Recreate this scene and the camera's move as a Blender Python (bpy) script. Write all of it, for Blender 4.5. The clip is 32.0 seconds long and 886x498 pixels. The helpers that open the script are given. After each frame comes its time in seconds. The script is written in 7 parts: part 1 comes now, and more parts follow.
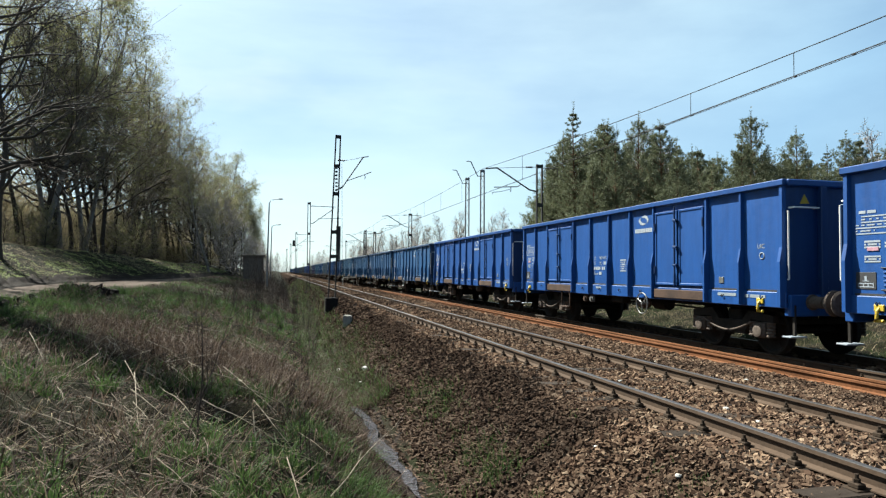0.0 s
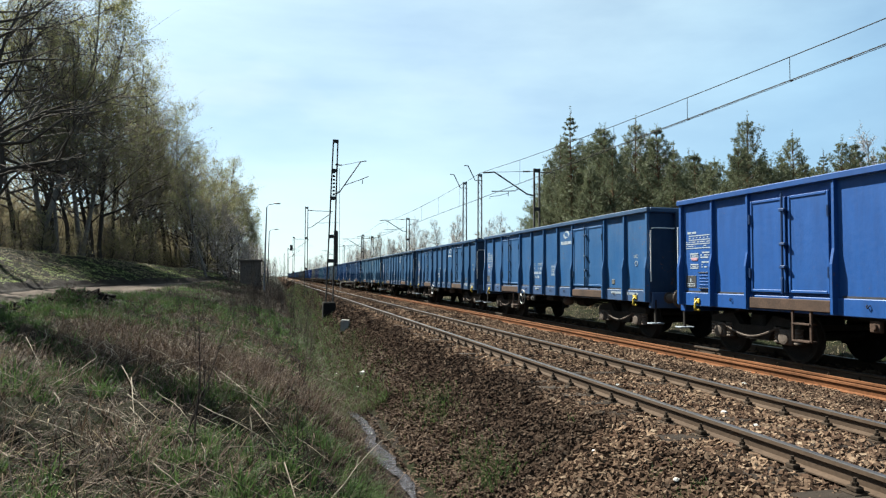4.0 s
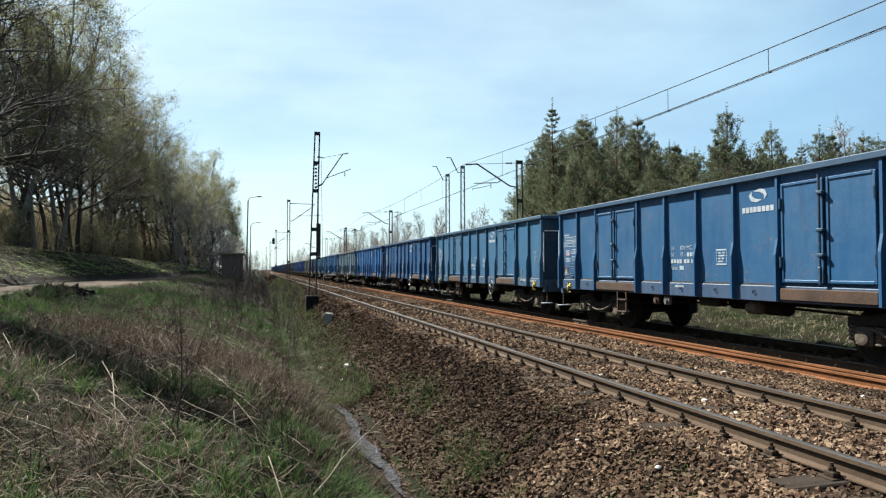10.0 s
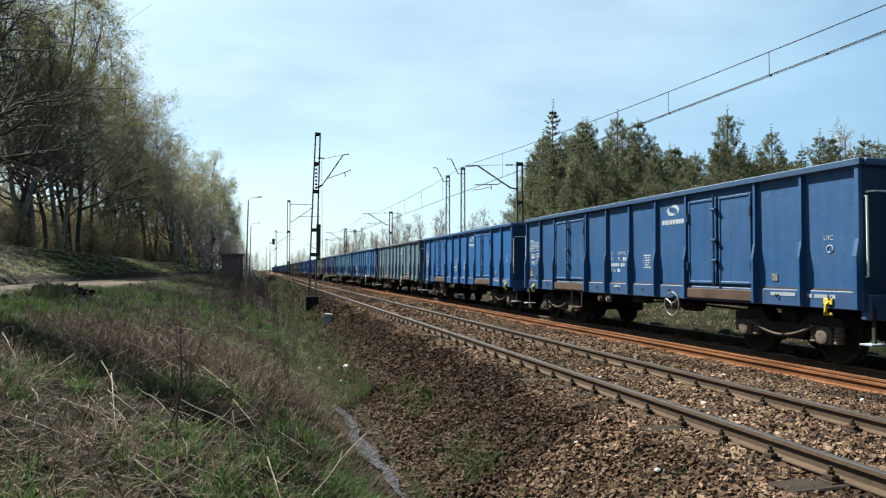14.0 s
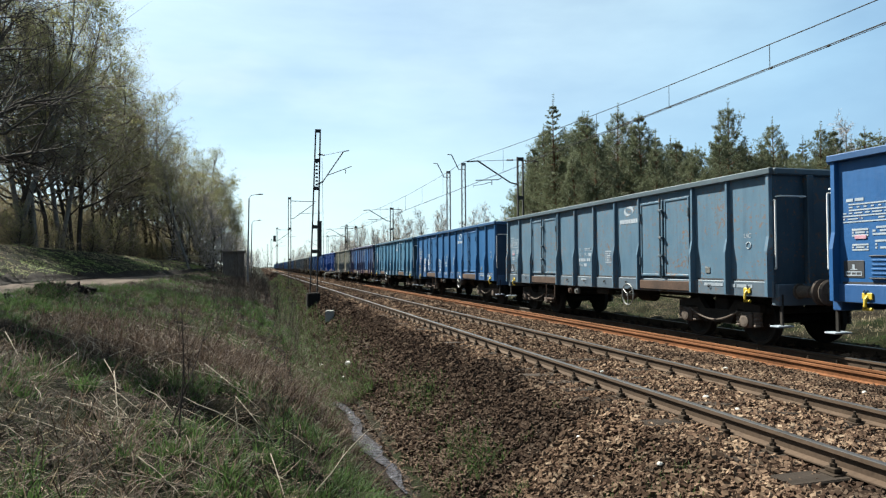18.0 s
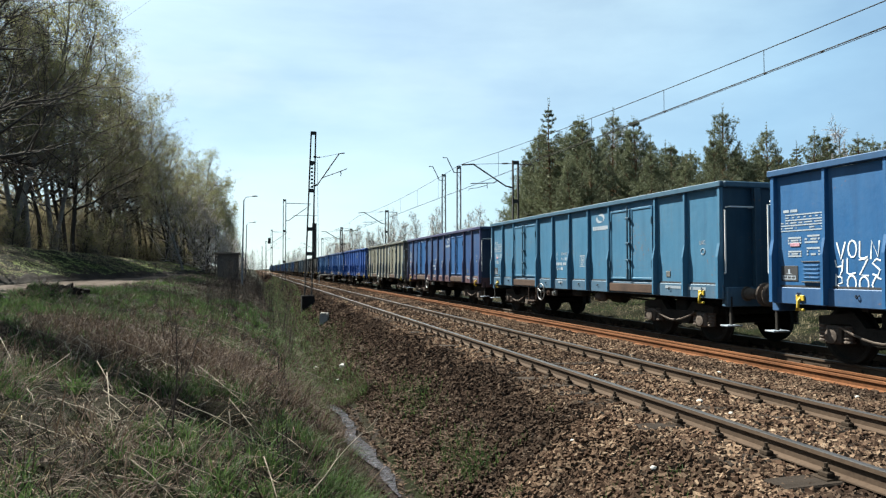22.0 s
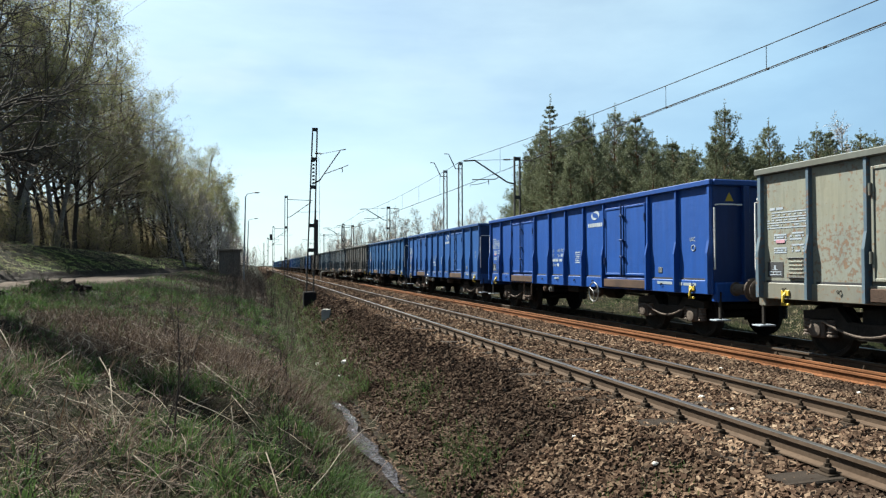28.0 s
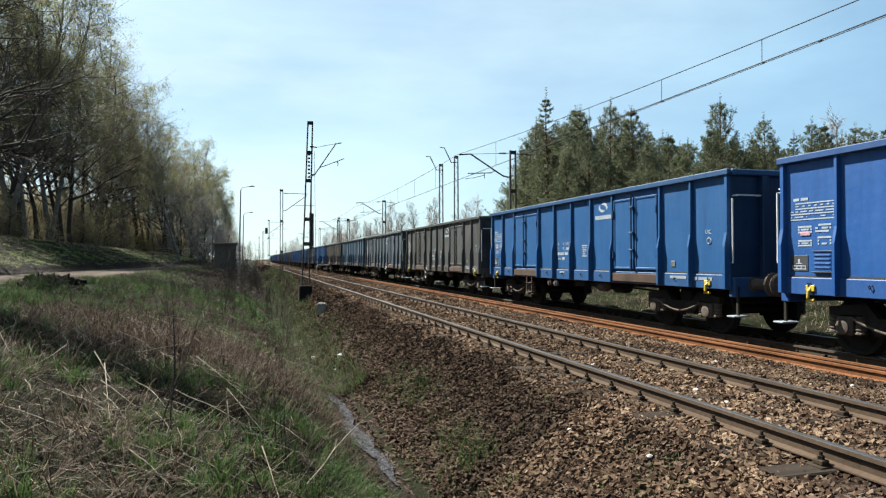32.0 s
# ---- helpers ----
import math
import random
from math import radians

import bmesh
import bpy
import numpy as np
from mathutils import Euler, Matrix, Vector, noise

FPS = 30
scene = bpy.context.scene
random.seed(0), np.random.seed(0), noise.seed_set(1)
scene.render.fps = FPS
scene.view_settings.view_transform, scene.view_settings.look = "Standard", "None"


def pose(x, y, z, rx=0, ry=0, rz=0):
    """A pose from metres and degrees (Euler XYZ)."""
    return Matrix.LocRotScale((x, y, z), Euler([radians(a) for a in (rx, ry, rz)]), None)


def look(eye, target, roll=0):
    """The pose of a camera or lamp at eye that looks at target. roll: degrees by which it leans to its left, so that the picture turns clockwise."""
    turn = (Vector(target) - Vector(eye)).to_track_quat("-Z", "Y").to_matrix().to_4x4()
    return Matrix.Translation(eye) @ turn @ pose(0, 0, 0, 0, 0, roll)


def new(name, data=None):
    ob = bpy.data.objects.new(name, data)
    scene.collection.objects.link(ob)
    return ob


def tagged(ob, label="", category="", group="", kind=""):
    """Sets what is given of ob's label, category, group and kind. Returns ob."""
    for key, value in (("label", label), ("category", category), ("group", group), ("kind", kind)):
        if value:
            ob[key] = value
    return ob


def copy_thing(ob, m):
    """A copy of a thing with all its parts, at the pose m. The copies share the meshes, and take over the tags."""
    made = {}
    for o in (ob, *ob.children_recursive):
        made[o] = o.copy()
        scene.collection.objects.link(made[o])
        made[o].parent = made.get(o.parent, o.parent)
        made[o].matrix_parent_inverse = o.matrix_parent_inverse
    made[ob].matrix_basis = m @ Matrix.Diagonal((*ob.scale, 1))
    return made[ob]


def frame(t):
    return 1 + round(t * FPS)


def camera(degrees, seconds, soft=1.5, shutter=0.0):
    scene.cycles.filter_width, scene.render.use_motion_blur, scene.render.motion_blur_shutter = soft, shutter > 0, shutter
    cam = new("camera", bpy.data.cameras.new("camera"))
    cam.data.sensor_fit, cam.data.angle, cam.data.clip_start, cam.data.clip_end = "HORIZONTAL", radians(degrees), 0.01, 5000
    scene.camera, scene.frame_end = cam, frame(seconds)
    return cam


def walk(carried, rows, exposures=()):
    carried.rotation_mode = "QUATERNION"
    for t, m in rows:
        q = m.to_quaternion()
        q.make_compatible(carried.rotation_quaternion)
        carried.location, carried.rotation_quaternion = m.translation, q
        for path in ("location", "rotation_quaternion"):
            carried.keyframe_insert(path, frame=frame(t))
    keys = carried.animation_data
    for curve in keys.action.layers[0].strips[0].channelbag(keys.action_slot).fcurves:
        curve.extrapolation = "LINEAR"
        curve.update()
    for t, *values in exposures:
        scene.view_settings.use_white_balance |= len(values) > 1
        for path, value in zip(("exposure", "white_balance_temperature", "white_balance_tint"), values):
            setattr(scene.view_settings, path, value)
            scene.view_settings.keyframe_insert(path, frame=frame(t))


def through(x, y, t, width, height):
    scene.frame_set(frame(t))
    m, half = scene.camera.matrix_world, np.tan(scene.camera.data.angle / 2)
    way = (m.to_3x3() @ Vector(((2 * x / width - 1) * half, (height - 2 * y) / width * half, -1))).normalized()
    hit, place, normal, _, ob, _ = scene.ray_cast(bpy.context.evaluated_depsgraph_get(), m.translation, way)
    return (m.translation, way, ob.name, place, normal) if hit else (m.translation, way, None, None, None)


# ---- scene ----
cam = camera(67.6, 32.0, soft=1.28)
EYE = Vector((0.0, 0.0, 1.402))
PATH = [
    (0, 13.947, 2.015, 0.382), (0.5, 13.953, 2.046, 0.450), (1, 13.969, 2.138, 0.409), (1.5, 13.951, 2.242, 0.386), (2, 13.960, 2.274, 0.346),
    (2.5, 13.941, 2.305, 0.354), (3, 13.949, 2.339, 0.453), (3.5, 14.033, 2.398, 0.382), (5.5, 14.431, 2.326, 0.077), (6, 14.531, 2.338, 0.238),
    (6.5, 14.676, 2.359, 0.417), (7, 14.874, 2.353, 0.480), (7.5, 15.080, 2.304, 0.387), (8, 15.333, 2.222, 0.268), (8.5, 15.508, 2.139, 0.167),
    (9, 15.565, 2.051, 0.095), (9.5, 15.597, 1.874, -0.066), (10, 15.613, 1.707, -0.195), (10.5, 15.670, 1.703, -0.142), (11, 15.735, 1.765, -0.108),
    (11.5, 15.745, 1.780, -0.066), (12, 15.701, 1.785, -0.029), (12.5, 15.620, 1.768, -0.070), (13, 15.602, 1.757, 0.003), (13.5, 15.621, 1.780, 0.071),
    (14, 15.616, 1.824, 0.109), (14.5, 15.540, 1.831, 0.113), (16.5, 15.471, 1.593, -0.143), (17, 15.508, 1.495, -0.256), (17.5, 15.546, 1.444, -0.312),
    (18, 15.520, 1.458, -0.341), (18.5, 15.618, 1.524, -0.312), (19, 15.741, 1.642, -0.147), (19.5, 15.818, 1.739, -0.006), (20, 15.852, 1.766, 0.049),
    (20.5, 15.853, 1.769, 0.060), (21, 15.835, 1.726, -0.063), (21.5, 15.877, 1.725, -0.083), (22, 15.954, 1.714, -0.063), (22.5, 15.960, 1.679, -0.001),
    (23, 15.970, 1.615, 0.032), (23.5, 15.915, 1.520, 0.021), (24, 15.882, 1.479, 0.006), (24.5, 15.884, 1.491, 0.071), (25, 15.903, 1.545, 0.076),
    (25.5, 15.929, 1.591, 0.181), (27.5, 15.742, 1.430, -0.045), (28, 15.814, 1.395, -0.117), (28.5, 15.920, 1.378, -0.064), (29, 15.996, 1.350, -0.131),
    (29.5, 16.040, 1.304, -0.298), (30, 16.066, 1.214, -0.254), (30.5, 16.092, 1.129, -0.259), (31, 16.122, 1.027, -0.270), (31.5, 16.174, 0.903, -0.287),
    (32, 16.183, 0.852, -0.124),
]



def aim(yaw, pitch, roll):
    a, b = radians(yaw), radians(pitch)
    way = Vector((math.sin(a) * math.cos(b), math.cos(a) * math.cos(b), math.sin(b)))
    return look(EYE, EYE + way, roll)


walk(cam, [(t, aim(a, b, c)) for t, a, b, c in PATH], exposures=((0, 2.02, 6320, 3), (32, 2.02, 6320, 3)))

# ---------------------------------------------------------------- light
SUN_AZ = -36.0   # degrees from the track's far end towards the wood
SUN_EL = 48.0
sa, se = radians(SUN_AZ), radians(SUN_EL)
sun_dir = Vector((math.sin(sa) * math.cos(se), math.cos(sa) * math.cos(se), math.sin(se)))
sun = new("sun", bpy.data.lights.new("sun", "SUN"))
sun.data.energy, sun.data.angle, sun.data.color = 5.0, radians(0.6), (1.0, 0.95, 0.87)
sun.matrix_world = look(sun_dir * 100, (0, 0, 0))

world = bpy.data.worlds.new("sky")
scene.world = world
world.use_nodes = True
wn, wl = world.node_tree.nodes, world.node_tree.links
wn.clear()
w_out, w_bg = wn.new("ShaderNodeOutputWorld"), wn.new("ShaderNodeBackground")
w_sky = wn.new("ShaderNodeTexSky")
w_sky.sky_type, w_sky.sun_disc = "NISHITA", False
w_sky.sun_elevation, w_sky.sun_rotation = se, sa
w_sky.air_density, w_sky.dust_density, w_sky.ozone_density = 1.0, 0.45, 2.6
w_co = wn.new("ShaderNodeTexCoord")
w_map = wn.new("ShaderNodeMapping")
w_map.inputs["Scale"].default_value = (1.1, 2.4, 5.0)
w_map.inputs["Rotation"].default_value = (0, 0, radians(25))
w_noise = wn.new("ShaderNodeTexNoise")
w_noise.inputs["Scale"].default_value, w_noise.inputs["Detail"].default_value = 1.15, 8
w_noise.inputs["Roughness"].default_value = 0.55
w_ramp = wn.new("ShaderNodeValToRGB")
w_ramp.color_ramp.elements[0].position, w_ramp.color_ramp.elements[1].position = 0.27, 0.68
w_ramp.color_ramp.elements[0].color, w_ramp.color_ramp.elements[1].color = (0.35, 0.35, 0.35, 1), (0.97, 0.97, 0.97, 1)
w_mix = wn.new("ShaderNodeMixRGB")
w_mul = wn.new("ShaderNodeMixRGB")
w_mul.blend_type = "MULTIPLY"
w_mul.inputs["Fac"].default_value = 1.0
w_mul.inputs["Color2"].default_value = (1.05, 1.06, 1.02, 1)
wl.new(w_sky.outputs["Color"], w_mul.inputs["Color1"])
w_veil = wn.new("ShaderNodeMixRGB")
w_veil.inputs["Fac"].default_value = 0.2
# thin cloud scatters light forwards: bright towards the sun, dimmer away from it
w_dot = wn.new("ShaderNodeVectorMath")
w_dot.operation = "DOT_PRODUCT"
w_dot.inputs[1].default_value = sun_dir
w_far = wn.new("ShaderNodeMapRange")
w_far.inputs["From Min"].default_value, w_far.inputs["From Max"].default_value = -0.8, 1.0
w_tint = wn.new("ShaderNodeValToRGB")
w_steps = w_tint.color_ramp.elements
while len(w_steps) < 5:
    w_steps.new(0.5)
for w_step, w_pos, w_col in zip(w_steps, (0.0, 0.5, 0.6, 0.755, 1.0), ((0.05, 0.08, 0.12), (0.3, 0.45, 0.62), (0.4, 0.59, 0.76), (0.63, 0.77, 0.83), (0.82, 0.95, 1.0))):
    w_step.position, w_step.color = w_pos, (*w_col, 1)
w_cloud = wn.new("ShaderNodeMixRGB")
w_cloud.blend_type = "MULTIPLY"
w_cloud.inputs["Fac"].default_value = 1.0
w_cloud.inputs["Color1"].default_value = (6.4, 6.4, 6.4, 1)
wl.new(w_co.outputs["Generated"], w_dot.inputs[0])
wl.new(w_dot.outputs["Value"], w_far.inputs["Value"])
wl.new(w_far.outputs["Result"], w_tint.inputs["Fac"])
wl.new(w_tint.outputs["Color"], w_cloud.inputs["Color2"])
wl.new(w_cloud.outputs["Color"], w_veil.inputs["Color1"])
wl.new(w_mul.outputs["Color"], w_veil.inputs["Color2"])
wl.new(w_veil.outputs["Color"], w_mix.inputs["Color2"])
wl.new(w_co.outputs["Generated"], w_map.inputs["Vector"])
wl.new(w_map.outputs["Vector"], w_noise.inputs["Vector"])
wl.new(w_noise.outputs["Fac"], w_ramp.inputs["Fac"])
wl.new(w_ramp.outputs["Color"], w_mix.inputs["Fac"])
w_dim = wn.new("ShaderNodeMixRGB")
w_dim.blend_type = "MULTIPLY"
w_dim.inputs["Fac"].default_value = 1.0
w_dim.inputs["Color2"].default_value = (0.53, 0.58, 0.63, 1)
wl.new(w_sky.outputs["Color"], w_dim.inputs["Color1"])
wl.new(w_dim.outputs["Color"], w_mix.inputs["Color1"])
# whiter wisps in the veil
w_wnoise = wn.new("ShaderNodeTexNoise")
w_wnoise.inputs["Scale"].default_value = 3.6
w_wnoise.inputs["Detail"].default_value = 4
w_wnoise.inputs["Roughness"].default_value = 0.5
w_wmap = wn.new("ShaderNodeMapping")
w_wmap.inputs["Location"].default_value = (0.35, 0.1, 0.0)
w_wmap.inputs["Scale"].default_value = (1.0, 1.0, 2.4)
w_wramp = wn.new("ShaderNodeValToRGB")
w_wramp.color_ramp.elements[0].position, w_wramp.color_ramp.elements[1].position = 0.46, 0.74
w_wramp.color_ramp.elements[1].color = (0.55, 0.55, 0.55, 1)
w_wisp = wn.new("ShaderNodeMixRGB")
w_wisp.inputs["Color2"].default_value = (5.7, 5.9, 5.9, 1)
wl.new(w_co.outputs["Generated"], w_wmap.inputs["Vector"])
wl.new(w_wmap.outputs["Vector"], w_wnoise.inputs["Vector"])
wl.new(w_wnoise.outputs["Fac"], w_wramp.inputs["Fac"])
w_near = wn.new("ShaderNodeMapRange")
w_near.inputs["From Min"].default_value, w_near.inputs["From Max"].default_value = 0.45, 0.9
w_fac = wn.new("ShaderNodeMath")
w_fac.operation = "MULTIPLY"
wl.new(w_dot.outputs["Value"], w_near.inputs["Value"])
wl.new(w_wramp.outputs["Color"], w_fac.inputs[0])
wl.new(w_near.outputs["Result"], w_fac.inputs[1])
wl.new(w_fac.outputs["Value"], w_wisp.inputs["Fac"])
wl.new(w_mix.outputs["Color"], w_wisp.inputs["Color1"])
wl.new(w_wisp.outputs["Color"], w_bg.inputs["Color"])
w_bg.inputs["Strength"].default_value = 0.05
wl.new(w_bg.outputs["Background"], w_out.inputs["Surface"])


# ---------------------------------------------------------------- materials
def nodes_of(name):
    m = bpy.data.materials.new(name)
    m.use_nodes = True
    n, l = m.node_tree.nodes, m.node_tree.links
    return m, n, l, n["Principled BSDF"]


def noise_node(n, l, vec, scale, detail=5, rough=0.55):
    t = n.new("ShaderNodeTexNoise")
    t.inputs["Scale"].default_value, t.inputs["Detail"].default_value = scale, detail
    t.inputs["Roughness"].default_value = rough
    l.new(vec, t.inputs["Vector"])
    return t.outputs["Fac"]


def ramp_node(n, l, fac, stops):
    r = n.new("ShaderNodeValToRGB")
    e = r.color_ramp.elements
    while len(e) < len(stops):
        e.new(0.5)
    for k, (p, c) in enumerate(stops):
        e[k].position, e[k].color = p, (*c, 1) if len(c) == 3 else c
    l.new(fac, r.inputs["Fac"])
    return r.outputs["Color"]


def mix_node(n, l, kind, fac, a, b):
    x = n.new("ShaderNodeMixRGB")
    x.blend_type = kind
    for key, v in (("Fac", fac), ("Color1", a), ("Color2", b)):
        if hasattr(v, "is_output"):
            l.new(v, x.inputs[key])
        elif key == "Fac":
            x.inputs[key].default_value = v
        else:
            x.inputs[key].default_value = (*v, 1)
    return x.outputs["Color"]


def math_node(n, l, op, a, b=0.0):
    x = n.new("ShaderNodeMath")
    x.operation = op
    x.use_clamp = False
    for k, v in enumerate((a, b)):
        if hasattr(v, "is_output"):
            l.new(v, x.inputs[k])
        else:
            x.inputs[k].default_value = v
    return x.outputs["Value"]


def bump_node(n, l, b, height, strength, distance=0.02):
    x = n.new("ShaderNodeBump")
    x.inputs["Strength"].default_value, x.inputs["Distance"].default_value = strength, distance
    l.new(height, x.inputs["Height"])
    l.new(x.outputs["Normal"], b.inputs["Normal"])


def plain(name, dark, light, scale=3.0, fine=40.0, rough=0.8, metal=0.0, bump=0.3, dist=0.01, per="", spec=None, stretch=None):
    """A surface whose colour wanders between two tones at two sizes; per: island or object gives each piece its own tone."""
    m, n, l, b = nodes_of(name)
    co = n.new("ShaderNodeTexCoord").outputs["Object"]
    if stretch:
        mp = n.new("ShaderNodeMapping")
        mp.inputs["Scale"].default_value = stretch
        l.new(co, mp.inputs["Vector"])
        co = mp.outputs["Vector"]
    big, small = noise_node(n, l, co, scale), noise_node(n, l, co, fine, 3)
    mixed = math_node(n, l, "ADD", math_node(n, l, "MULTIPLY", big, 0.6), math_node(n, l, "MULTIPLY", small, 0.4))
    if per == "island":
        g = n.new("ShaderNodeNewGeometry").outputs["Random Per Island"]
        mixed = math_node(n, l, "ADD", math_node(n, l, "MULTIPLY", mixed, 0.5), math_node(n, l, "MULTIPLY", g, 0.5))
    elif per == "object":
        g = n.new("ShaderNodeObjectInfo").outputs["Random"]
        mixed = math_node(n, l, "ADD", math_node(n, l, "MULTIPLY", mixed, 0.6), math_node(n, l, "MULTIPLY", g, 0.4))
    col = ramp_node(n, l, mixed, [(0.28, dark), (0.72, light)])
    l.new(col, b.inputs["Base Color"])
    b.inputs["Roughness"].default_value, b.inputs["Metallic"].default_value = rough, metal
    b.inputs["Specular IOR Level"].default_value = spec if spec is not None else (0.08 if rough > 0.72 else 0.35)
    if bump:
        bump_node(n, l, b, small, bump, dist)
    return m


def wagon_paint():
    """Paint whose colour is the object's own; the colour's alpha says how faded and rusty it is."""
    m, n, l, b = nodes_of("wagon_paint")
    info = n.new("ShaderNodeObjectInfo")
    co = n.new("ShaderNodeTexCoord").outputs["Object"]
    add = n.new("ShaderNodeVectorMath")
    add.operation = "ADD"
    l.new(co, add.inputs[0])
    sh = n.new("ShaderNodeCombineXYZ")
    l.new(math_node(n, l, "MULTIPLY", info.outputs["Random"], 37.0), sh.inputs["X"])
    l.new(math_node(n, l, "MULTIPLY", info.outputs["Random"], 11.0), sh.inputs["Z"])
    l.new(sh.outputs["Vector"], add.inputs[1])
    v = add.outputs["Vector"]
    mp = n.new("ShaderNodeMapping")
    mp.inputs["Scale"].default_value = (3.0, 3.0, 0.35)
    l.new(v, mp.inputs["Vector"])
    streak = noise_node(n, l, mp.outputs["Vector"], 2.2, 6, 0.6)
    cloud = noise_node(n, l, v, 0.9, 6, 0.6)
    fine = noise_node(n, l, v, 14.0, 6, 0.65)
    wear = info.outputs["Alpha"]
    col = info.outputs["Color"]
    faded = mix_node(n, l, "MIX", math_node(n, l, "MULTIPLY", ramp_node(n, l, cloud, [(0.35, (0, 0, 0)), (0.7, (1, 1, 1))]), math_node(n, l, "MULTIPLY", wear, 0.3)), col, (0.1, 0.145, 0.18))
    tone = mix_node(n, l, "MULTIPLY", 0.6, faded, ramp_node(n, l, streak, [(0.25, (0.62, 0.62, 0.64)), (0.7, (1.25, 1.25, 1.22))]))
    grime = mix_node(n, l, "MIX", math_node(n, l, "MULTIPLY", ramp_node(n, l, streak, [(0.55, (0, 0, 0)), (0.78, (1, 1, 1))]), math_node(n, l, "MULTIPLY", wear, 0.7)), tone, (0.039, 0.03276, 0.0273))
    spot = math_node(n, l, "ADD", math_node(n, l, "MULTIPLY", fine, 0.66), math_node(n, l, "MULTIPLY", cloud, 0.34))
    edge = math_node(n, l, "SUBTRACT", spot, math_node(n, l, "SUBTRACT", 0.66, math_node(n, l, "MULTIPLY", wear, 0.13)))
    rust_f = math_node(n, l, "MINIMUM", math_node(n, l, "MAXIMUM", math_node(n, l, "MULTIPLY", edge, 13.0), 0.0), 0.75)
    rust = mix_node(n, l, "MIX", rust_f, grime, ramp_node(n, l, fine, [(0.4, (0.0468, 0.02184, 0.01014)), (0.7, (0.1326, 0.0663, 0.0312))]))
    l.new(rust, b.inputs["Base Color"])
    b.inputs["Specular IOR Level"].default_value = 0.32
    l.new(math_node(n, l, "ADD", 0.36, math_node(n, l, "MULTIPLY", fine, 0.26)), b.inputs["Roughness"])
    bump_node(n, l, b, math_node(n, l, "ADD", cloud, math_node(n, l, "MULTIPLY", fine, 0.06)), 0.28, 0.05)
    return m


def ballast_material(name, per, bump, dist):
    """Crushed brown stone, fouled with dark soil on the slope and in stains."""
    m, n, l, b = nodes_of(name)
    co = n.new("ShaderNodeTexCoord").outputs["Object"]
    big, mid, small = noise_node(n, l, co, 0.45, 5, 0.6), noise_node(n, l, co, 2.5, 4), noise_node(n, l, co, 45, 3)
    tone = math_node(n, l, "ADD", math_node(n, l, "MULTIPLY", mid, 0.5), math_node(n, l, "MULTIPLY", small, 0.5))
    if per:
        g = n.new("ShaderNodeNewGeometry").outputs["Random Per Island"]
        tone = math_node(n, l, "ADD", math_node(n, l, "MULTIPLY", tone, 0.4), math_node(n, l, "MULTIPLY", g, 0.6))
    stone = ramp_node(n, l, tone, [(0.12, (0.02, 0.0118, 0.009)), (0.42, (0.065, 0.041, 0.0285)), (0.72, (0.14, 0.0945, 0.064)), (0.93, (0.24, 0.185, 0.132))])
    sep = n.new("ShaderNodeSeparateXYZ")
    l.new(co, sep.inputs["Vector"])
    # soil has worked its way into the foot of the slope
    shoulder = math_node(n, l, "ADD", 3.9, math_node(n, l, "MINIMUM", math_node(n, l, "MAXIMUM", math_node(n, l, "MULTIPLY", math_node(n, l, "SUBTRACT", sep.outputs["Y"], 32.0), 0.04), 0.0), 1.1))
    low = math_node(n, l, "MULTIPLY", math_node(n, l, "SUBTRACT", shoulder, sep.outputs["X"]), 0.8)
    along = math_node(n, l, "MINIMUM", math_node(n, l, "MAXIMUM", math_node(n, l, "MULTIPLY", math_node(n, l, "SUBTRACT", sep.outputs["Y"], 6.2), 0.24), 0.05), 1.0)
    low = math_node(n, l, "MULTIPLY", low, along)
    foul = math_node(n, l, "ADD", math_node(n, l, "MULTIPLY", big, 1.5), math_node(n, l, "MINIMUM", math_node(n, l, "MAXIMUM", low, 0.0), 0.52))
    f = ramp_node(n, l, foul, [(0.72, (0, 0, 0)), (1.3, (0.85, 0.85, 0.85))])
    l.new(mix_node(n, l, "MIX", f, stone, ramp_node(n, l, tone, [(0.25, (0.012, 0.0083, 0.0066)), (0.6, (0.026, 0.0185, 0.0145)), (0.9, (0.06, 0.0445, 0.035))])), b.inputs["Base Color"])
    b.inputs["Roughness"].default_value = 0.92
    b.inputs["Specular IOR Level"].default_value = 0.0
    bump_node(n, l, b, small, bump, dist)
    return m


M_PAINT = wagon_paint()
M_UNDER = plain("sooty_black_steel", (0.008736, 0.008112, 0.007488), (0.03432, 0.02995, 0.02621), 3, 30, 0.75, 0.2, 0.4)
M_BOGIE = plain("brown_dusty_cast_steel", (0.03, 0.024, 0.021), (0.115, 0.092, 0.076), 3, 25, 0.8, 0.1, 0.4)
M_SILL = plain("rust_brown_door_sill", (0.012, 0.0075, 0.006), (0.062, 0.036, 0.024), 2.2, 30, 0.85, 0.0, 0.5, spec=0.2)
M_WHITE = plain("white_paint", (0.3925, 0.3925, 0.3802), (0.5447, 0.5447, 0.5324), 5, 60, 0.6, 0, 0.1)
M_MARK = plain("faded_white_lettering", (0.12, 0.155, 0.2), (0.29, 0.305, 0.325), 9, 70, 0.65, 0, 0.05)
M_SPRAY = plain("white_spray_paint", (0.44, 0.4576, 0.4752), (0.616, 0.6336, 0.6424), 9, 70, 0.6, 0, 0.05)
M_YELLOW = plain("yellow_paint", (0.2781, 0.1883, 0.008976), (0.359, 0.2605, 0.02244), 5, 40, 0.55, 0, 0.1)
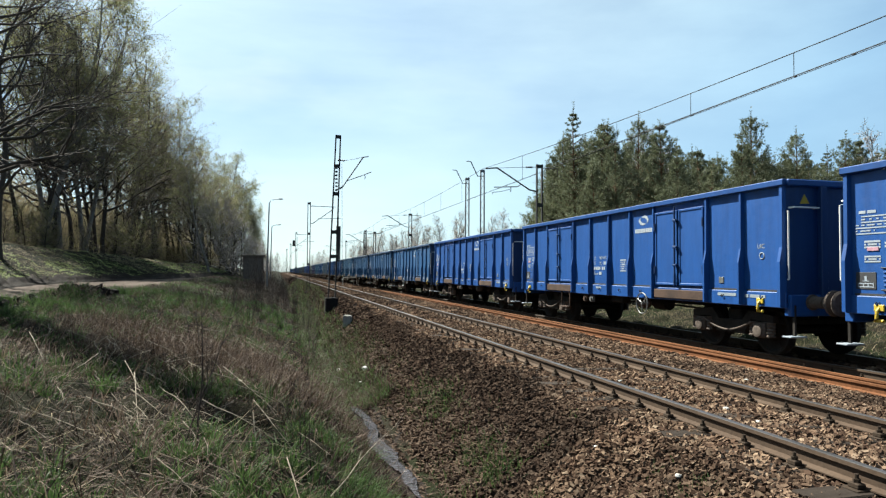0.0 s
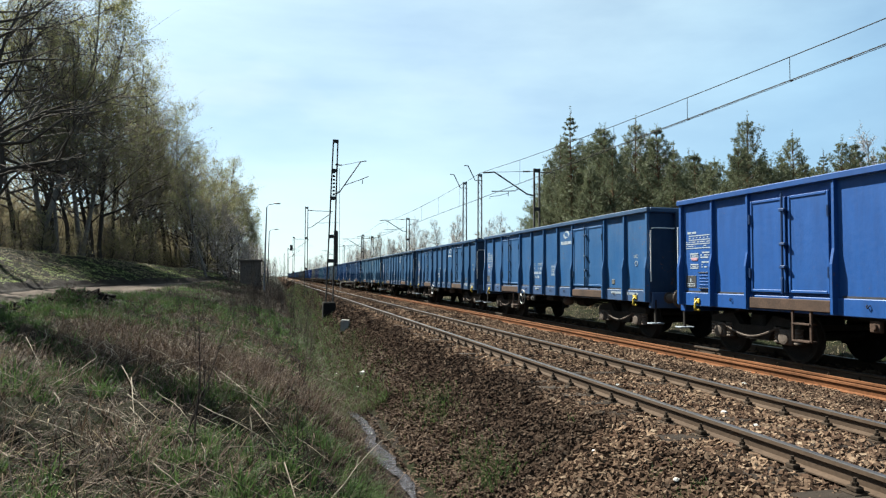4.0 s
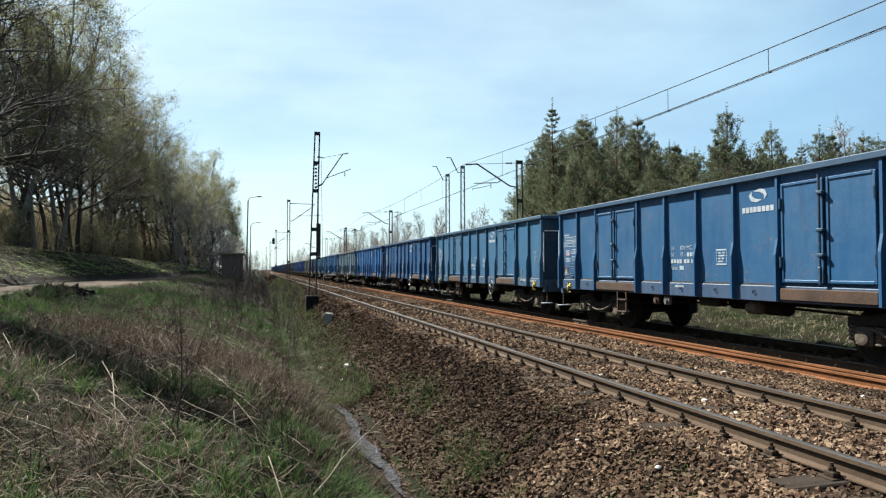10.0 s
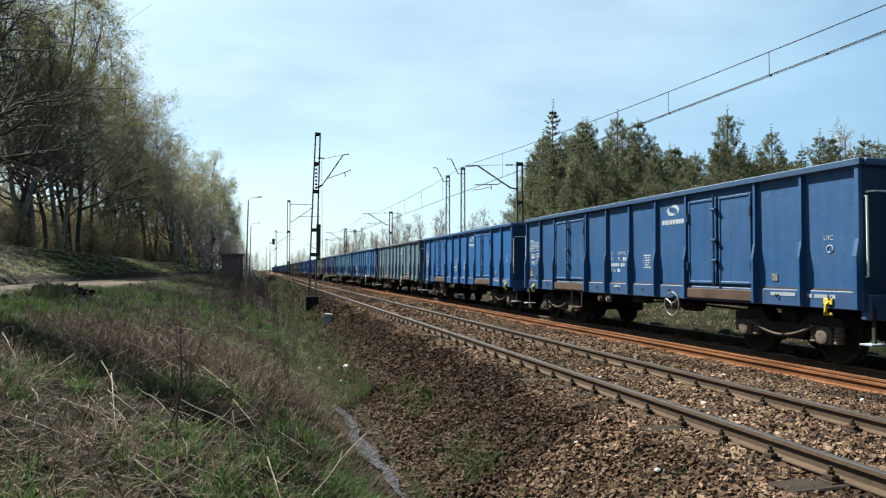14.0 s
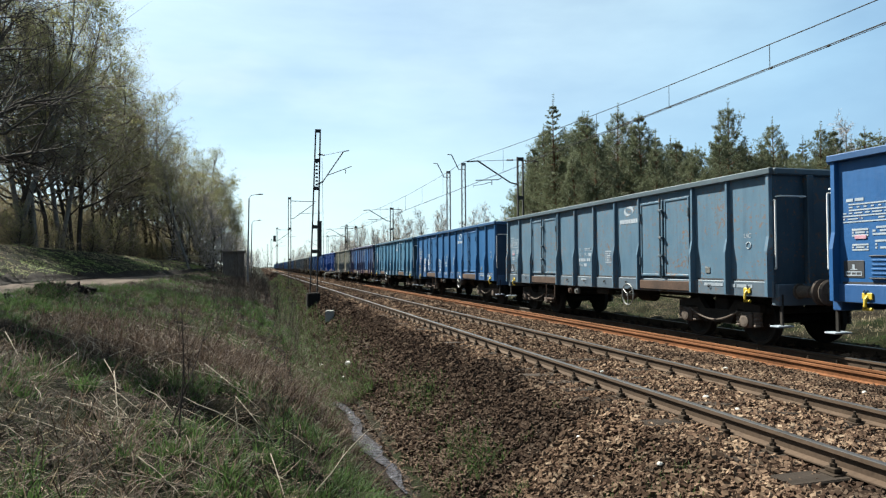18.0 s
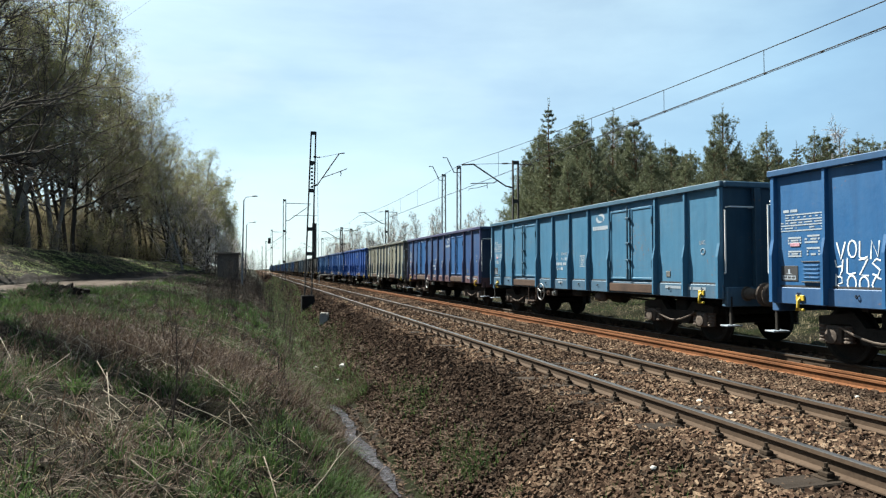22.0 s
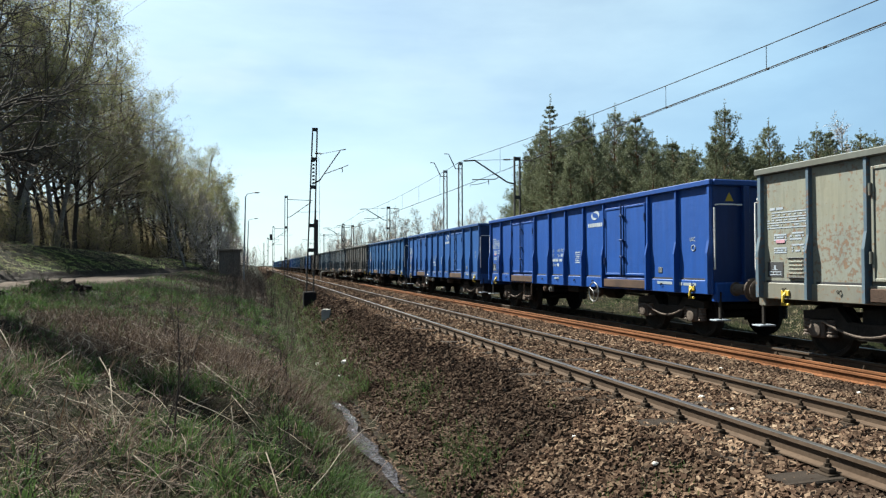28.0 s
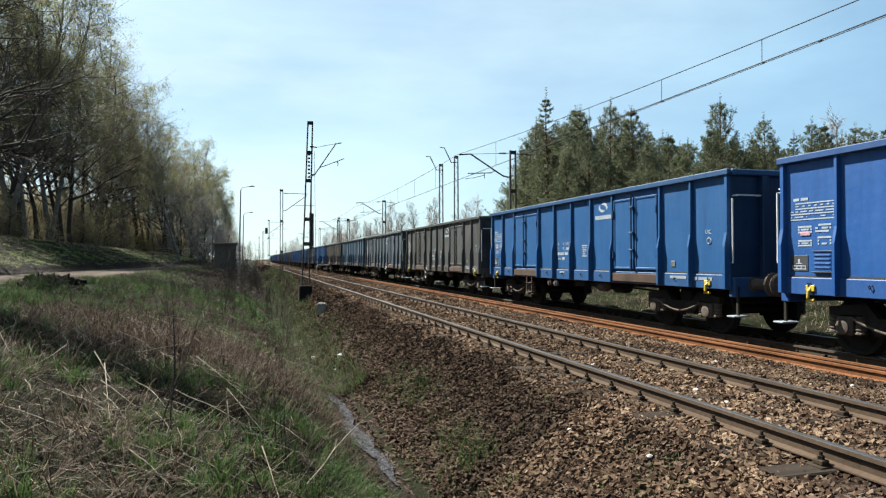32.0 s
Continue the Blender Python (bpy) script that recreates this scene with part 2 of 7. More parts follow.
M_REDMARK = plain("faded_red_paint", (0.2, 0.09, 0.12), (0.36, 0.2, 0.24), 9, 70, 0.65, 0, 0.05)
M_GREY = plain("grey_steel", (0.0702, 0.0702, 0.0702), (0.1716, 0.1716, 0.1638), 5, 60, 0.5, 0.5, 0.2)
M_DARKSIGN = plain("black_plate", (0.0117, 0.0117, 0.01326), (0.0312, 0.0312, 0.0351), 5, 60, 0.6, 0, 0.1)
M_RAIL = plain("brown_rail_steel", (0.02808, 0.01825, 0.01248), (0.078, 0.05304, 0.03666), 1.2, 30, 0.9, 0.0, 0.4, 0.004, spec=0.12)
M_RAILTOP = plain("worn_rail_head", (0.05569, 0.04914, 0.04423), (0.1186, 0.1084, 0.1022), 1.0, 30, 0.38, 0.75, 0.15, 0.003)
M_RUSTRAIL = plain("orange_rusty_steel", (0.046, 0.02, 0.0095), (0.165, 0.07, 0.032), 0.9, 18, 0.9, 0.0, 0.4, 0.004)
M_CLIP = plain("dark_rusty_iron", (0.0124, 0.009204, 0.007098), (0.04259, 0.03019, 0.02129), 6, 60, 0.85, 0.1, 0.3)
M_WOOD = plain("tarred_sleeper_wood", (0.0124, 0.009204, 0.007098), (0.04618, 0.03549, 0.02839), 2, 30, 0.9, 0, 0.6, 0.01, per="object", stretch=(0.4, 6, 6))
M_STONE = ballast_material("ballast_stone", "island", 0.5, 0.006)
M_BALLAST = ballast_material("ballast_bed", "", 1.0, 0.05)
M_MAST = plain("black_painted_mast_steel", (0.009828, 0.009282, 0.009282), (0.03276, 0.03003, 0.0273), 3, 40, 0.7, 0.2, 0.2)
M_TAR = plain("tarred_concrete", (0.00624, 0.00546, 0.00546), (0.01716, 0.0156, 0.01404), 3, 40, 0.9, 0.0, 0.3)
M_GALV = plain("galvanised_mast_steel", (0.08736, 0.0936, 0.09984), (0.1872, 0.1934, 0.2059), 3, 40, 0.55, 0.4, 0.2)
M_HUT = plain("dark_brown_concrete", (0.07, 0.056, 0.046), (0.16, 0.132, 0.11), 3, 30, 0.9, 0, 0.4)
M_PALESTONE = plain("pale_quartz_stone", (0.24, 0.225, 0.2), (0.42, 0.41, 0.39), 6, 50, 0.8, 0, 0.3)
M_CONC = plain("weathered_concrete", (0.1357, 0.1264, 0.1131), (0.2605, 0.2519, 0.234), 4, 40, 0.9, 0, 0.4)
M_WIRE = plain("dark_copper_wire", (0.00936, 0.00936, 0.00936), (0.0273, 0.02496, 0.0234), 3, 30, 0.8, 0.0, 0)
M_BARK = plain("grey_brown_bark", (0.017, 0.014, 0.012), (0.07, 0.058, 0.047), 2.5, 26, 0.95, 0, 0.7, 0.03, spec=0.1, stretch=(1, 1, 0.35))
M_BIRCH = plain("pale_birch_bark", (0.05, 0.042, 0.036), (0.23, 0.21, 0.185), 3.0, 16, 0.9, 0, 0.4, 0.02, stretch=(1, 1, 2.0))
M_TWIG = plain("thin_brown_twigs", (0.075, 0.06, 0.049), (0.26, 0.21, 0.17), 1.0, 8, 0.9, 0, 0, per="island")
# darker copy of the twigs, so the near oaks look seen against the light
M_DARKTWIG = plain("backlit_dark_twigs", (0.016, 0.013, 0.011), (0.06, 0.049, 0.041), 1.0, 8, 0.9, 0, 0, per="island", spec=0.1)
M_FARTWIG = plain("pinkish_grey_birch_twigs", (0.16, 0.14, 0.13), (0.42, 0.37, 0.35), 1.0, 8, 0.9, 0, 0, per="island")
M_STEM = plain("dark_sapling_bark", (0.016, 0.0125, 0.0105), (0.06, 0.047, 0.039), 1.0, 12, 0.9, 0, 0, per="object")
M_PINEBARK = plain("orange_pine_bark", (0.04435, 0.0271, 0.01725), (0.1382, 0.07885, 0.04435), 2.0, 22, 0.95, 0, 0.6, 0.03)


def leafy(name, dark, light, rough=0.6, through=0.35):
    m, n, l, b = nodes_of(name)
    g = n.new("ShaderNodeNewGeometry").outputs["Random Per Island"]
    o = n.new("ShaderNodeObjectInfo").outputs["Random"]
    co = n.new("ShaderNodeTexCoord").outputs["Object"]
    big = noise_node(n, l, co, 0.6, 3)
    f = math_node(n, l, "ADD", math_node(n, l, "MULTIPLY", g, 0.45), math_node(n, l, "ADD", math_node(n, l, "MULTIPLY", o, 0.2), math_node(n, l, "MULTIPLY", big, 0.4)))
    col = ramp_node(n, l, f, [(0.2, dark), (0.85, light)])
    l.new(col, b.inputs["Base Color"])
    b.inputs["Roughness"].default_value = rough
    b.inputs["Specular IOR Level"].default_value = 0.12
    tr = n.new("ShaderNodeBsdfTranslucent")
    l.new(col, tr.inputs["Color"])
    mx = n.new("ShaderNodeMixShader")
    mx.inputs[0].default_value = through
    l.new(b.outputs[0], mx.inputs[1])
    l.new(tr.outputs[0], mx.inputs[2])
    l.new(mx.outputs[0], n["Material Output"].inputs["Surface"])
    return m


M_LEAF = leafy("young_spring_leaves", (0.1, 0.1, 0.047), (0.24, 0.232, 0.108), 0.6, 0.5)
M_PALESTRAW = leafy("bleached_sunlit_straw", (0.09, 0.07, 0.045), (0.34, 0.28, 0.185), 0.8, 0.2)
M_FAINT = plain("worn_white_stencil", (0.088, 0.1144, 0.1496), (0.22, 0.2376, 0.2552), 9, 70, 0.7, 0, 0.05)
M_STICK = plain("dry_pale_wood", (0.0624, 0.0507, 0.039), (0.2496, 0.2106, 0.1638), 4, 30, 0.9, 0, 0.3)
M_THICKET = leafy("olive_brown_thicket", (0.105, 0.086, 0.058), (0.34, 0.29, 0.18), 0.8, 0.35)
M_BUD = leafy("olive_brown_buds", (0.095, 0.088, 0.042), (0.27, 0.245, 0.115), 0.6, 0.5)
M_NEEDLE = leafy("dark_pine_needles", (0.038, 0.046, 0.026), (0.155, 0.166, 0.095), 0.5, 0.3)
M_GRASS = leafy("spring_grass_blades", (0.012, 0.027, 0.0075), (0.074, 0.117, 0.035), 0.6, 0.4)
# lighter copy of the grass, in place of sunlight on the wood's bank
M_PALEGRASS = leafy("sun_lightened_grass", (0.11, 0.145, 0.045), (0.36, 0.42, 0.15), 0.6, 0.4)
M_STRAW = leafy("dry_straw", (0.02, 0.014, 0.0105), (0.2, 0.152, 0.115), 0.8, 0.2)
M_LITTER = leafy("dead_leaf_litter", (0.02028, 0.01248, 0.00936), (0.1053, 0.06864, 0.04368), 0.8, 0.1)
M_BRAMBLE = leafy("dead_brown_stems", (0.0185, 0.0112, 0.0088), (0.075, 0.047, 0.036), 0.8, 0.0)


def earth_material():
    """Meadow soil: dead grass, soil and thin green, each in its own patches."""
    m, n, l, b = nodes_of("meadow_ground")
    co = n.new("ShaderNodeTexCoord").outputs["Object"]
    a, c, d = noise_node(n, l, co, 0.35, 6, 0.6), noise_node(n, l, co, 3.0, 5, 0.6), noise_node(n, l, co, 45.0, 4, 0.6)
    soil = ramp_node(n, l, c, [(0.3, (0.007106, 0.005078, 0.003354)), (0.7, (0.02028, 0.01622, 0.01069))])
    green = ramp_node(n, l, c, [(0.3, (0.004571, 0.006575, 0.001825)), (0.7, (0.01217, 0.01576, 0.004571))])
    col = mix_node(n, l, "MIX", ramp_node(n, l, math_node(n, l, "ADD", math_node(n, l, "MULTIPLY", a, 0.6), math_node(n, l, "MULTIPLY", d, 0.4)), [(0.44, (0, 0, 0)), (0.56, (1, 1, 1))]), soil, green)
    l.new(mix_node(n, l, "MULTIPLY", 0.6, col, ramp_node(n, l, d, [(0.3, (0.5, 0.5, 0.5)), (0.7, (1.2, 1.2, 1.2))])), b.inputs["Base Color"])
    b.inputs["Roughness"].default_value = 0.95
    b.inputs["Specular IOR Level"].default_value = 0.05
    bump_node(n, l, b, math_node(n, l, "ADD", c, math_node(n, l, "MULTIPLY", d, 0.5)), 0.9, 0.06)
    return m


M_EARTH = earth_material()
M_DIRT = plain("trodden_dirt_road", (0.03744, 0.02652, 0.02028), (0.0819, 0.0624, 0.04836), 0.5, 14, 0.95, 0, 0.7, 0.03)
M_MUD = plain("wet_brown_mud", (0.0045, 0.0034, 0.0027), (0.02, 0.0148, 0.0118), 3.0, 26, 0.9, 0, 1.0, 0.05, spec=0.06)


def water_material():
    m, n, l, b = nodes_of("shallow_brook_water")
    co = n.new("ShaderNodeTexCoord").outputs["Object"]
    w = noise_node(n, l, co, 14.0, 5, 0.65)
    l.new(ramp_node(n, l, w, [(0.36, (0.016, 0.015, 0.017)), (0.64, (0.12, 0.115, 0.128))]), b.inputs["Base Color"])
    b.inputs["Roughness"].default_value = 0.16
    b.inputs["Specular IOR Level"].default_value = 0.24
    bump_node(n, l, b, w, 1.0, 0.14)
    return m


M_WATER = water_material()


# ---------------------------------------------------------------- mesh helpers
def part(name, bm, material, parent=None, label=""):
    """One mesh object from a bmesh, under its thing or part."""
    me = bpy.data.meshes.new(name)
    bm.to_mesh(me)
    bm.free()
    return from_mesh(name, me, material, parent, label)


def from_mesh(name, me, material, parent=None, label="", at=None):
    if material and not me.materials:
        me.materials.append(material)
    ob = new(name, me)
    if parent:
        ob.parent = parent
    if at is not None:
        ob.matrix_basis = at
    return tagged(ob, label)


def empty(name, label="", category="", group="", kind="", at=None):
    ob = new(name)
    ob.empty_display_size = 0.2
    if at is not None:
        ob.matrix_basis = at
    return tagged(ob, label, category, group, kind)


def box(bm, x0, x1, y0, y1, z0, z1):
    v = [bm.verts.new((x, y, z)) for x in (x0, x1) for y in (y0, y1) for z in (z0, z1)]
    for f in ((0, 1, 3, 2), (4, 6, 7, 5), (0, 4, 5, 1), (2, 3, 7, 6), (0, 2, 6, 4), (1, 5, 7, 3)):
        bm.faces.new([v[k] for k in f])
    return v


def soft_box(bm, x0, x1, y0, y1, z0, z1, r=0.01):
    """A box with chamfered edges."""
    t = bmesh.new()
    box(t, x0, x1, y0, y1, z0, z1)
    bmesh.ops.bevel(t, geom=t.edges[:], offset=r, segments=1, affect="EDGES")
    merge(bm, t)


def merge(bm, t, m=None):
    if m is not None:
        bmesh.ops.transform(t, matrix=m, verts=t.verts)
    me = bpy.data.meshes.new("tmp")
    t.to_mesh(me)
    t.free()
    bm.from_mesh(me)
    bpy.data.meshes.remove(me)


def tube(bm, points, r, sides=8, closed=False, cap=True):
    """A round bar along points; r: one radius or one for each point."""
    pts = [Vector(p) for p in points]
    rr = r if isinstance(r, (list, tuple)) else [r] * len(pts)
    rings = []
    side = None
    for k, p in enumerate(pts):
        a = pts[(k - 1) % len(pts)] if (closed or k) else p
        b = pts[(k + 1) % len(pts)] if (closed or k < len(pts) - 1) else p
        d = (b - a).normalized()
        if side is None:
            side = d.orthogonal().normalized()
        side = (side - d * side.dot(d)).normalized()
        up = d.cross(side)
        rings.append([bm.verts.new(p + (side * math.cos(q) + up * math.sin(q)) * rr[k]) for q in (2 * math.pi * j / sides for j in range(sides))])
    n = len(rings)
    for k in range(n if closed else n - 1):
        a, b = rings[k], rings[(k + 1) % n]
        for j in range(sides):
            bm.faces.new((a[j], a[(j + 1) % sides], b[(j + 1) % sides], b[j]))
    if cap and not closed:
        bm.faces.new(rings[0][::-1])
        bm.faces.new(rings[-1])


def lathe(bm, profile, axis="y", sides=20, at=(0, 0, 0)):
    """A turned body; profile: (along, radius)."""
    at = Vector(at)
    rings = []
    for s, r in profile:
        ring = []
        for j in range(sides):
            q = 2 * math.pi * j / sides
            c, d = r * math.cos(q), r * math.sin(q)
            p = {"y": (c, s, d), "x": (s, c, d), "z": (c, d, s)}[axis]
            ring.append(bm.verts.new(at + Vector(p)))
        rings.append(ring)
    for a, b in zip(rings, rings[1:]):
        for j in range(sides):
            bm.faces.new((a[j], a[(j + 1) % sides], b[(j + 1) % sides], b[j]))
    bm.faces.new(rings[0][::-1])
    bm.faces.new(rings[-1])


def extrude_profile(bm, outline, y0, y1, shift=(0, 0)):
    """A bar with the cross-section outline (x, z), from y0 to y1."""
    a = [bm.verts.new((x + shift[0], y0, z + shift[1])) for x, z in outline]
    b = [bm.verts.new((x + shift[0], y1, z + shift[1])) for x, z in outline]
    n = len(outline)
    for k in range(n):
        bm.faces.new((a[k], a[(k + 1) % n], b[(k + 1) % n], b[k]))
    bm.faces.new(a[::-1])
    bm.faces.new(b)


def mesh_np(name, verts, faces, smooth=False):
    """A mesh from numpy arrays; faces: (n, 3) or (n, 4)."""
    me = bpy.data.meshes.new(name)
    k = faces.shape[1]
    me.vertices.add(len(verts))
    me.vertices.foreach_set("co", np.ascontiguousarray(verts, dtype=np.float32).ravel())
    me.loops.add(faces.size)
    me.loops.foreach_set("vertex_index", np.ascontiguousarray(faces, dtype=np.int32).ravel())
    me.polygons.add(len(faces))
    me.polygons.foreach_set("loop_start", np.arange(0, faces.size, k, dtype=np.int32))
    me.polygons.foreach_set("use_smooth", np.full(len(faces), smooth, dtype=bool))
    me.update(calc_edges=True)
    me.validate()
    return me


# ---------------------------------------------------------------- plan
NEAR_X, FAR_X, FAR_Z = 4.96, 10.02, -0.138      # axes of the two tracks, and how low the far one lies
GAUGE = 0.7525
BROOK_X, BROOK_Z = 1.58, -1.345


def lerp(x, xs, zs):
    return np.interp(x, xs, zs)


def wave(x, y, s, k=0.0):
    """Cheap smooth unevenness, -1 to 1."""
    return (np.sin(x * s * 1.3 + y * s * 0.7 + k) + np.sin(x * s * -0.8 + y * s * 1.7 + 2.1 + k * 1.7) + np.sin(x * s * 2.3 + y * s * 2.9 + 4.0 + k)) / 3.0


def foot_x(y):
    """Where the wood's bank begins to rise beside the dirt road."""
    return lerp(y, [0, 22, 30, 40, 48, 60, 71, 92, 300], [-9.0, -9.3, -12.0, -14.2, -14.6, -12.2, -9.4, -6.2, -7])


def ground_z(x, y):
    x, y = np.asarray(x, float), np.asarray(y, float)
    near = lerp(x, [-7.4, -6.8, -5.4, -4.0, -2.2, -0.9, 0.1, 0.6, 1.0, 1.28, 1.44, 1.72, 1.9], [0.42, 0.44, 0.32, 0.16, -0.08, -0.30, -0.56, -0.82, -1.12, -1.38, -1.42, -1.41, -1.36])
    near = near + 0.5 * np.exp(-((y / 2.3) ** 2)) * np.clip((1.2 - x) / 1.0, 0, 1)
    road = 0.42 + 0.4 * np.clip((y - 40) / 60, 0, 1)
    f = foot_x(y)
    rise = lerp(y, [0, 56, 90, 300], [3.0, 2.9, 1.45, 1.3])
    wide = lerp(y, [0, 56, 90, 300], [7.2, 7.0, 4.5, 4.5])
    bank = road + 0.34 * np.clip((f - x) / 0.35, 0, 1) + (rise - 0.34) * np.clip((f - 0.35 - x) / wide, 0, 1) ** 0.95 + 0.02 * np.clip(f - wide - x, 0, 60)
    left = np.where(x < -7.0, np.where(x < f, bank, road), near + (road - 0.42) * np.clip((-x - 2) / 5, 0, 1))
    right = lerp(x, [1.9, 3.2, 12.3, 13.4, 17, 22, 40, 400], [-1.42, -0.62, -0.62, -0.42, -0.25, 0.1, 0.6, 3.0])
    z = np.where(x <= 1.9, left, right)
    rough = np.clip(1.0 - np.abs(x - 6.8) / 5.2, 0, 1)
    amp = np.where(rough > 0, 0.0, 1.0) * np.where((x < -7.0) & (x > f), 0.25, 1.0) * np.where(np.abs(x - BROOK_X) < 0.35, 0.3, 1.0)
    z = z + amp * (0.10 * wave(x, y, 1.1) + 0.10 * wave(x, y, 3.1, 1.0) + 0.05 * wave(x, y, 7.7, 2.0))
    # a low heap of soil thrown up at the road's edge
    z = z + 0.38 * np.exp(-(((x + 6.6) / 0.75) ** 2 + ((y - 25.5) / 2.6) ** 2)) + 0.16 * np.exp(-(((x + 6.9) / 0.7) ** 2 + ((y - 18.5) / 2.2) ** 2))
    return z


def grid_mesh(name, xs, ys, zf):
    gx, gy = np.meshgrid(xs, ys)
    v = np.stack([gx, gy, zf(gx, gy)], -1).reshape(-1, 3)
    nx, ny = len(xs), len(ys)
    i = (np.arange(ny - 1)[:, None] * nx + np.arange(nx - 1)[None, :]).ravel()
    return mesh_np(name, v, np.stack([i, i + 1, i + nx + 1, i + nx], -1), smooth=True)


def grow(a, b, d, q):
    out = [a]
    while out[-1] < b:
        out.append(out[-1] + d)
        d *= q
    return out


gxs = np.array(sorted(set([-v for v in grow(14.8, 900, 0.6, 1.25)] + list(np.arange(-14.6, -7, 0.35)) + list(np.arange(-7, 1.9, 0.11)) + [2.2, 3, 4, 7, 10, 12.3] + list(np.arange(12.6, 24, 0.5)) + grow(24, 900, 1.0, 1.25))))
gys = np.array(sorted(set([-v for v in grow(2, 500, 0.8, 1.3)] + list(np.arange(-2, 2, 0.4)) + list(np.arange(2, 24, 0.12)) + grow(24, 2200, 0.15, 1.035))))
ground = from_mesh("ground", grid_mesh("ground", gxs, gys, ground_z), M_EARTH)
tagged(ground, "uneven meadow ground with dead grass and bare soil", "ground", kind="structure")

# dirt road: a thin sheet on the ground, wide in front of the wood, narrowing towards the hut
def road_mesh():
    ys = np.array(grow(-30, 96, 0.8, 1.0))
    us = np.linspace(0, 1, 28)
    u, y = np.meshgrid(us, ys)
    xr = lerp(y, [-30, 22, 60, 96], [-7.2, -7.3, -6.2, -4.6]) + 0.22 * wave(y * 0 + 3, y, 0.8) + 0.1 * wave(y * 0, y, 2.6)
    xl = np.minimum(foot_x(y) + 0.5 + 0.25 * wave(y * 0 + 9, y, 0.6), xr - 1.6)
    x = xl + (xr - xl) * u
    z = ground_z(x, y) + 0.03 - 0.05 * (np.abs(u - 0.5) > 0.49)
    nx, ny = len(us), len(ys)
    i = (np.arange(ny - 1)[:, None] * nx + np.arange(nx - 1)[None, :]).ravel()
    return mesh_np("road", np.stack([x, y, z], -1).reshape(-1, 3), np.stack([i, i + 1, i + nx + 1, i + nx], -1), True)


tagged(from_mesh("road", road_mesh(), M_DIRT), "trodden pale dirt road along the wood", "dirt road", kind="structure")


# bare eroded soil at the foot of the wood's bank
def foot_mesh():
    ys = np.array(grow(4, 93, 0.5, 1.0))
    us = np.linspace(0, 1, 9)
    u, y = np.meshgrid(us, ys)
    x = foot_x(y) + 0.45 - u * (1.0 + 0.25 * wave(y * 0, y, 1.1))
    z = ground_z(x, y) + 0.05 + 0.10 * np.sin(u * math.pi) * (1 + wave(x, y, 4.0)) - 0.09 * (np.abs(u - 0.5) > 0.49)
    nx, ny = len(us), len(ys)
    i = (np.arange(ny - 1)[:, None] * nx + np.arange(nx - 1)[None, :]).ravel()
    return mesh_np("bank_foot", np.stack([x, y, z], -1).reshape(-1, 3), np.stack([i, i + 1, i + nx + 1, i + nx], -1), True)


tagged(from_mesh("bank_foot", foot_mesh(), M_MUD), "strip of bare dark soil at the foot of the grassy bank", "soil", kind="structure")

# brook: a shallow trickle in the ditch beside the embankment
def brook_mesh(name, half, z0, ragged):
    ys = np.arange(7.9, 14.7, 0.12)
    us = np.linspace(-1, 1, 7)
    u, y = np.meshgrid(us, ys)
    mid = BROOK_X + lerp(y, [8.0, 11.0, 14.5], [0.15, 0.05, -0.1]) + 0.04 * np.sin(y * 1.1) + 0.04 * np.sin(y * 2.1 + 1) + 0.012 * np.sin(y * 5.1)
    w = half * np.clip((14.9 - y) / 3.5, 0.25, 1) * np.clip((y - 7.8) / 1.6, 0.1, 1) * (0.95 + 0.5 * wave(y * 0, y, 1.4) * ragged + 0.24 * wave(y * 0 + 2, y, 3.3) + u * 0.2 * wave(y * 0 + 5, y, 6.1) + u * 0.15 * wave(y * 0 + 7, y, 2.6))
    x = mid + u * w
    z = z0 + 0.0 * x
    nx, ny = len(us), len(ys)
    i = (np.arange(ny - 1)[:, None] * nx + np.arange(nx - 1)[None, :]).ravel()
    return mesh_np(name, np.stack([x, y, z], -1).reshape(-1, 3), np.stack([i, i + 1, i + nx + 1, i + nx], -1), True)


# mud flats beside it
def mud_mesh():
    ys = np.array(grow(2.5, 17, 0.2, 1.02))
    us = np.linspace(0, 1, 9)
    u, y = np.meshgrid(us, ys)
    x = 1.28 + u * (0.72 + 0.25 * wave(y * 0, y, 0.9))
    z = np.where(x > 1.9, np.maximum(bed_z(x, y), ground_z(x, y)), ground_z(x, y)) + 0.014 - 0.05 * (np.abs(u - 0.5) > 0.49)
    nx, ny = len(us), len(ys)
    i = (np.arange(ny - 1)[:, None] * nx + np.arange(nx - 1)[None, :]).ravel()
    return mesh_np("mud", np.stack([x, y, z], -1).reshape(-1, 3), np.stack([i, i + 1, i + nx + 1, i + nx], -1), True)


tagged(from_mesh("water", brook_mesh("water", 0.135, BROOK_Z, 1.0), M_WATER), "narrow shallow brook glinting in the ditch", "brook", kind="structure")


# ballast bed under both tracks
def bed_z(x, y):
    z = lerp(x, [1.84, 2.06, 3.25, 3.55, 6.5, 7.2, 8.0, 8.4, 11.9, 12.9], [-1.46, -1.28, -0.36, -0.18, -0.157, -0.25, -0.33, -0.335, -0.335, -0.7])
    k = np.where(x < 3.4, 1.6, 1.0)
    return z + k * (0.022 * wave(x, y, 2.2) + 0.014 * wave(x, y, 6.1, 1.0))


bed = from_mesh("ballast", grid_mesh("ballast", np.arange(1.84, 12.95, 0.12), np.array(grow(-40, 0, 1.0, 1.0) + grow(0.12, 30, 0.12, 1.0) + grow(30.5, 900, 0.4, 1.04)), bed_z), M_BALLAST)
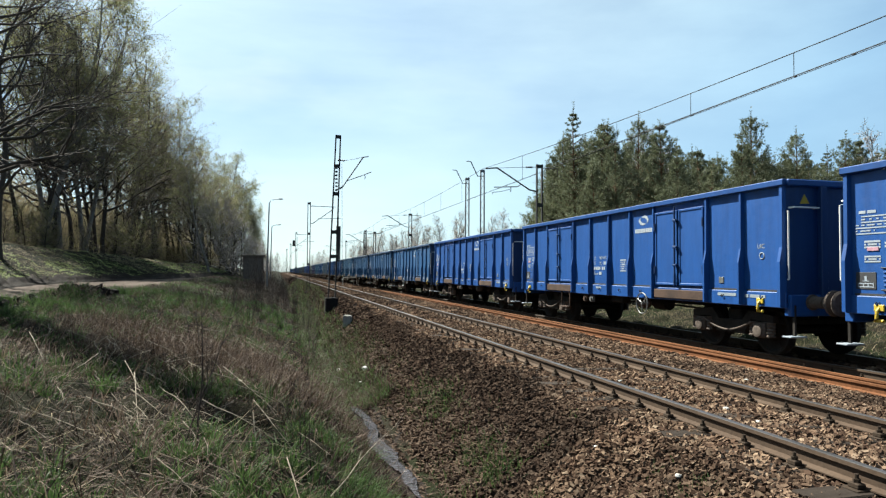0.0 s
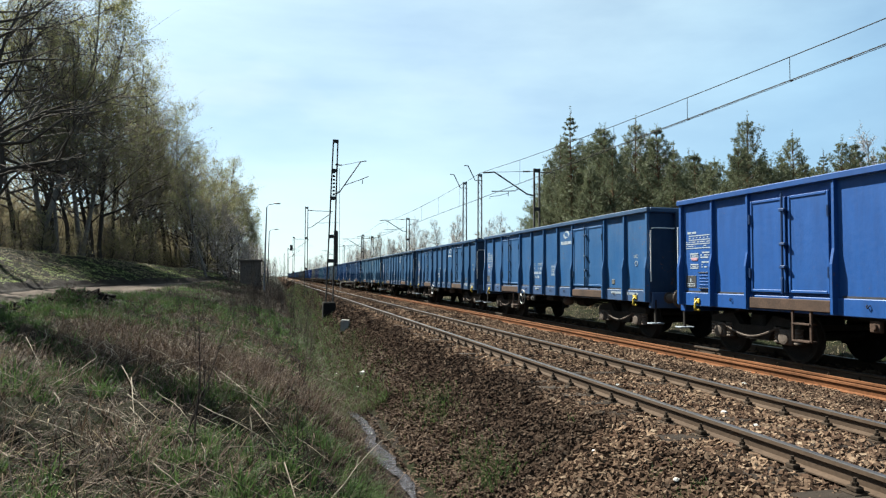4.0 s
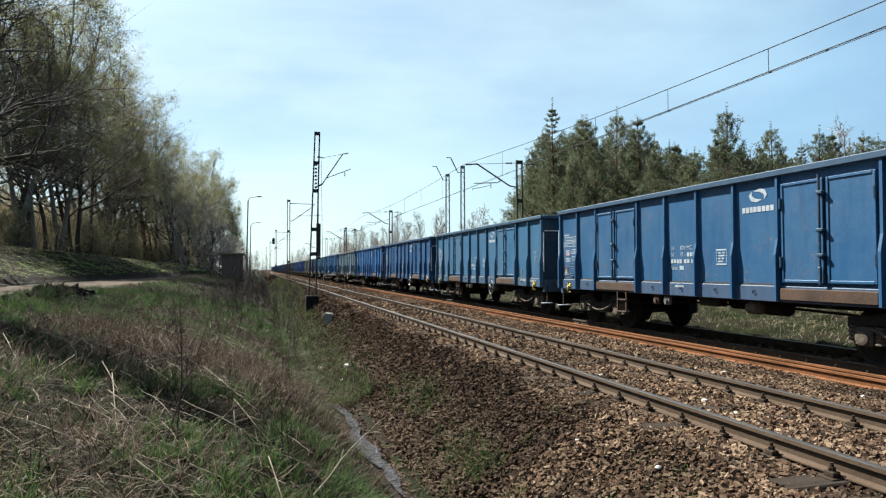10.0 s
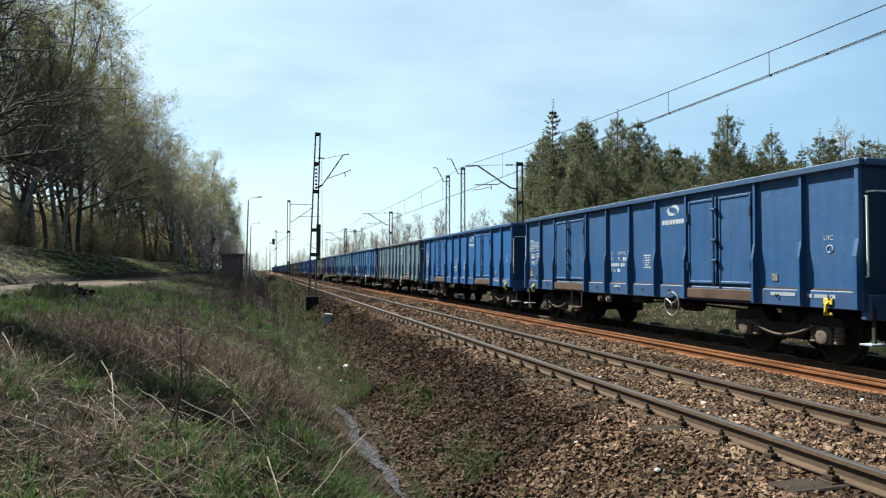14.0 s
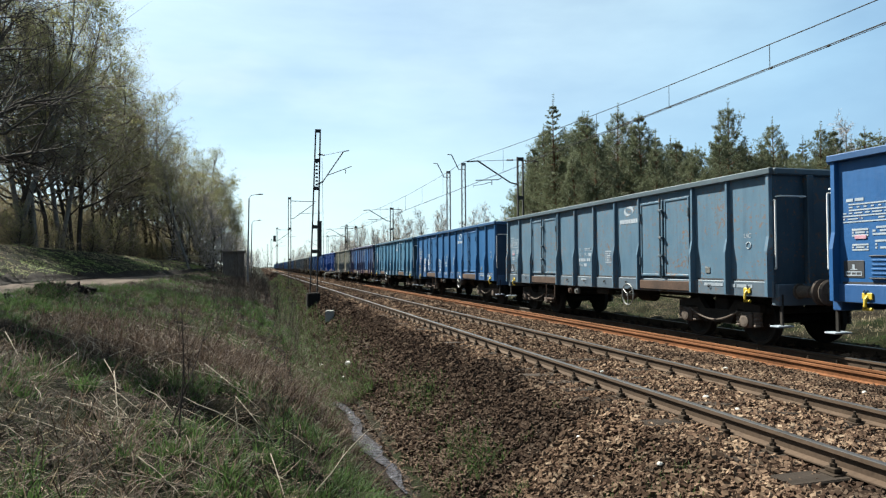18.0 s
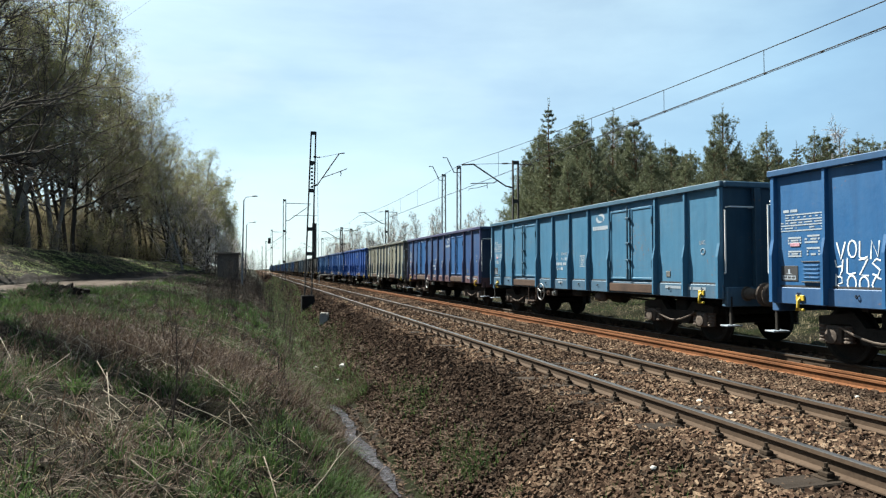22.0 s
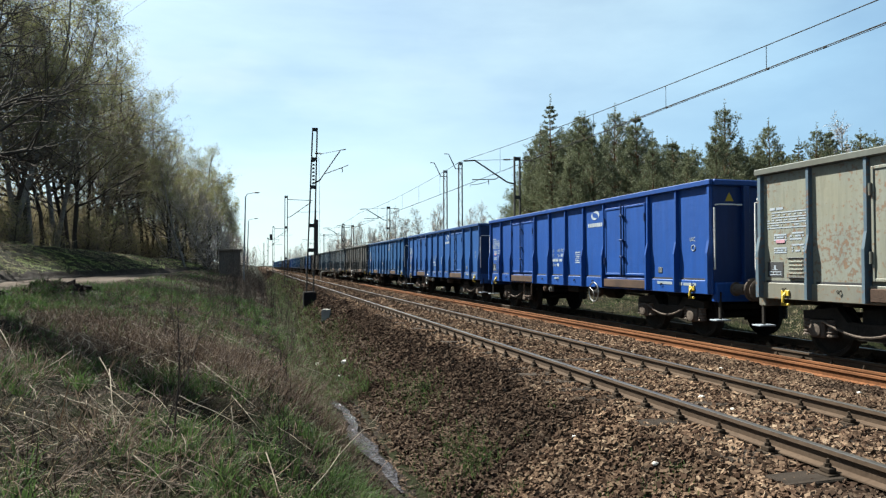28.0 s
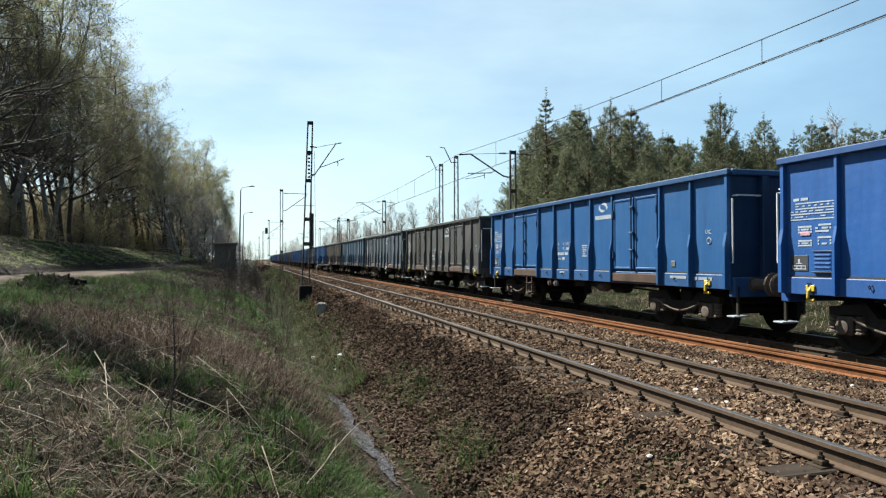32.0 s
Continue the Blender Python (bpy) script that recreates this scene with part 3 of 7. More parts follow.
tagged(from_mesh("mud", mud_mesh(), M_MUD), "wet brown mud along the ditch", "mud", kind="structure")
tagged(bed, "brown crushed-stone ballast bed of the two tracks", "ballast", kind="structure")

# ---------------------------------------------------------------- tracks
RAIL = [(-0.035, 0), (0.035, 0), (0.036, -0.03), (0.012, -0.045), (0.009, -0.12), (0.062, -0.138), (0.062, -0.149), (-0.062, -0.149), (-0.062, -0.138), (-0.009, -0.12), (-0.012, -0.045), (-0.036, -0.03)]
RAILHEAD = [(-0.034, 0.002), (-0.024, 0.006), (0.024, 0.006), (0.034, 0.002), (0.034, -0.004), (-0.034, -0.004)]


def rail_part(parent, x, z, y0, y1, body, head):
    bm = bmesh.new()
    extrude_profile(bm, RAIL, y0, y1, (x, z))
    r = part("rail", bm, body, parent)
    if head:
        bm = bmesh.new()
        extrude_profile(bm, RAILHEAD, y0, y1, (x, z))
        part("rail_head", bm, head, r, "worn bare running surface")
    return r


def sleeper_mesh():
    bm = bmesh.new()
    soft_box(bm, -1.3, 1.3, -0.125, 0.125, -0.30, -0.155, 0.012)
    me = bpy.data.meshes.new("sleeper")
    bm.to_mesh(me)
    bm.free()
    me.materials.append(M_WOOD)
    return me


def clip_mesh():
    """Base plate with two clamped bolts."""
    bm = bmesh.new()
    soft_box(bm, -0.17, 0.17, -0.075, 0.075, -0.157, -0.146, 0.004)
    for s in (-1, 1):
        soft_box(bm, s * 0.098 - 0.035, s * 0.098 + 0.035, -0.05, 0.05, -0.147, -0.105, 0.008)
        lathe(bm, [(-0.11, 0.016), (-0.045, 0.014)], "z", 8, (s * 0.1, 0, 0))
        lathe(bm, [(-0.105, 0.028), (-0.078, 0.028)], "z", 6, (s * 0.1, 0, 0))
    me = bpy.data.meshes.new("rail_clip")
    bm.to_mesh(me)
    bm.free()
    me.materials.append(M_CLIP)
    return me


ME_SLEEPER, ME_CLIP = sleeper_mesh(), clip_mesh()


def railway_track(name, x, z, label, body, head):
    t = empty(name, label, "railway track", kind="structure", at=pose(x, 0, z))
    for s in (-1, 1):
        rail_part(t, s * GAUGE, 0, -45, 900, body, head)
    return t


near_track = railway_track("track_near", NEAR_X, 0.0, "straight railway track with brown rails on wooden sleepers", M_RAIL, M_RAILTOP)
far_track = railway_track("track_far", FAR_X, FAR_Z, "straight railway track that carries the goods train", M_RAIL, M_RAILTOP)

# two rusty spare rails lie beside the far track
for name, x, rz in (("spare_rail", 8.42, 1.5), ("spare_rail", 8.74, 0.0)):
    bm = bmesh.new()
    extrude_profile(bm, RAIL, -30, 56, (0, 0.15))
    o = part(name, bm, M_RUSTRAIL)
    o.matrix_basis = pose(x, 0, -0.345 + 0.02)
    tagged(o, "long orange-rusty spare rail lying on the ballast", "rail", "spare rails")


# ---------------------------------------------------------------- goods train
BODY, HALF, TOP, FLOOR = 6.39, 1.335, 3.225, 1.18
POSTS = [-6.33, -5.26, -4.2, -2.2, -1.1, 0.0, 1.1, 2.2, 4.2, 5.26, 6.33]
DOORS = [(-4.2, -2.2), (2.2, 4.2)]


def writing(text, size, name="lettering"):
    cu = bpy.data.curves.new(name, "FONT")
    cu.body, cu.size, cu.extrude = text, size, 0.001
    ob = bpy.data.objects.new(name, cu)
    scene.collection.objects.link(ob)
    me = bpy.data.meshes.new_from_object(ob.evaluated_get(bpy.context.evaluated_depsgraph_get()))
    bpy.data.objects.remove(ob)
    bpy.data.curves.remove(cu)
    me.name = name
    return me


# lettering stands on the side that faces -x: text x runs towards -y
ON_SIDE = Matrix(((0, 0, -1, 0), (-1, 0, 0, 0), (0, 1, 0, 0), (0, 0, 0, 1)))


def bars(rows, h, gap):
    """Unreadable lines of writing as bars; rows: lists of (start, end)."""
    bm = bmesh.new()
    for k, row in enumerate(rows):
        for a, b in row:
            z = -k * (h + gap)
            box(bm, -0.002, 0.0, -b, -a, z - h, z)
    return bm


def wheelset():
    bm = bmesh.new()
    lathe(bm, [(-0.9, 0.075), (0.9, 0.075)], "x", 14)
    for s in (-1, 1):
        prof = [(0.68, 0.10), (0.68, 0.36), (0.682, 0.488), (0.712, 0.488), (0.718, 0.462), (0.815, 0.455), (0.82, 0.40), (0.765, 0.36), (0.75, 0.2), (0.80, 0.13), (0.80, 0.10)]
        lathe(bm, [(s * a, r) for a, r in prof], "x", 28)
        for q in range(3):
            c = 2 * math.pi * q / 3
            lathe(bm, [(s * 0.66, 0.035), (s * 0.775, 0.035)], "x", 6, (0, 0.27 * math.cos(c), 0.27 * math.sin(c)))
    return bm


def bogie(parent, y, full):
    b = empty("bogie")
    b.parent = parent
    b.matrix_basis = pose(0, y, 0)
    for s in (-1, 1):
        # cast side frame: a dipped beam with two axle-box guides
        bm = bmesh.new()
        side = [(-1.22, 0.62), (-0.62, 0.66), (-0.42, 0.36), (0.42, 0.36), (0.62, 0.66), (1.22, 0.62), (1.22, 0.76), (0.55, 0.84), (0.35, 0.62), (-0.35, 0.62), (-0.55, 0.84), (-1.22, 0.76)]
        f0 = [bm.verts.new((s * 0.94, a, z)) for a, z in side]
        f1 = [bm.verts.new((s * 1.06, a, z)) for a, z in side]
        n = len(side)
        for k in range(n):
            bm.faces.new((f0[k], f0[(k + 1) % n], f1[(k + 1) % n], f1[k]))
        bm.faces.new(f0[::-1])
        bm.faces.new(f1)
        part("side_frame", bm, M_UNDER, b)
        if full and s < 0:
            bm = bmesh.new()
            tube(bm, [(-1.15, 0.75 - 0.15 * j, 0.62 - 0.2 * math.sin(math.pi * j / 10)) for j in range(11)], 0.02, 6)
            part("brake_hose", bm, M_BOGIE, b, "sagging grey brake hose")
        for a in (-0.9, 0.9):
            bm = bmesh.new()
            soft_box(bm, min(s * 0.93, s * 1.13), max(s * 0.93, s * 1.13), a - 0.15, a + 0.15, 0.33, 0.62, 0.03)
            lathe(bm, [(s * 1.12, 0.12), (s * 1.16, 0.115), (s * 1.17, 0.07)], "x", 14, (0, a, 0.46))
            part("axle_box", bm, M_BOGIE, b)
            if full or s < 0:
                for d in (-0.24, 0.24):
                    bm = bmesh.new()
                    lathe(bm, [(0.36, 0.085), (0.38, 0.085), (0.40, 0.065), (0.43, 0.085), (0.46, 0.065), (0.49, 0.085), (0.52, 0.065), (0.55, 0.085), (0.58, 0.065), (0.61, 0.085), (0.63, 0.085)], "z", 10, (s * 1.03, a + d, 0))
                    part("spring", bm, M_BOGIE, b)
    bm = bmesh.new()
    soft_box(bm, -0.95, 0.95, -0.2, 0.2, 0.5, 0.86, 0.03)
    part("bolster", bm, M_UNDER, b)
    for a in (-1.21, 1.21):
        bm = bmesh.new()
        soft_box(bm, -0.9, 0.9, a - 0.04, a + 0.04, 0.6, 0.7, 0.01)
        part("end_beam", bm, M_UNDER, b)
    for a in (-0.9, 0.9):
        w = part("wheelset", wheelset(), M_UNDER, b)
        w.matrix_basis = pose(0, a, 0.46)
    # brake rigging between the wheels
    for a in (-0.36, 0.36):
        bm = bmesh.new()
        soft_box(bm, -0.86, 0.86, a - 0.03, a + 0.03, 0.34, 0.42, 0.01)
        for q in (-0.75, 0.75):
            soft_box(bm, q - 0.06, q + 0.06, a - 0.05, a + 0.05, 0.28, 0.62, 0.02)
        part("brake_beam", bm, M_UNDER, b)
    return b


def soft_sheet(*size):
    bm = bmesh.new()
    soft_box(bm, *size, 0.006)
    return bm


def door_leaf(parent, s, y0, y1, z0, z1, x):
    """A raised sheet leaf with a pressed frame, hung on its thing's side."""
    bm = bmesh.new()
    xo, xi = s * (x + 0.045), s * (x + 0.004)
    box(bm, min(xo, xi), max(xo, xi), y0, y1, z0, z1)
    fr = 0.05
    xf = s * (x + 0.062)
    for a in ((y0, y0 + fr, z0, z1), (y1 - fr, y1, z0, z1), (y0 + fr, y1 - fr, z1 - fr, z1), (y0 + fr, y1 - fr, z0, z0 + fr)):
        soft_box(bm, min(xf, xo), max(xf, xo), *a, 0.008)
    return part("door", bm, M_PAINT, parent)


def goods_wagon(full, handwheel, steps_at, near_marks=True):
    w = empty("goods_wagon", "open goods wagon", "goods wagon", "wagons of the goods train")
    L = BODY
    # sheet walls, thick enough to be seen from inside
    for s in (-1, 1):
        bm = bmesh.new()
        a, b = s * (HALF - 0.05), s * HALF
        box(bm, min(a, b), max(a, b), -L + 0.02, L - 0.02, FLOOR, TOP - 0.12)
        part("side_wall", bm, M_PAINT, w)
        # ribs between the panels
        for k, y in enumerate(POSTS):
            bm = bmesh.new()
            hw = 0.05 if k in (0, 10) else 0.036
            x0, x1 = s * HALF, s * (HALF + 0.125)
            zb = FLOOR - 0.22
            t = bmesh.new()
            out = [(-hw, 0), (hw, 0), (hw * 0.7, 1), (-hw * 0.7, 1)]
            ring = lambda z, k: [t.verts.new((x0 + (x1 - x0) * d * k, y + a, z)) for a, d in out]
            lo, mid, upper, hi = ring(zb, 1.0), ring(FLOOR + 0.58, 1.0), ring(FLOOR + 0.84, 0.58), ring(TOP - 0.11, 0.52)
            for u, v in ((lo, mid), (mid, upper), (upper, hi)):
                for j in range(4):
                    t.faces.new((u[j], u[(j + 1) % 4], v[(j + 1) % 4], v[j]))
            t.faces.new(lo[::-1])
            t.faces.new(hi)
            bmesh.ops.recalc_face_normals(t, faces=t.faces)
            merge(bm, t)
            part("post", bm, M_PAINT, w)
        # hollow rim along the top edge
        bm = bmesh.new()
        a, b = s * (HALF - 0.06), s * (HALF + 0.095)
        soft_box(bm, min(a, b), max(a, b), -L - 0.03, L + 0.03, TOP - 0.11, TOP, 0.012)
        part("top_rim", bm, M_PAINT, w)
        # sole bar
        bm = bmesh.new()
        for z0, z1, d in ((FLOOR - 0.24, FLOOR + 0.04, 0.035),):
            a, b = s * (HALF - 0.06), s * (HALF + d)
            soft_box(bm, min(a, b), max(a, b), -L, L, z0, z1, 0.012)
        part("sole_bar", bm, M_PAINT, w)
        # doors
        for y0, y1 in DOORS:
            mid = (y0 + y1) / 2
            for p, q in ((y0 + 0.09, mid - 0.03), (mid + 0.03, y1 - 0.09)):
                d = door_leaf(w, s, p, q, FLOOR + 0.10, TOP - 0.26, HALF)
                if full and (s < 0):
                    for zz in (FLOOR + 0.45, FLOOR + 1.45):
                        bm = bmesh.new()
                        yy = p if p < mid - 0.1 else q
                        lathe(bm, [(zz - 0.09, 0.026), (zz + 0.09, 0.026)], "z", 8, (s * (HALF + 0.07), yy, 0))
                        part("hinge", bm, M_PAINT, d)
            bm = bmesh.new()
            tube(bm, [(s * (HALF + 0.105), mid + 0.06, FLOOR + 0.08), (s * (HALF + 0.105), mid + 0.06, TOP - 0.2)], 0.022, 8)
            for zz in (FLOOR + 0.55, FLOOR + 0.95, FLOOR + 1.55):
                soft_box(bm, min(s * (HALF + 0.06), s * (HALF + 0.14)), max(s * (HALF + 0.06), s * (HALF + 0.14)), mid - 0.03, mid + 0.1, zz - 0.025, zz + 0.025, 0.008)
            soft_box(bm, min(s * (HALF + 0.08), s * (HALF + 0.13)), max(s * (HALF + 0.08), s * (HALF + 0.13)), mid + 0.035, mid + 0.085, FLOOR + 0.12, FLOOR + 0.36, 0.008)
            part("lock_bar", bm, M_PAINT, w)
            bm = bmesh.new()
            a, b = s * HALF, s * (HALF + 0.085)
            soft_box(bm, min(a, b), max(a, b), y0 + 0.06, y1 - 0.06, FLOOR - 0.2, FLOOR + 0.0, 0.012)
            part("door_sill", bm, M_SILL, w, "rust-brown door sill")
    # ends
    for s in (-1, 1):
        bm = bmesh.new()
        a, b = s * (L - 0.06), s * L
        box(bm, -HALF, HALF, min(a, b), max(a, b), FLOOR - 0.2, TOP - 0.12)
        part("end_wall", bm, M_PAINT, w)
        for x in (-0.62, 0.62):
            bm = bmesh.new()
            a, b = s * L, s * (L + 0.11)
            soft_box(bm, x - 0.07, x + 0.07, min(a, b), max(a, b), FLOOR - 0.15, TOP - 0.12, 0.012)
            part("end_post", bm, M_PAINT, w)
        bm = bmesh.new()
        a, b = s * (L - 0.05), s * (L + 0.09)
        soft_box(bm, -HALF - 0.02, HALF + 0.02, min(a, b), max(a, b), TOP - 0.125, TOP - 0.004, 0.02)
        part("end_rim", bm, M_PAINT, w)
        bm = bmesh.new()
        a, b = s * (L - 0.1), s * (L + 0.07)
        soft_box(bm, -HALF + 0.02, HALF - 0.02, min(a, b), max(a, b), FLOOR - 0.38, FLOOR + 0.0, 0.015)
        part("headstock", bm, M_PAINT, w)
        for x in (-0.875, 0.875):
            bm = bmesh.new()
            prof = [(0.07, 0.14), (0.10, 0.14), (0.10, 0.105), (0.36, 0.10), (0.36, 0.085), (0.52, 0.085), (0.52, 0.19), (0.55, 0.225), (0.575, 0.21), (0.585, 0.12)]
            lathe(bm, [(s * (L + a), r) for a, r in prof], "y", 18, (x, 0, 1.05))
            part("buffer", bm, M_UNDER if not full else M_BOGIE, w)
        bm = bmesh.new()
        tube(bm, [(0, s * (L + 0.05), 1.02), (0, s * (L + 0.3), 1.0), (0, s * (L + 0.56), 0.9)], 0.045, 8)
        soft_box(bm, -0.09, 0.09, min(s * (L + 0.05), s * (L + 0.2)), max(s * (L + 0.05), s * (L + 0.2)), 0.93, 1.1, 0.02)
        part("coupling", bm, M_UNDER, w)
        if full:
            bm = bmesh.new()
            tri = [(0.0, 0.11), (-0.1, -0.06), (0.1, -0.06)]
            fr = [bm.verts.new((q, s * (L + 0.006), z)) for q, z in tri]
            bk = [bm.verts.new((q, s * (L - 0.004), z)) for q, z in tri]
            bm.faces.new(fr)
            bm.faces.new(bk[::-1])
            for j in range(3):
                bm.faces.new((fr[j], bk[j], bk[(j + 1) % 3], fr[(j + 1) % 3]))
            bmesh.ops.recalc_face_normals(bm, faces=bm.faces)
            p = part("warning_triangle", bm, M_YELLOW, w, "yellow warning triangle")
            p.matrix_basis = pose(-0.95, 0, 2.86)
            # shunter's grab irons and step at the corner
            for x in (-HALF - 0.005, ):
                bm = bmesh.new()
                y = s * (L - 0.0)
                tube(bm, [(x + 0.02, y + s * 0.01, 2.65), (x - 0.02, y + s * 0.08, 2.65), (x - 0.02, y + s * 0.08, 1.45), (x + 0.02, y + s * 0.01, 1.45)], 0.016, 8)
                part("grab_iron", bm, M_WHITE, w, "white grab iron")
            bm = bmesh.new()
            y = s * (L + 0.12)
            tube(bm, [(-1.28, s * L, 2.72), (-1.28, y, 2.72), (-0.75, y, 2.72), (-0.75, s * L, 2.72)], 0.015, 8)
            part("end_grab_iron", bm, M_WHITE, w, "white grab iron")
            bm = bmesh.new()
            y = s * (L + 0.05)
            soft_box(bm, -1.40, -1.06, y - 0.11, y + 0.11, 0.43, 0.46, 0.008)
            part("shunter_step", bm, M_FAINT, w, "white step plate")
            bm = bmesh.new()
            soft_box(bm, -1.25, -1.21, y - 0.03, y + 0.03, 0.455, 1.0, 0.005)
            soft_box(bm, -1.25, -1.21, y - 0.03, y + 0.03, 0.455, 0.47, 0.004)
            part("step_bracket", bm, M_UNDER, w)
            bm = bmesh.new()
            yy = s * (L - 0.62)
            tube(bm, [(-HALF - 0.03, yy, 1.06), (-HALF - 0.09, yy, 1.0), (-HALF - 0.10, yy, 0.90), (-HALF - 0.06, yy + 0.07, 0.86), (-HALF - 0.06, yy - 0.09, 0.86)], 0.026, 8)
            soft_box(bm, -HALF - 0.06, -HALF - 0.03, yy - 0.09, yy + 0.09, 1.0, 1.1, 0.01)
            part("tow_hook", bm, M_YELLOW, w, "yellow tow hook")
    # floor, frame and brake gear below
    bm = bmesh.new()
    box(bm, -HALF + 0.06, HALF - 0.06, -L + 0.07, L - 0.07, FLOOR - 0.06, FLOOR)
    part("floor", bm, M_UNDER, w)
    bm = bmesh.new()
    for x in (-0.25, 0.25):
        soft_box(bm, x - 0.06, x + 0.06, -L + 0.1, L - 0.1, FLOOR - 0.38, FLOOR - 0.06, 0.01)
    for y in (-4.7, -3.1, -1.2, 1.2, 3.1, 4.7):
        soft_box(bm, -1.25, 1.25, y - 0.06, y + 0.06, FLOOR - 0.3, FLOOR - 0.06, 0.01)
    part("underframe", bm, M_UNDER, w)
    bm = bmesh.new()
    lathe(bm, [(-0.45, 0.10), (-0.42, 0.19), (0.42, 0.19), (0.45, 0.10)], "y", 16, (0.62, 0.9, 0.78))
    lathe(bm, [(-0.3, 0.08), (-0.28, 0.16), (0.24, 0.16), (0.3, 0.05)], "y", 14, (-0.5, -1.2, 0.78))
    tube(bm, [(-0.5, -1.5, 0.78), (-0.4, -3.2, 0.72)], 0.025, 6)
    tube(bm, [(-0.5, -0.9, 0.78), (-0.2, 2.8, 0.72)], 0.025, 6)
    part("brake_cylinder", bm, M_UNDER, w)
    for y in (-4.5, 4.5):
        bogie(w, y, full)
    if full:
        # brake changeover plates and a weighing valve under the sole bar
        for y in (1.55, 1.15):
            bm = bmesh.new()
            soft_box(bm, -1.32, -1.24, y - 0.1, y + 0.1, 0.72, 0.9, 0.015)
            lathe(bm, [(-1.36, 0.05), (-1.31, 0.055)], "x", 10, (0, y, 0.81))
            part("brake_changer", bm, M_SILL if y > 1.3 else M_GREY, w, "small worn brake changeover plate")
        bm = bmesh.new()
        soft_box(bm, -1.3, -1.26, 0.85, 1.85, 0.9, 0.94, 0.01)
        part("changer_rail", bm, M_UNDER, w)
        bm = bmesh.new()
        lathe(bm, [(-0.16, 0.05), (-0.13, 0.13), (0.13, 0.13), (0.16, 0.05)], "y", 14, (-1.12, -1.35, 0.8))
        part("air_valve", bm, M_BOGIE, w)
        bm = bmesh.new()
        soft_box(bm, -1.2, -0.95, -0.4, 0.2, 0.76, 0.98, 0.03)
        part("equipment_box", bm, M_UNDER, w)
        if handwheel:
            bm = bmesh.new()
            yy, zz = handwheel, 0.82
            ring = [(-HALF - 0.09, yy + 0.25 * math.cos(q), zz + 0.25 * math.sin(q)) for q in (2 * math.pi * j / 22 for j in range(22))]
            tube(bm, ring, 0.016, 6, closed=True)
            for q in (0.5, 2.6, 4.7):
                tube(bm, [(-HALF - 0.09, yy, zz), (-HALF - 0.09, yy + 0.25 * math.cos(q), zz + 0.25 * math.sin(q))], 0.012, 6)
            lathe(bm, [(-HALF - 0.11, 0.035), (-HALF + 0.1, 0.035)], "x", 8, (0, yy, zz))
            part("hand_wheel", bm, M_GREY, w, "grey brake hand wheel")
        for yy, loop in steps_at:
            bm = bmesh.new()
            if loop:
                tube(bm, [(-1.37, yy - 0.3, 1.08), (-1.38, yy - 0.3, 0.56), (-1.38, yy - 0.24, 0.5), (-1.38, yy + 0.24, 0.5), (-1.38, yy + 0.3, 0.56), (-1.37, yy + 0.3, 1.08)], 0.024, 6)
                soft_box(bm, -1.44, -1.3, yy - 0.24, yy + 0.24, 0.49, 0.53, 0.008)
            else:
                for d in (-0.2, 0.2):
                    soft_box(bm, -1.40, -1.36, yy + d - 0.025, yy + d + 0.025, 0.46, 1.1, 0.006)
                for zz in (0.47, 0.76):
                    soft_box(bm, -1.42, -1.26, yy - 0.2, yy + 0.2, zz - 0.015, zz + 0.015, 0.005)
            part("side_step", bm, M_SILL, w, "rust-brown hanging step")
    # lettering: numbers and the owner's mark stand as bars and plain shapes
    x = -HALF - 0.004
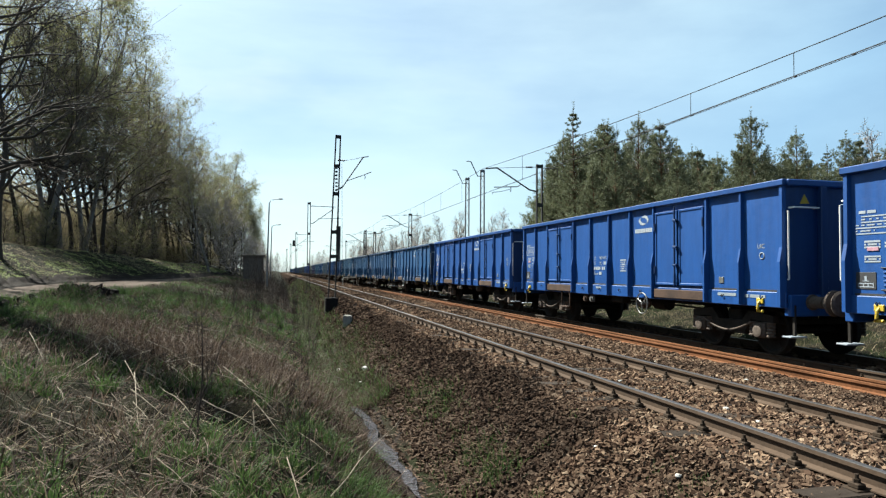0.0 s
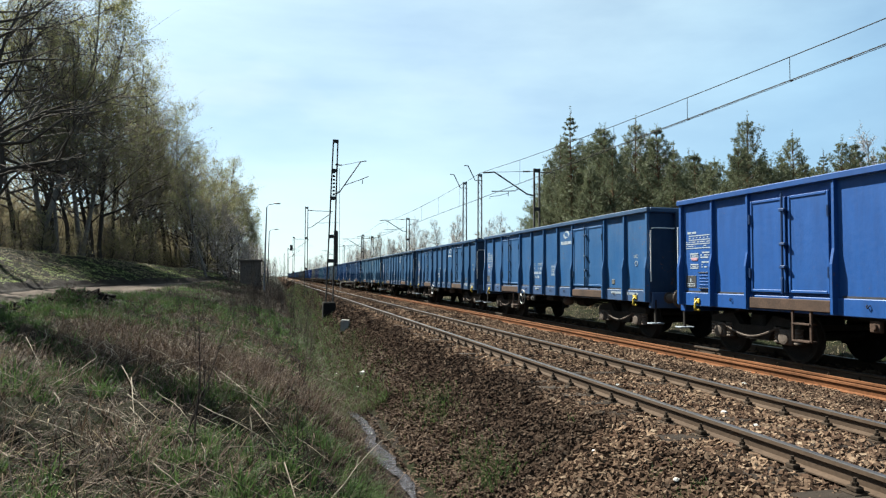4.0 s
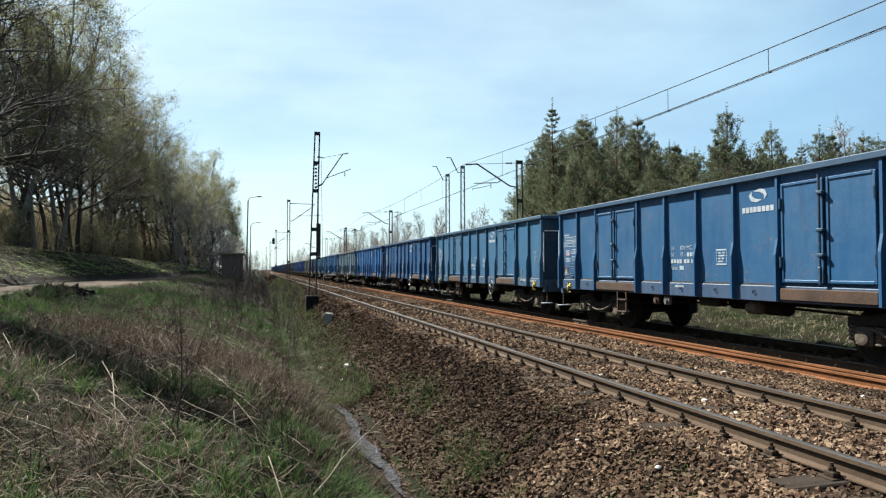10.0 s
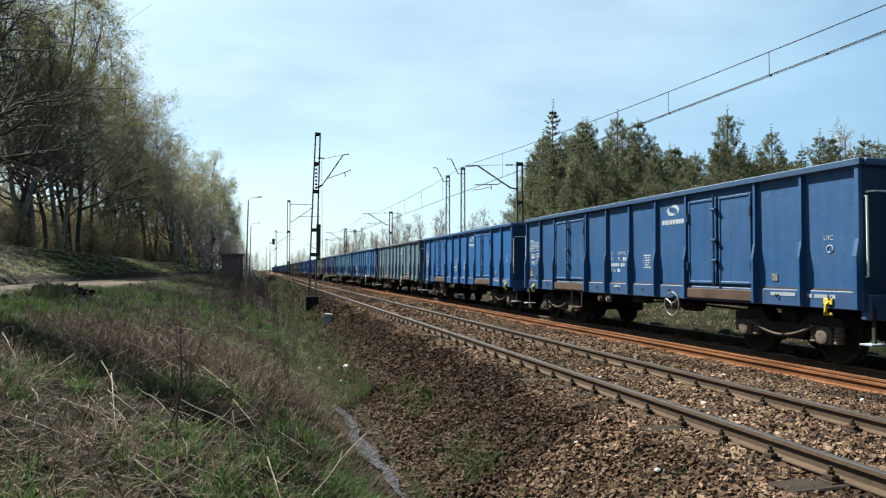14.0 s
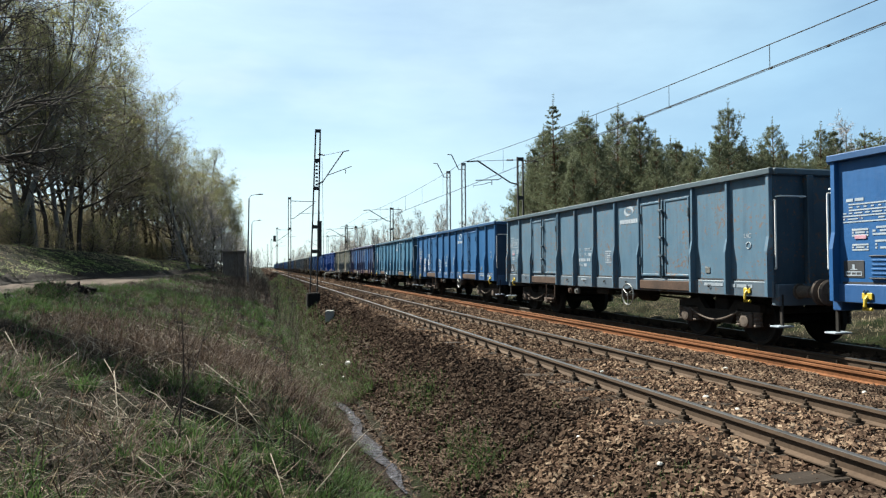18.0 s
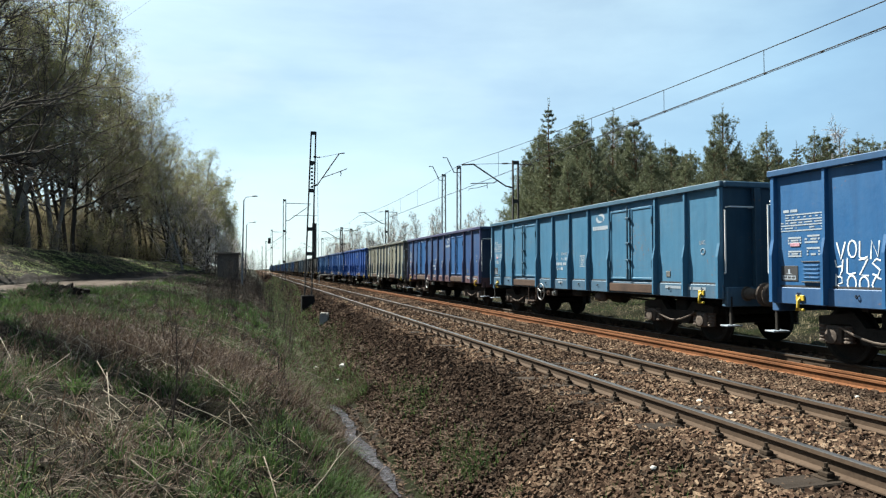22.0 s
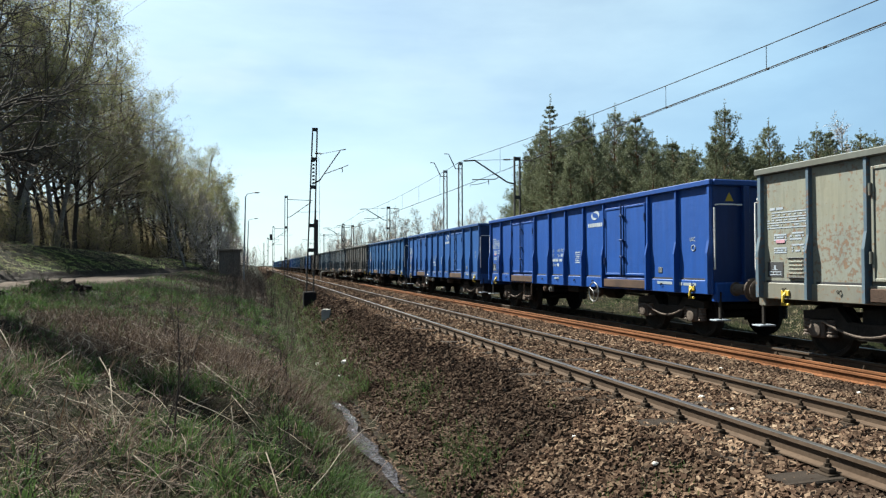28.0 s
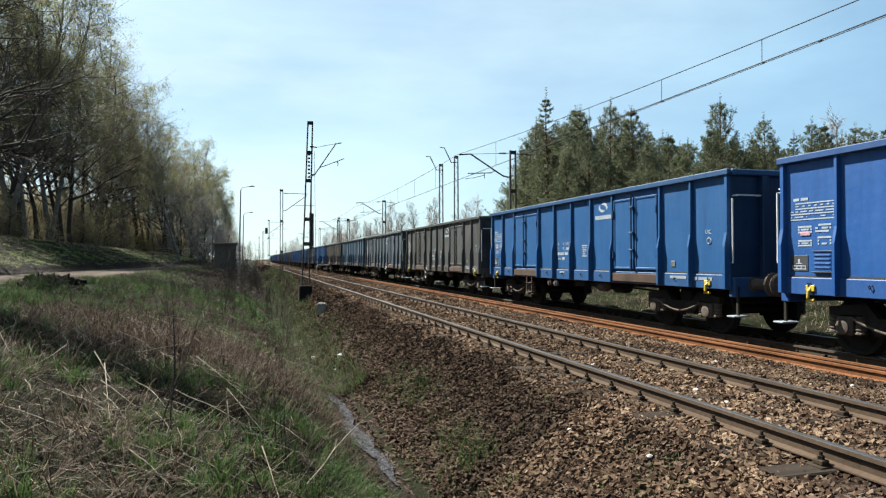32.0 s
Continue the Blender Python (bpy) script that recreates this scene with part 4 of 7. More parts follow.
    if near_marks:
        at = pose(x, 0, 0)
        for name, dy, dz, rows, h, g in (
            ("number_mark", 0.93, 2.0, [[], [(0.56, 0.63), (0.65, 0.72), (0.74, 0.81)], [(0, 0.08), (0.1, 0.18), (0.2, 0.28), (0.3, 0.38), (0.46, 0.54), (0.56, 0.64), (0.7, 0.78)], [(0.3, 0.44)]], 0.085, 0.055),
            ("load_heading", 6.14, 2.52, [[(0, 0.12), (0.15, 0.3)]], 0.045, 0.03),
            ("load_table", 6.2, 2.44, [[(0.1, 0.86)], [(0.1, 0.17), (0.24, 0.29), (0.36, 0.41), (0.48, 0.53), (0.6, 0.65), (0.72, 0.77), (0.83, 0.86)], [(0.1, 0.86)], [(0.0, 0.06), (0.1, 0.16), (0.2, 0.34), (0.38, 0.46), (0.5, 0.66), (0.7, 0.86)], [(0, 0.86)], [(0, 0.03), (0.08, 0.26), (0.32, 0.34), (0.6, 0.7), (0.83, 0.86)], [(0, 0.86)]], 0.02, 0.024),
            ("weight_stencil", 6.05, 2.06, [[(0, 0.28)], [(0, 0.03), (0.06, 0.22), (0.25, 0.28)], [(0, 0.28)]], 0.03, 0.014),
            ("date_stencil", 6.05, 1.83, [[(0, 0.28)], [(0, 0.03), (0.07, 0.21), (0.25, 0.28)], [(0, 0.28)]], 0.026, 0.012),
            ("volume_stencil", 5.7, 2.08, [[(0.06, 0.3)], [(0.0, 0.05), (0.12, 0.24), (0.27, 0.3)], [(0, 0.26)], [], [(0.04, 0.3)], [(0.04, 0.07), (0.27, 0.3)], [(0.04, 0.07), (0.12, 0.22), (0.27, 0.3)]], 0.03, 0.02),
            ("inspection_frame", -0.55, 1.9, [[(0, 0.3)], [(0, 0.02), (0.06, 0.13), (0.17, 0.25), (0.28, 0.3)], [(0, 0.02), (0.06, 0.24), (0.28, 0.3)], [(0, 0.02), (0.06, 0.12), (0.16, 0.22), (0.28, 0.3)], [(0, 0.02), (0.06, 0.2), (0.28, 0.3)], [(0, 0.3)]], 0.03, 0.026),
            ("stencil", -4.55, 1.17, [[(0, 0.55)]], 0.06, 0.03),
            ("stencil", 0.75, 1.17, [[(0, 0.3)]], 0.05, 0.03),
            ("stencil", -5.35, 1.16, [[(0, 0.1), (0.14, 0.4), (0.44, 0.55)]], 0.06, 0.03),
        ):
            bm = bars(rows, h, g)
            p = tagged(part(name, bm, M_FAINT if name == "stencil" else M_MARK, w, "white painted writing"), kind="stuff")
            p.matrix_basis = pose(x if dz > FLOOR + 0.08 else -HALF - 0.039, dy, dz)
        # owner's mark: two hooks turned round one another, above a row of plain blocks
        bm = bmesh.new()
        for q in (1, -1):
            hook = [(-0.15, -0.075), (-0.19, -0.01), (-0.14, 0.06), (-0.04, 0.09), (0.09, 0.085)]
            wide = [0.006, 0.036, 0.042, 0.03, 0.006]
            v = []
            for j, (hy, hz) in enumerate(hook):
                g, h = hook[max(j - 1, 0)], hook[min(j + 1, 4)]
                d = Vector((h[0] - g[0], h[1] - g[1])).normalized() * wide[j]
                v.append((bm.verts.new((0, q * (hy - d.y), q * (hz + d.x))), bm.verts.new((0, q * (hy + d.y), q * (hz - d.x)))))
            for (c, d), (e, f) in zip(v, v[1:]):
                bm.faces.new((c, d, f, e))
        p = part("owner_emblem", bm, M_MARK, w, "white emblem of two hooks")
        p.matrix_basis = pose(x - 0.002, -1.7, 2.84)
        row, u = [], 0.0
        for wide in (0.09, 0.1, 0.09, 0.1, 0.11, 0.1, 0.1, 0.1):
            row.append((u, u + wide * 0.84))
            u += wide
        bm = bars([row], 0.1, 0)
        p = tagged(part("owner_mark", bm, M_MARK, w, "white block of letters"), kind="stuff")
        p.matrix_basis = pose(x, -1.3, 2.64)
        for text, size, dy, dz in (("31", 0.125, 0.93, 1.92), ("RIV MC", 0.125, 0.6, 1.92), ("51", 0.125, 0.93, 1.78), ("PL-", 0.125, 0.6, 1.78), ("Eaos", 0.125, 0.93, 1.5), ("UIC", 0.115, -5.66, 2.02)):
            me = writing(text, size)
            o = tagged(from_mesh("lettering", me, M_MARK, w), kind="stuff")
            o.matrix_basis = Matrix.Translation((x, dy, dz)) @ ON_SIDE
        bm = bmesh.new()
        tube(bm, [(0, 0.06 * math.cos(a), 0.06 * math.sin(a)) for a in (2 * math.pi * j / 16 for j in range(16))], 0.01, 4, True)
        p = part("round_mark", bm, M_MARK, w)
        p.matrix_basis = pose(x, -5.78, 1.88)
        for name, dy, dz, sx, sz, mm, words in (("notice_plate", 5.9, 1.93, 0.1, 0.028, M_REDMARK, "small red-framed notice"), ("wear_patch", -4.62, 1.42, 0.07, 0.06, M_GREY, "small grey notice")):
            bm = bmesh.new()
            soft_box(bm, -0.012, 0, -sx, sx, -sz, sz, 0.003)
            p = part(name, bm, mm, w, words)
            p.matrix_basis = pose(x + 0.003, dy, dz)
        # lashing eyes along the sole bar
        for dy in (-5.8, -4.7, -1.6, -0.55, 0.55, 1.6, 4.7, 5.8):
            bm = bmesh.new()
            tube(bm, [(0, -0.04, 0.05), (-0.035, -0.035, 0.02), (-0.035, 0.0, -0.03), (-0.035, 0.035, 0.02), (0, 0.04, 0.05)], 0.011, 5)
            p = part("lashing_eye", bm, M_UNDER, w)
            p.matrix_basis = pose(-HALF - 0.036, dy, FLOOR - 0.08) @ Matrix.Scale(0.7, 4)
        bm = bmesh.new()
        soft_box(bm, -0.008, 0, -0.18, 0.18, -0.13, 0.13, 0.003)
        p = part("data_plate", bm, M_DARKSIGN, w, "small black data plate with white signs")
        p.matrix_basis = pose(x + 0.004, 6.03, 1.45)
        bm = bmesh.new()
        for c, d, z0, z1 in ((-0.02, 0.02, 0.0, 0.07), (-0.06, 0.06, -0.01, 0.0), (-0.14, 0.14, -0.05, -0.035), (-0.14, 0.14, -0.1, -0.085), (-0.14, -0.125, -0.085, -0.05), (-0.05, -0.035, -0.085, -0.05), (0.035, 0.05, -0.085, -0.05), (0.125, 0.14, -0.085, -0.05)):
            box(bm, -0.012, -0.0075, c, d, z0, z1)
        tagged(part("sign", bm, M_MARK, p, "white signs on the plate"), kind="stuff")
        # hinged card rack with pressed slats, beside the plate
        rack = part("card_rack", soft_sheet(-0.03, 0, -0.17, 0.17, -0.155, 0.155), M_PAINT, w, "small slatted card rack")
        rack.matrix_basis = pose(x + 0.003, 5.55, 1.48)
        for j in range(4):
            bm = bmesh.new()
            soft_box(bm, -0.042, -0.028, -0.15, 0.15, -0.11 + 0.065 * j, -0.085 + 0.065 * j, 0.004)
            part("slat", bm, M_PAINT, rack)
        for c in (-0.175, 0.155):
            bm = bmesh.new()
            soft_box(bm, -0.045, 0, -0.19, 0.19, c, c + 0.018, 0.004)
            part("rack_rim", bm, M_DARKSIGN, rack)
        # black strips in place of the dark gap above the sole bar
        for c, d in zip(POSTS, POSTS[1:]):
            if d - c < 1.5:
                bm = bmesh.new()
                box(bm, -0.008, 0, c + 0.09, d - 0.1, 0, 0.036)
                part("drain_slot", bm, M_DARKSIGN, w, "black strip along the foot of the panel, in place of a gap").matrix_basis = pose(-HALF, 0, FLOOR + 0.042)
    return w


def painted(w, colour, wear, label, sole=None):
    """Gives a wagon its paint; an old one has a rusty sole bar and a grimy rim."""
    old = Vector((0.0546, 0.0351, 0.0234))
    c = Vector(colour)
    if sole is None:
        sole = c.lerp(old, min(0.4, 0.8 * max(wear - 0.1, 0)))
    rim = c.lerp(Vector((0.0429, 0.0468, 0.0429)), 0.6 if wear > 0.7 else 0.35 if wear > 0.45 else 0.2 if wear > 0.2 else 0.0) * 0.85
    for o in w.children_recursive:
        kind = o.name.split(".")[0]
        # end walls and end posts: shade put into the paint, deeper on worn wagons
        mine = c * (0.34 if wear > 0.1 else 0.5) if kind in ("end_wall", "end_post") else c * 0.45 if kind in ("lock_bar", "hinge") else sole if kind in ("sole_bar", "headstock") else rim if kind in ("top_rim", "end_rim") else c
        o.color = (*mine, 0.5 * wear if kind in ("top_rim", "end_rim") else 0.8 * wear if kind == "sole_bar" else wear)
    return tagged(w, label)


# colours of the wagons in the order in which they pass, with their wear and their words
BLUE = (0.0033, 0.0405, 0.163)
WAGONS = [
    (BLUE, 0.05, "fresh bright blue"), (BLUE, 0.05, "fresh bright blue"), (BLUE, 0.12, "bright blue"), ((0.00539, 0.04758, 0.1365), 0.47, "worn blue"),
    ((0.00539, 0.0422, 0.1131), 0.42, "worn mid-blue"), ((0.006193, 0.04501, 0.1131), 0.52, "worn mid-blue"), ((0.0149, 0.06388, 0.1303), 0.57, "faded steel-blue"),
    ((0.004633, 0.03697, 0.1076), 0.32, "dark blue"), ((0.004633, 0.05031, 0.1544), 0.27, "blue"), ((0.0468, 0.08736, 0.1287), 0.85, "weathered grey-blue rusty"),
    ((0.007714, 0.05819, 0.1544), 0.37, "scribbled-on blue"), ((0.02652, 0.09204, 0.1599), 0.52, "pale sky-blue"), ((0.01201, 0.03799, 0.1108), 0.57, "patchy purple-blue rusty"),
    ((0.1443, 0.1412, 0.1092), 1, "stained beige-grey"), ((0.0026, 0.035, 0.168), 0.05, "freshly painted vivid blue"), ((0.0045, 0.044, 0.165), 0.22, "dusty blue"),
    ((0.004633, 0.04501, 0.1365), 0.25, "blue"), ((0.02855, 0.0259, 0.02278), 0.8, "sooty brown-black"), ((0.02995, 0.04142, 0.05405), 0.92, "sooty blue-grey"),
    ((0.02145, 0.0454, 0.07309), 0.72, "grimy steel-blue"), ((0.03806, 0.03229, 0.02668), 0.8, "brown rusty"), ((0.004633, 0.0422, 0.1271), 0.32, "blue"),
]
SPEED, GAIN, FIRST = 5.855, 0.0442, 16.24


def gone(t):
    """Metres that the train has gone at t seconds."""
    return SPEED * t + 0.5 * GAIN * t * t


masters = [
    goods_wagon(True, -1.75, ((2.75, True),)),
    goods_wagon(True, 1.85, ((2.6, True),)),
    goods_wagon(True, 0, ((2.9, False),)),
    goods_wagon(True, 1.85, ((2.75, False),)),
    goods_wagon(True, -1.75, ((2.75, False),)),
]
plain_master = goods_wagon(False, 0, (), False)
# which sub-type each passing wagon is
KIND = [0, 0, 2, 1, 3, 2, 4, 0, 2, 0, 0, 1, 1, 1, 0, 1, 2, 1, 0]
TRAIN = []
seen = set()
for k in range(-1, 37):
    src = masters[KIND[k + 1]] if k < 18 else plain_master
    if src.name in seen:
        w = copy_thing(src, Matrix())
    else:
        seen.add(src.name)
        w = src
    TRAIN.append((k, w))
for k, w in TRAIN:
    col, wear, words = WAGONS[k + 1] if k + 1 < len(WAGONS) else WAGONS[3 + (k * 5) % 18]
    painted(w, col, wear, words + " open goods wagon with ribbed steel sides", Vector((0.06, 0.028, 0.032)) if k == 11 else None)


# only the freshly painted wagon wears a warning triangle on its end
for k, w in TRAIN:
    for o in [c for c in w.children if c.name.startswith("warning_triangle") and k not in (0, 13)]:
        bpy.data.objects.remove(o)

# white scribbles sprayed on the blue wagon: letter-like strokes in a unit square
ROUND = [(0.5 + 0.45 * math.sin(q), 0.5 + 0.48 * math.cos(q)) for q in (2 * math.pi * j / 11 for j in range(12))]
STROKES = {
    "V": [[(0, 1), (0.25, 0.45), (0.45, 0), (0.7, 0.5), (0.95, 1)]], "O": [ROUND], "L": [[(0.1, 1), (0.05, 0.1), (0.3, 0), (0.9, 0.1)]],
    "N": [[(0, 0), (0.1, 1), (0.75, 0.1), (0.9, 1)]], "Y": [[(0, 1), (0.15, 0.55), (0.8, 0.6)], [(0.85, 1), (0.75, 0.3), (0.4, -0.1), (0.05, 0.1)]],
    "Z": [[(0.05, 0.95), (0.9, 1), (0.1, 0.05), (0.95, 0)]], "S": [[(0.9, 0.9), (0.5, 1), (0.1, 0.75), (0.8, 0.35), (0.6, 0), (0.1, 0.1)]],
    "R": [[(0.05, 0), (0.1, 1), (0.7, 0.95), (0.75, 0.6), (0.15, 0.5), (0.95, 0)]], "C": [[(0.9, 0.85), (0.4, 1), (0.05, 0.5), (0.4, 0), (0.9, 0.15)]],
    "P": [[(0.1, 0), (0.1, 1), (0.75, 0.9), (0.7, 0.5), (0.1, 0.45)]], "I": [[(0.5, 1), (0.45, 0)]], "E": [[(0.9, 1), (0.1, 0.9), (0.1, 0.5), (0.7, 0.5), (0.1, 0.45), (0.1, 0.05), (0.95, 0)]],
    "K": [[(0.1, 1.05), (0.15, -0.05)], [(1.0, 1.0), (0.3, 0.5), (0.95, 0.35), (1.05, -0.1)]], "~": [[(0, 0), (0.15, 0.8), (0.4, 1), (0.7, 0.75), (1, 0.3)], [(0.1, 0.8), (0.45, 0.35)]],
}


def scribble(parent, letters, y, z, wide, tall, out):
    """A row of sprayed letters; y is where the row begins, z its foot."""
    bm = bmesh.new()
    n = len(letters)
    for j, c in enumerate(letters):
        lift = 0.05 * tall * math.sin(j * 2.3 + y)
        for stroke in STROKES[c]:
            tube(bm, [(0, y - wide * (j + 0.82 * a) / n, z + lift + tall * b) for a, b in stroke], 0.014, 5)
    for v in bm.verts:
        v.co.x = v.co.x * 0.25 - HALF - out
    return tagged(part("scribble", bm, M_SPRAY, parent, "white sprayed scribble"), kind="stuff")


tagged_wagon = dict(TRAIN)[9]
for row in (("VOLN", 5.08, 1.68, 0.78, 0.27, 0.004), ("YLZS", 5.12, 1.43, 0.84, 0.25, 0.004), ("ROOC", 5.12, 1.18, 0.84, 0.24, 0.004), ("PZOI", 3.98, 1.95, 0.62, 0.19, 0.05),
            ("ORIE", 4.0, 1.6, 0.66, 0.28, 0.05), ("ELIZ", 4.0, 1.32, 0.66, 0.24, 0.05), ("OK", 1.98, 1.45, 0.68, 0.4, 0.004), ("~", 1.85, 1.22, 0.42, 0.16, 0.004)):
    scribble(tagged_wagon, *row)

# red primer shows through on the patchy wagon
for o in dict(TRAIN)[11].children:
    if o.name.split(".")[0] in ("post", "top_rim", "lock_bar"):
        o.color = (0.03, 0.03, 0.075, 0.6)

for o in dict(TRAIN)[11].children_recursive:
    if o.name.split(".")[0] == "door":
        o.color = (0.006, 0.05, 0.15, 0.4)
# the beige wagon keeps its old blue on the ribs
for o in dict(TRAIN)[12].children:
    if o.name.split(".")[0] == "post":
        o.color = (0.05, 0.075, 0.1, 0.9)


# ---------------------------------------------------------------- masts, wires, lamps, hut
def bar(name, points, r, material, parent, sides=8, label=""):
    bm = bmesh.new()
    tube(bm, points, r, sides)
    return part(name, bm, material, parent, label)


def leg_bar(bm, a, b, w, d):
    """A straight bar of box section from a to b."""
    a, b = Vector(a), Vector(b)
    v = []
    for p in (a, b):
        v.append([bm.verts.new(p + Vector((sx * w, sy * d, 0))) for sx, sy in ((-1, -1), (1, -1), (1, 1), (-1, 1))])
    for j in range(4):
        bm.faces.new((v[0][j], v[0][(j + 1) % 4], v[1][(j + 1) % 4], v[1][j]))
    bm.faces.new(v[0][::-1])
    bm.faces.new(v[1])


def insulator(parent, a, b, r=0.055):
    bm = bmesh.new()
    a, b = Vector(a), Vector(b)
    n = 9
    pts = [a + (b - a) * (j / (n - 1)) for j in range(n)]
    tube(bm, pts, [r if j % 2 else r * 0.45 for j in range(n)], 10)
    return part("insulator", bm, M_DARKSIGN, parent, "dark ribbed insulator")


def twin_mast(name, label, x, y, z0, z1, wide0, wide1, material, lean=0.0, laced=False, battens=(0.0, 0.35, 0.62, 0.86, 1.0), deep=0.05):
    """Two channel legs joined by plates; laced: joined by zigzag bars as well. Height runs from z0 to z1."""
    m = empty(name, label, "overhead line mast", "overhead line masts", at=pose(x, y, z0))
    h = z1 - z0
    top = lean
    for s in (-1, 1):
        bm = bmesh.new()
        leg_bar(bm, (s * wide0, 0, 0), (top + s * wide1, 0, h), 0.036, deep)
        part("leg", bm, material, m)
    for f in battens:
        bm = bmesh.new()
        w = wide0 + (wide1 - wide0) * f
        zc = min(max(h * f, 0.12), h - 0.1)
        soft_box(bm, top * f - w - 0.035, top * f + w + 0.035, -deep - 0.012, -deep, zc - 0.1, zc + 0.1, 0.004)
        part("batten", bm, material, m)
    if laced:
        n = max(6, int(h / 0.45))
        for j in range(n):
            f, g = j / n, (j + 1) / n
            wa, wb = wide0 + (wide1 - wide0) * f, wide0 + (wide1 - wide0) * g
            s = 1 if j % 2 else -1
            bm = bmesh.new()
            tube(bm, [(top * f + s * wa, 0, h * f), (top * g - s * wb, 0, h * g)], 0.012, 5)
            part("lacing_bar", bm, material, m)
    return m


def footing(parent, w, h, material=None):
    bm = bmesh.new()
    soft_box(bm, -w, w, -w, w, -0.5, h, 0.05)
    return part("footing", bm, material or M_TAR, parent, "dark tarred footing block")


# balance-weight mast beside the near track
mx, my, mz = 2.80, 36.2, -0.62
mast = twin_mast("line_mast", "tall dark lattice mast with a balance weight beside the track", mx, my, mz, 8.84, 0.19, 0.12, M_MAST, 0.26, False, (0.05, 0.3, 0.44, 0.66, 0.82, 1.0))
footing(mast, 0.34, 0.62)
L = lambda px, pz, py=0.0: (px - mx, py, pz - mz)
bar("cantilever", [L(2.98, 5.86), L(3.30, 5.98), L(4.44, 7.70), L(4.74, 7.75)], 0.032, M_MAST, mast)
bar("registration_arm", [L(3.52, 6.34), L(4.5, 6.73), L(4.88, 6.9)], 0.022, M_MAST, mast, 6)
bar("dropper_clamp", [L(4.5, 6.73), L(4.56, 6.62), L(4.53, 6.48)], 0.022, M_MAST, mast, 6)
insulator(mast, L(3.05, 7.48), L(3.42, 7.45))
bar("stay_rod", [L(3.42, 7.45), L(4.44, 7.70)], 0.011, M_MAST, mast, 6)
insulator(mast, L(3.14, 5.9), L(3.34, 6.02), 0.06)
bm = bmesh.new()
lathe(bm, [(0.0, 0.12), (0.128, 0.12)], "z", 14)
disc = bpy.data.meshes.new("weight_disc")
bm.to_mesh(disc)
bm.free()
for j in range(14):
    from_mesh("weight_disc", disc, M_MAST, mast, at=pose(0.33, -0.02, 1.95 + j * 0.137 - mz))
bar("weight_rope", [(0.33, -0.02, 8.25), (0.33, -0.02, 2.5)], 0.010, M_WIRE, mast, 5)
bm = bmesh.new()
for j in range(8):
    z = 6.2 + j * 0.2
    lathe(bm, [(z, 0.075), (z + 0.09, 0.055)], "z", 10, (0.18, -0.10, 0))
part("insulator_string", bm, M_DARKSIGN, mast)
bar("guide_bar", [(0.47, -0.05, 7.9), (0.56, -0.05, 1.9)], 0.010, M_WIRE, mast, 5)


# mast behind the train, with a cantilever over the far track
def cantilever_mast(name, x, y, z0, z1, label):
    m = twin_mast(name, label, x, y, z0, z1, 0.145, 0.145, M_MAST, 0.0, False, (0.05, 0.4, 0.72, 0.985))
    q = lambda px, pz: (px - 13.0, 0.0, pz - z0 + (z1 - 7.0))
    bar("top_tube", [q(12.9, 5.58), q(12.46, 5.66), q(10.7, 6.72), q(10.1, 6.66)], 0.04, M_MAST, m)
    insulator(m, q(12.62, 6.84), q(12.25, 6.82))
    bar("stay_rod", [q(12.9, 6.85), q(12.62, 6.84)], 0.014, M_MAST, m, 6)
    bar("stay_rod", [q(12.25, 6.82), q(10.74, 6.72)], 0.011, M_MAST, m, 6)
    bar("side_arm", [q(13.1, 6.82), q(14.0, 6.82)], 0.024, M_MAST, m, 6)
    bar("side_arm_drop", [q(14.0, 6.82), q(14.0, 6.5)], 0.016, M_MAST, m, 6)
    bar("registration_tube", [q(12.0, 5.92), q(11.8, 5.80), q(10.55, 5.73)], 0.024, M_MAST, m, 6)
    bar("registration_arm", [q(11.44, 5.79), q(11.44, 5.52)], 0.02, M_MAST, m, 6)
    bar("steady_arm", [q(11.40, 5.66), q(10.9, 5.52), q(10.45, 5.46), q(10.45, 5.36)], 0.014, M_MAST, m, 6)
    footing(m, 0.36, 0.3)
    return m


cantilever_mast("line_mast", 13.0, 31.8, -0.55, 7.0, "black twin-channel mast with a cantilever over the train")
cantilever_mast("line_mast", 12.95, 66.0, -0.55, 7.35, "black twin-channel mast with a cantilever over the train")
cantilever_mast("line_mast", 12.6, 100.0, -0.55, 7.3, "black twin-channel mast with a cantilever over the train")
cantilever_mast("line_mast", 12.6, 146.0, -0.55, 7.3, "black twin-channel mast with a cantilever over the train")

# two pale lattice masts with bent horns
for x, y in ((13.5, 47.0), (13.42, 43.0)):
    m = twin_mast("lattice_mast", "pale grey lattice mast with a bent pipe horn", x, y, -0.55, 8.42, 0.15, 0.12, M_GALV, 0.0, True, (0.04, 0.5, 0.99))
    tagged(m, group="horned lattice masts")
    bar("horn", [(0.14, -0.07, 8.52), (-0.36, -0.07, 8.5), (-0.86, -0.07, 9.48), (-1.16, -0.07, 9.49)], 0.035, M_GALV, m)
    footing(m, 0.3, 0.3, M_HUT)

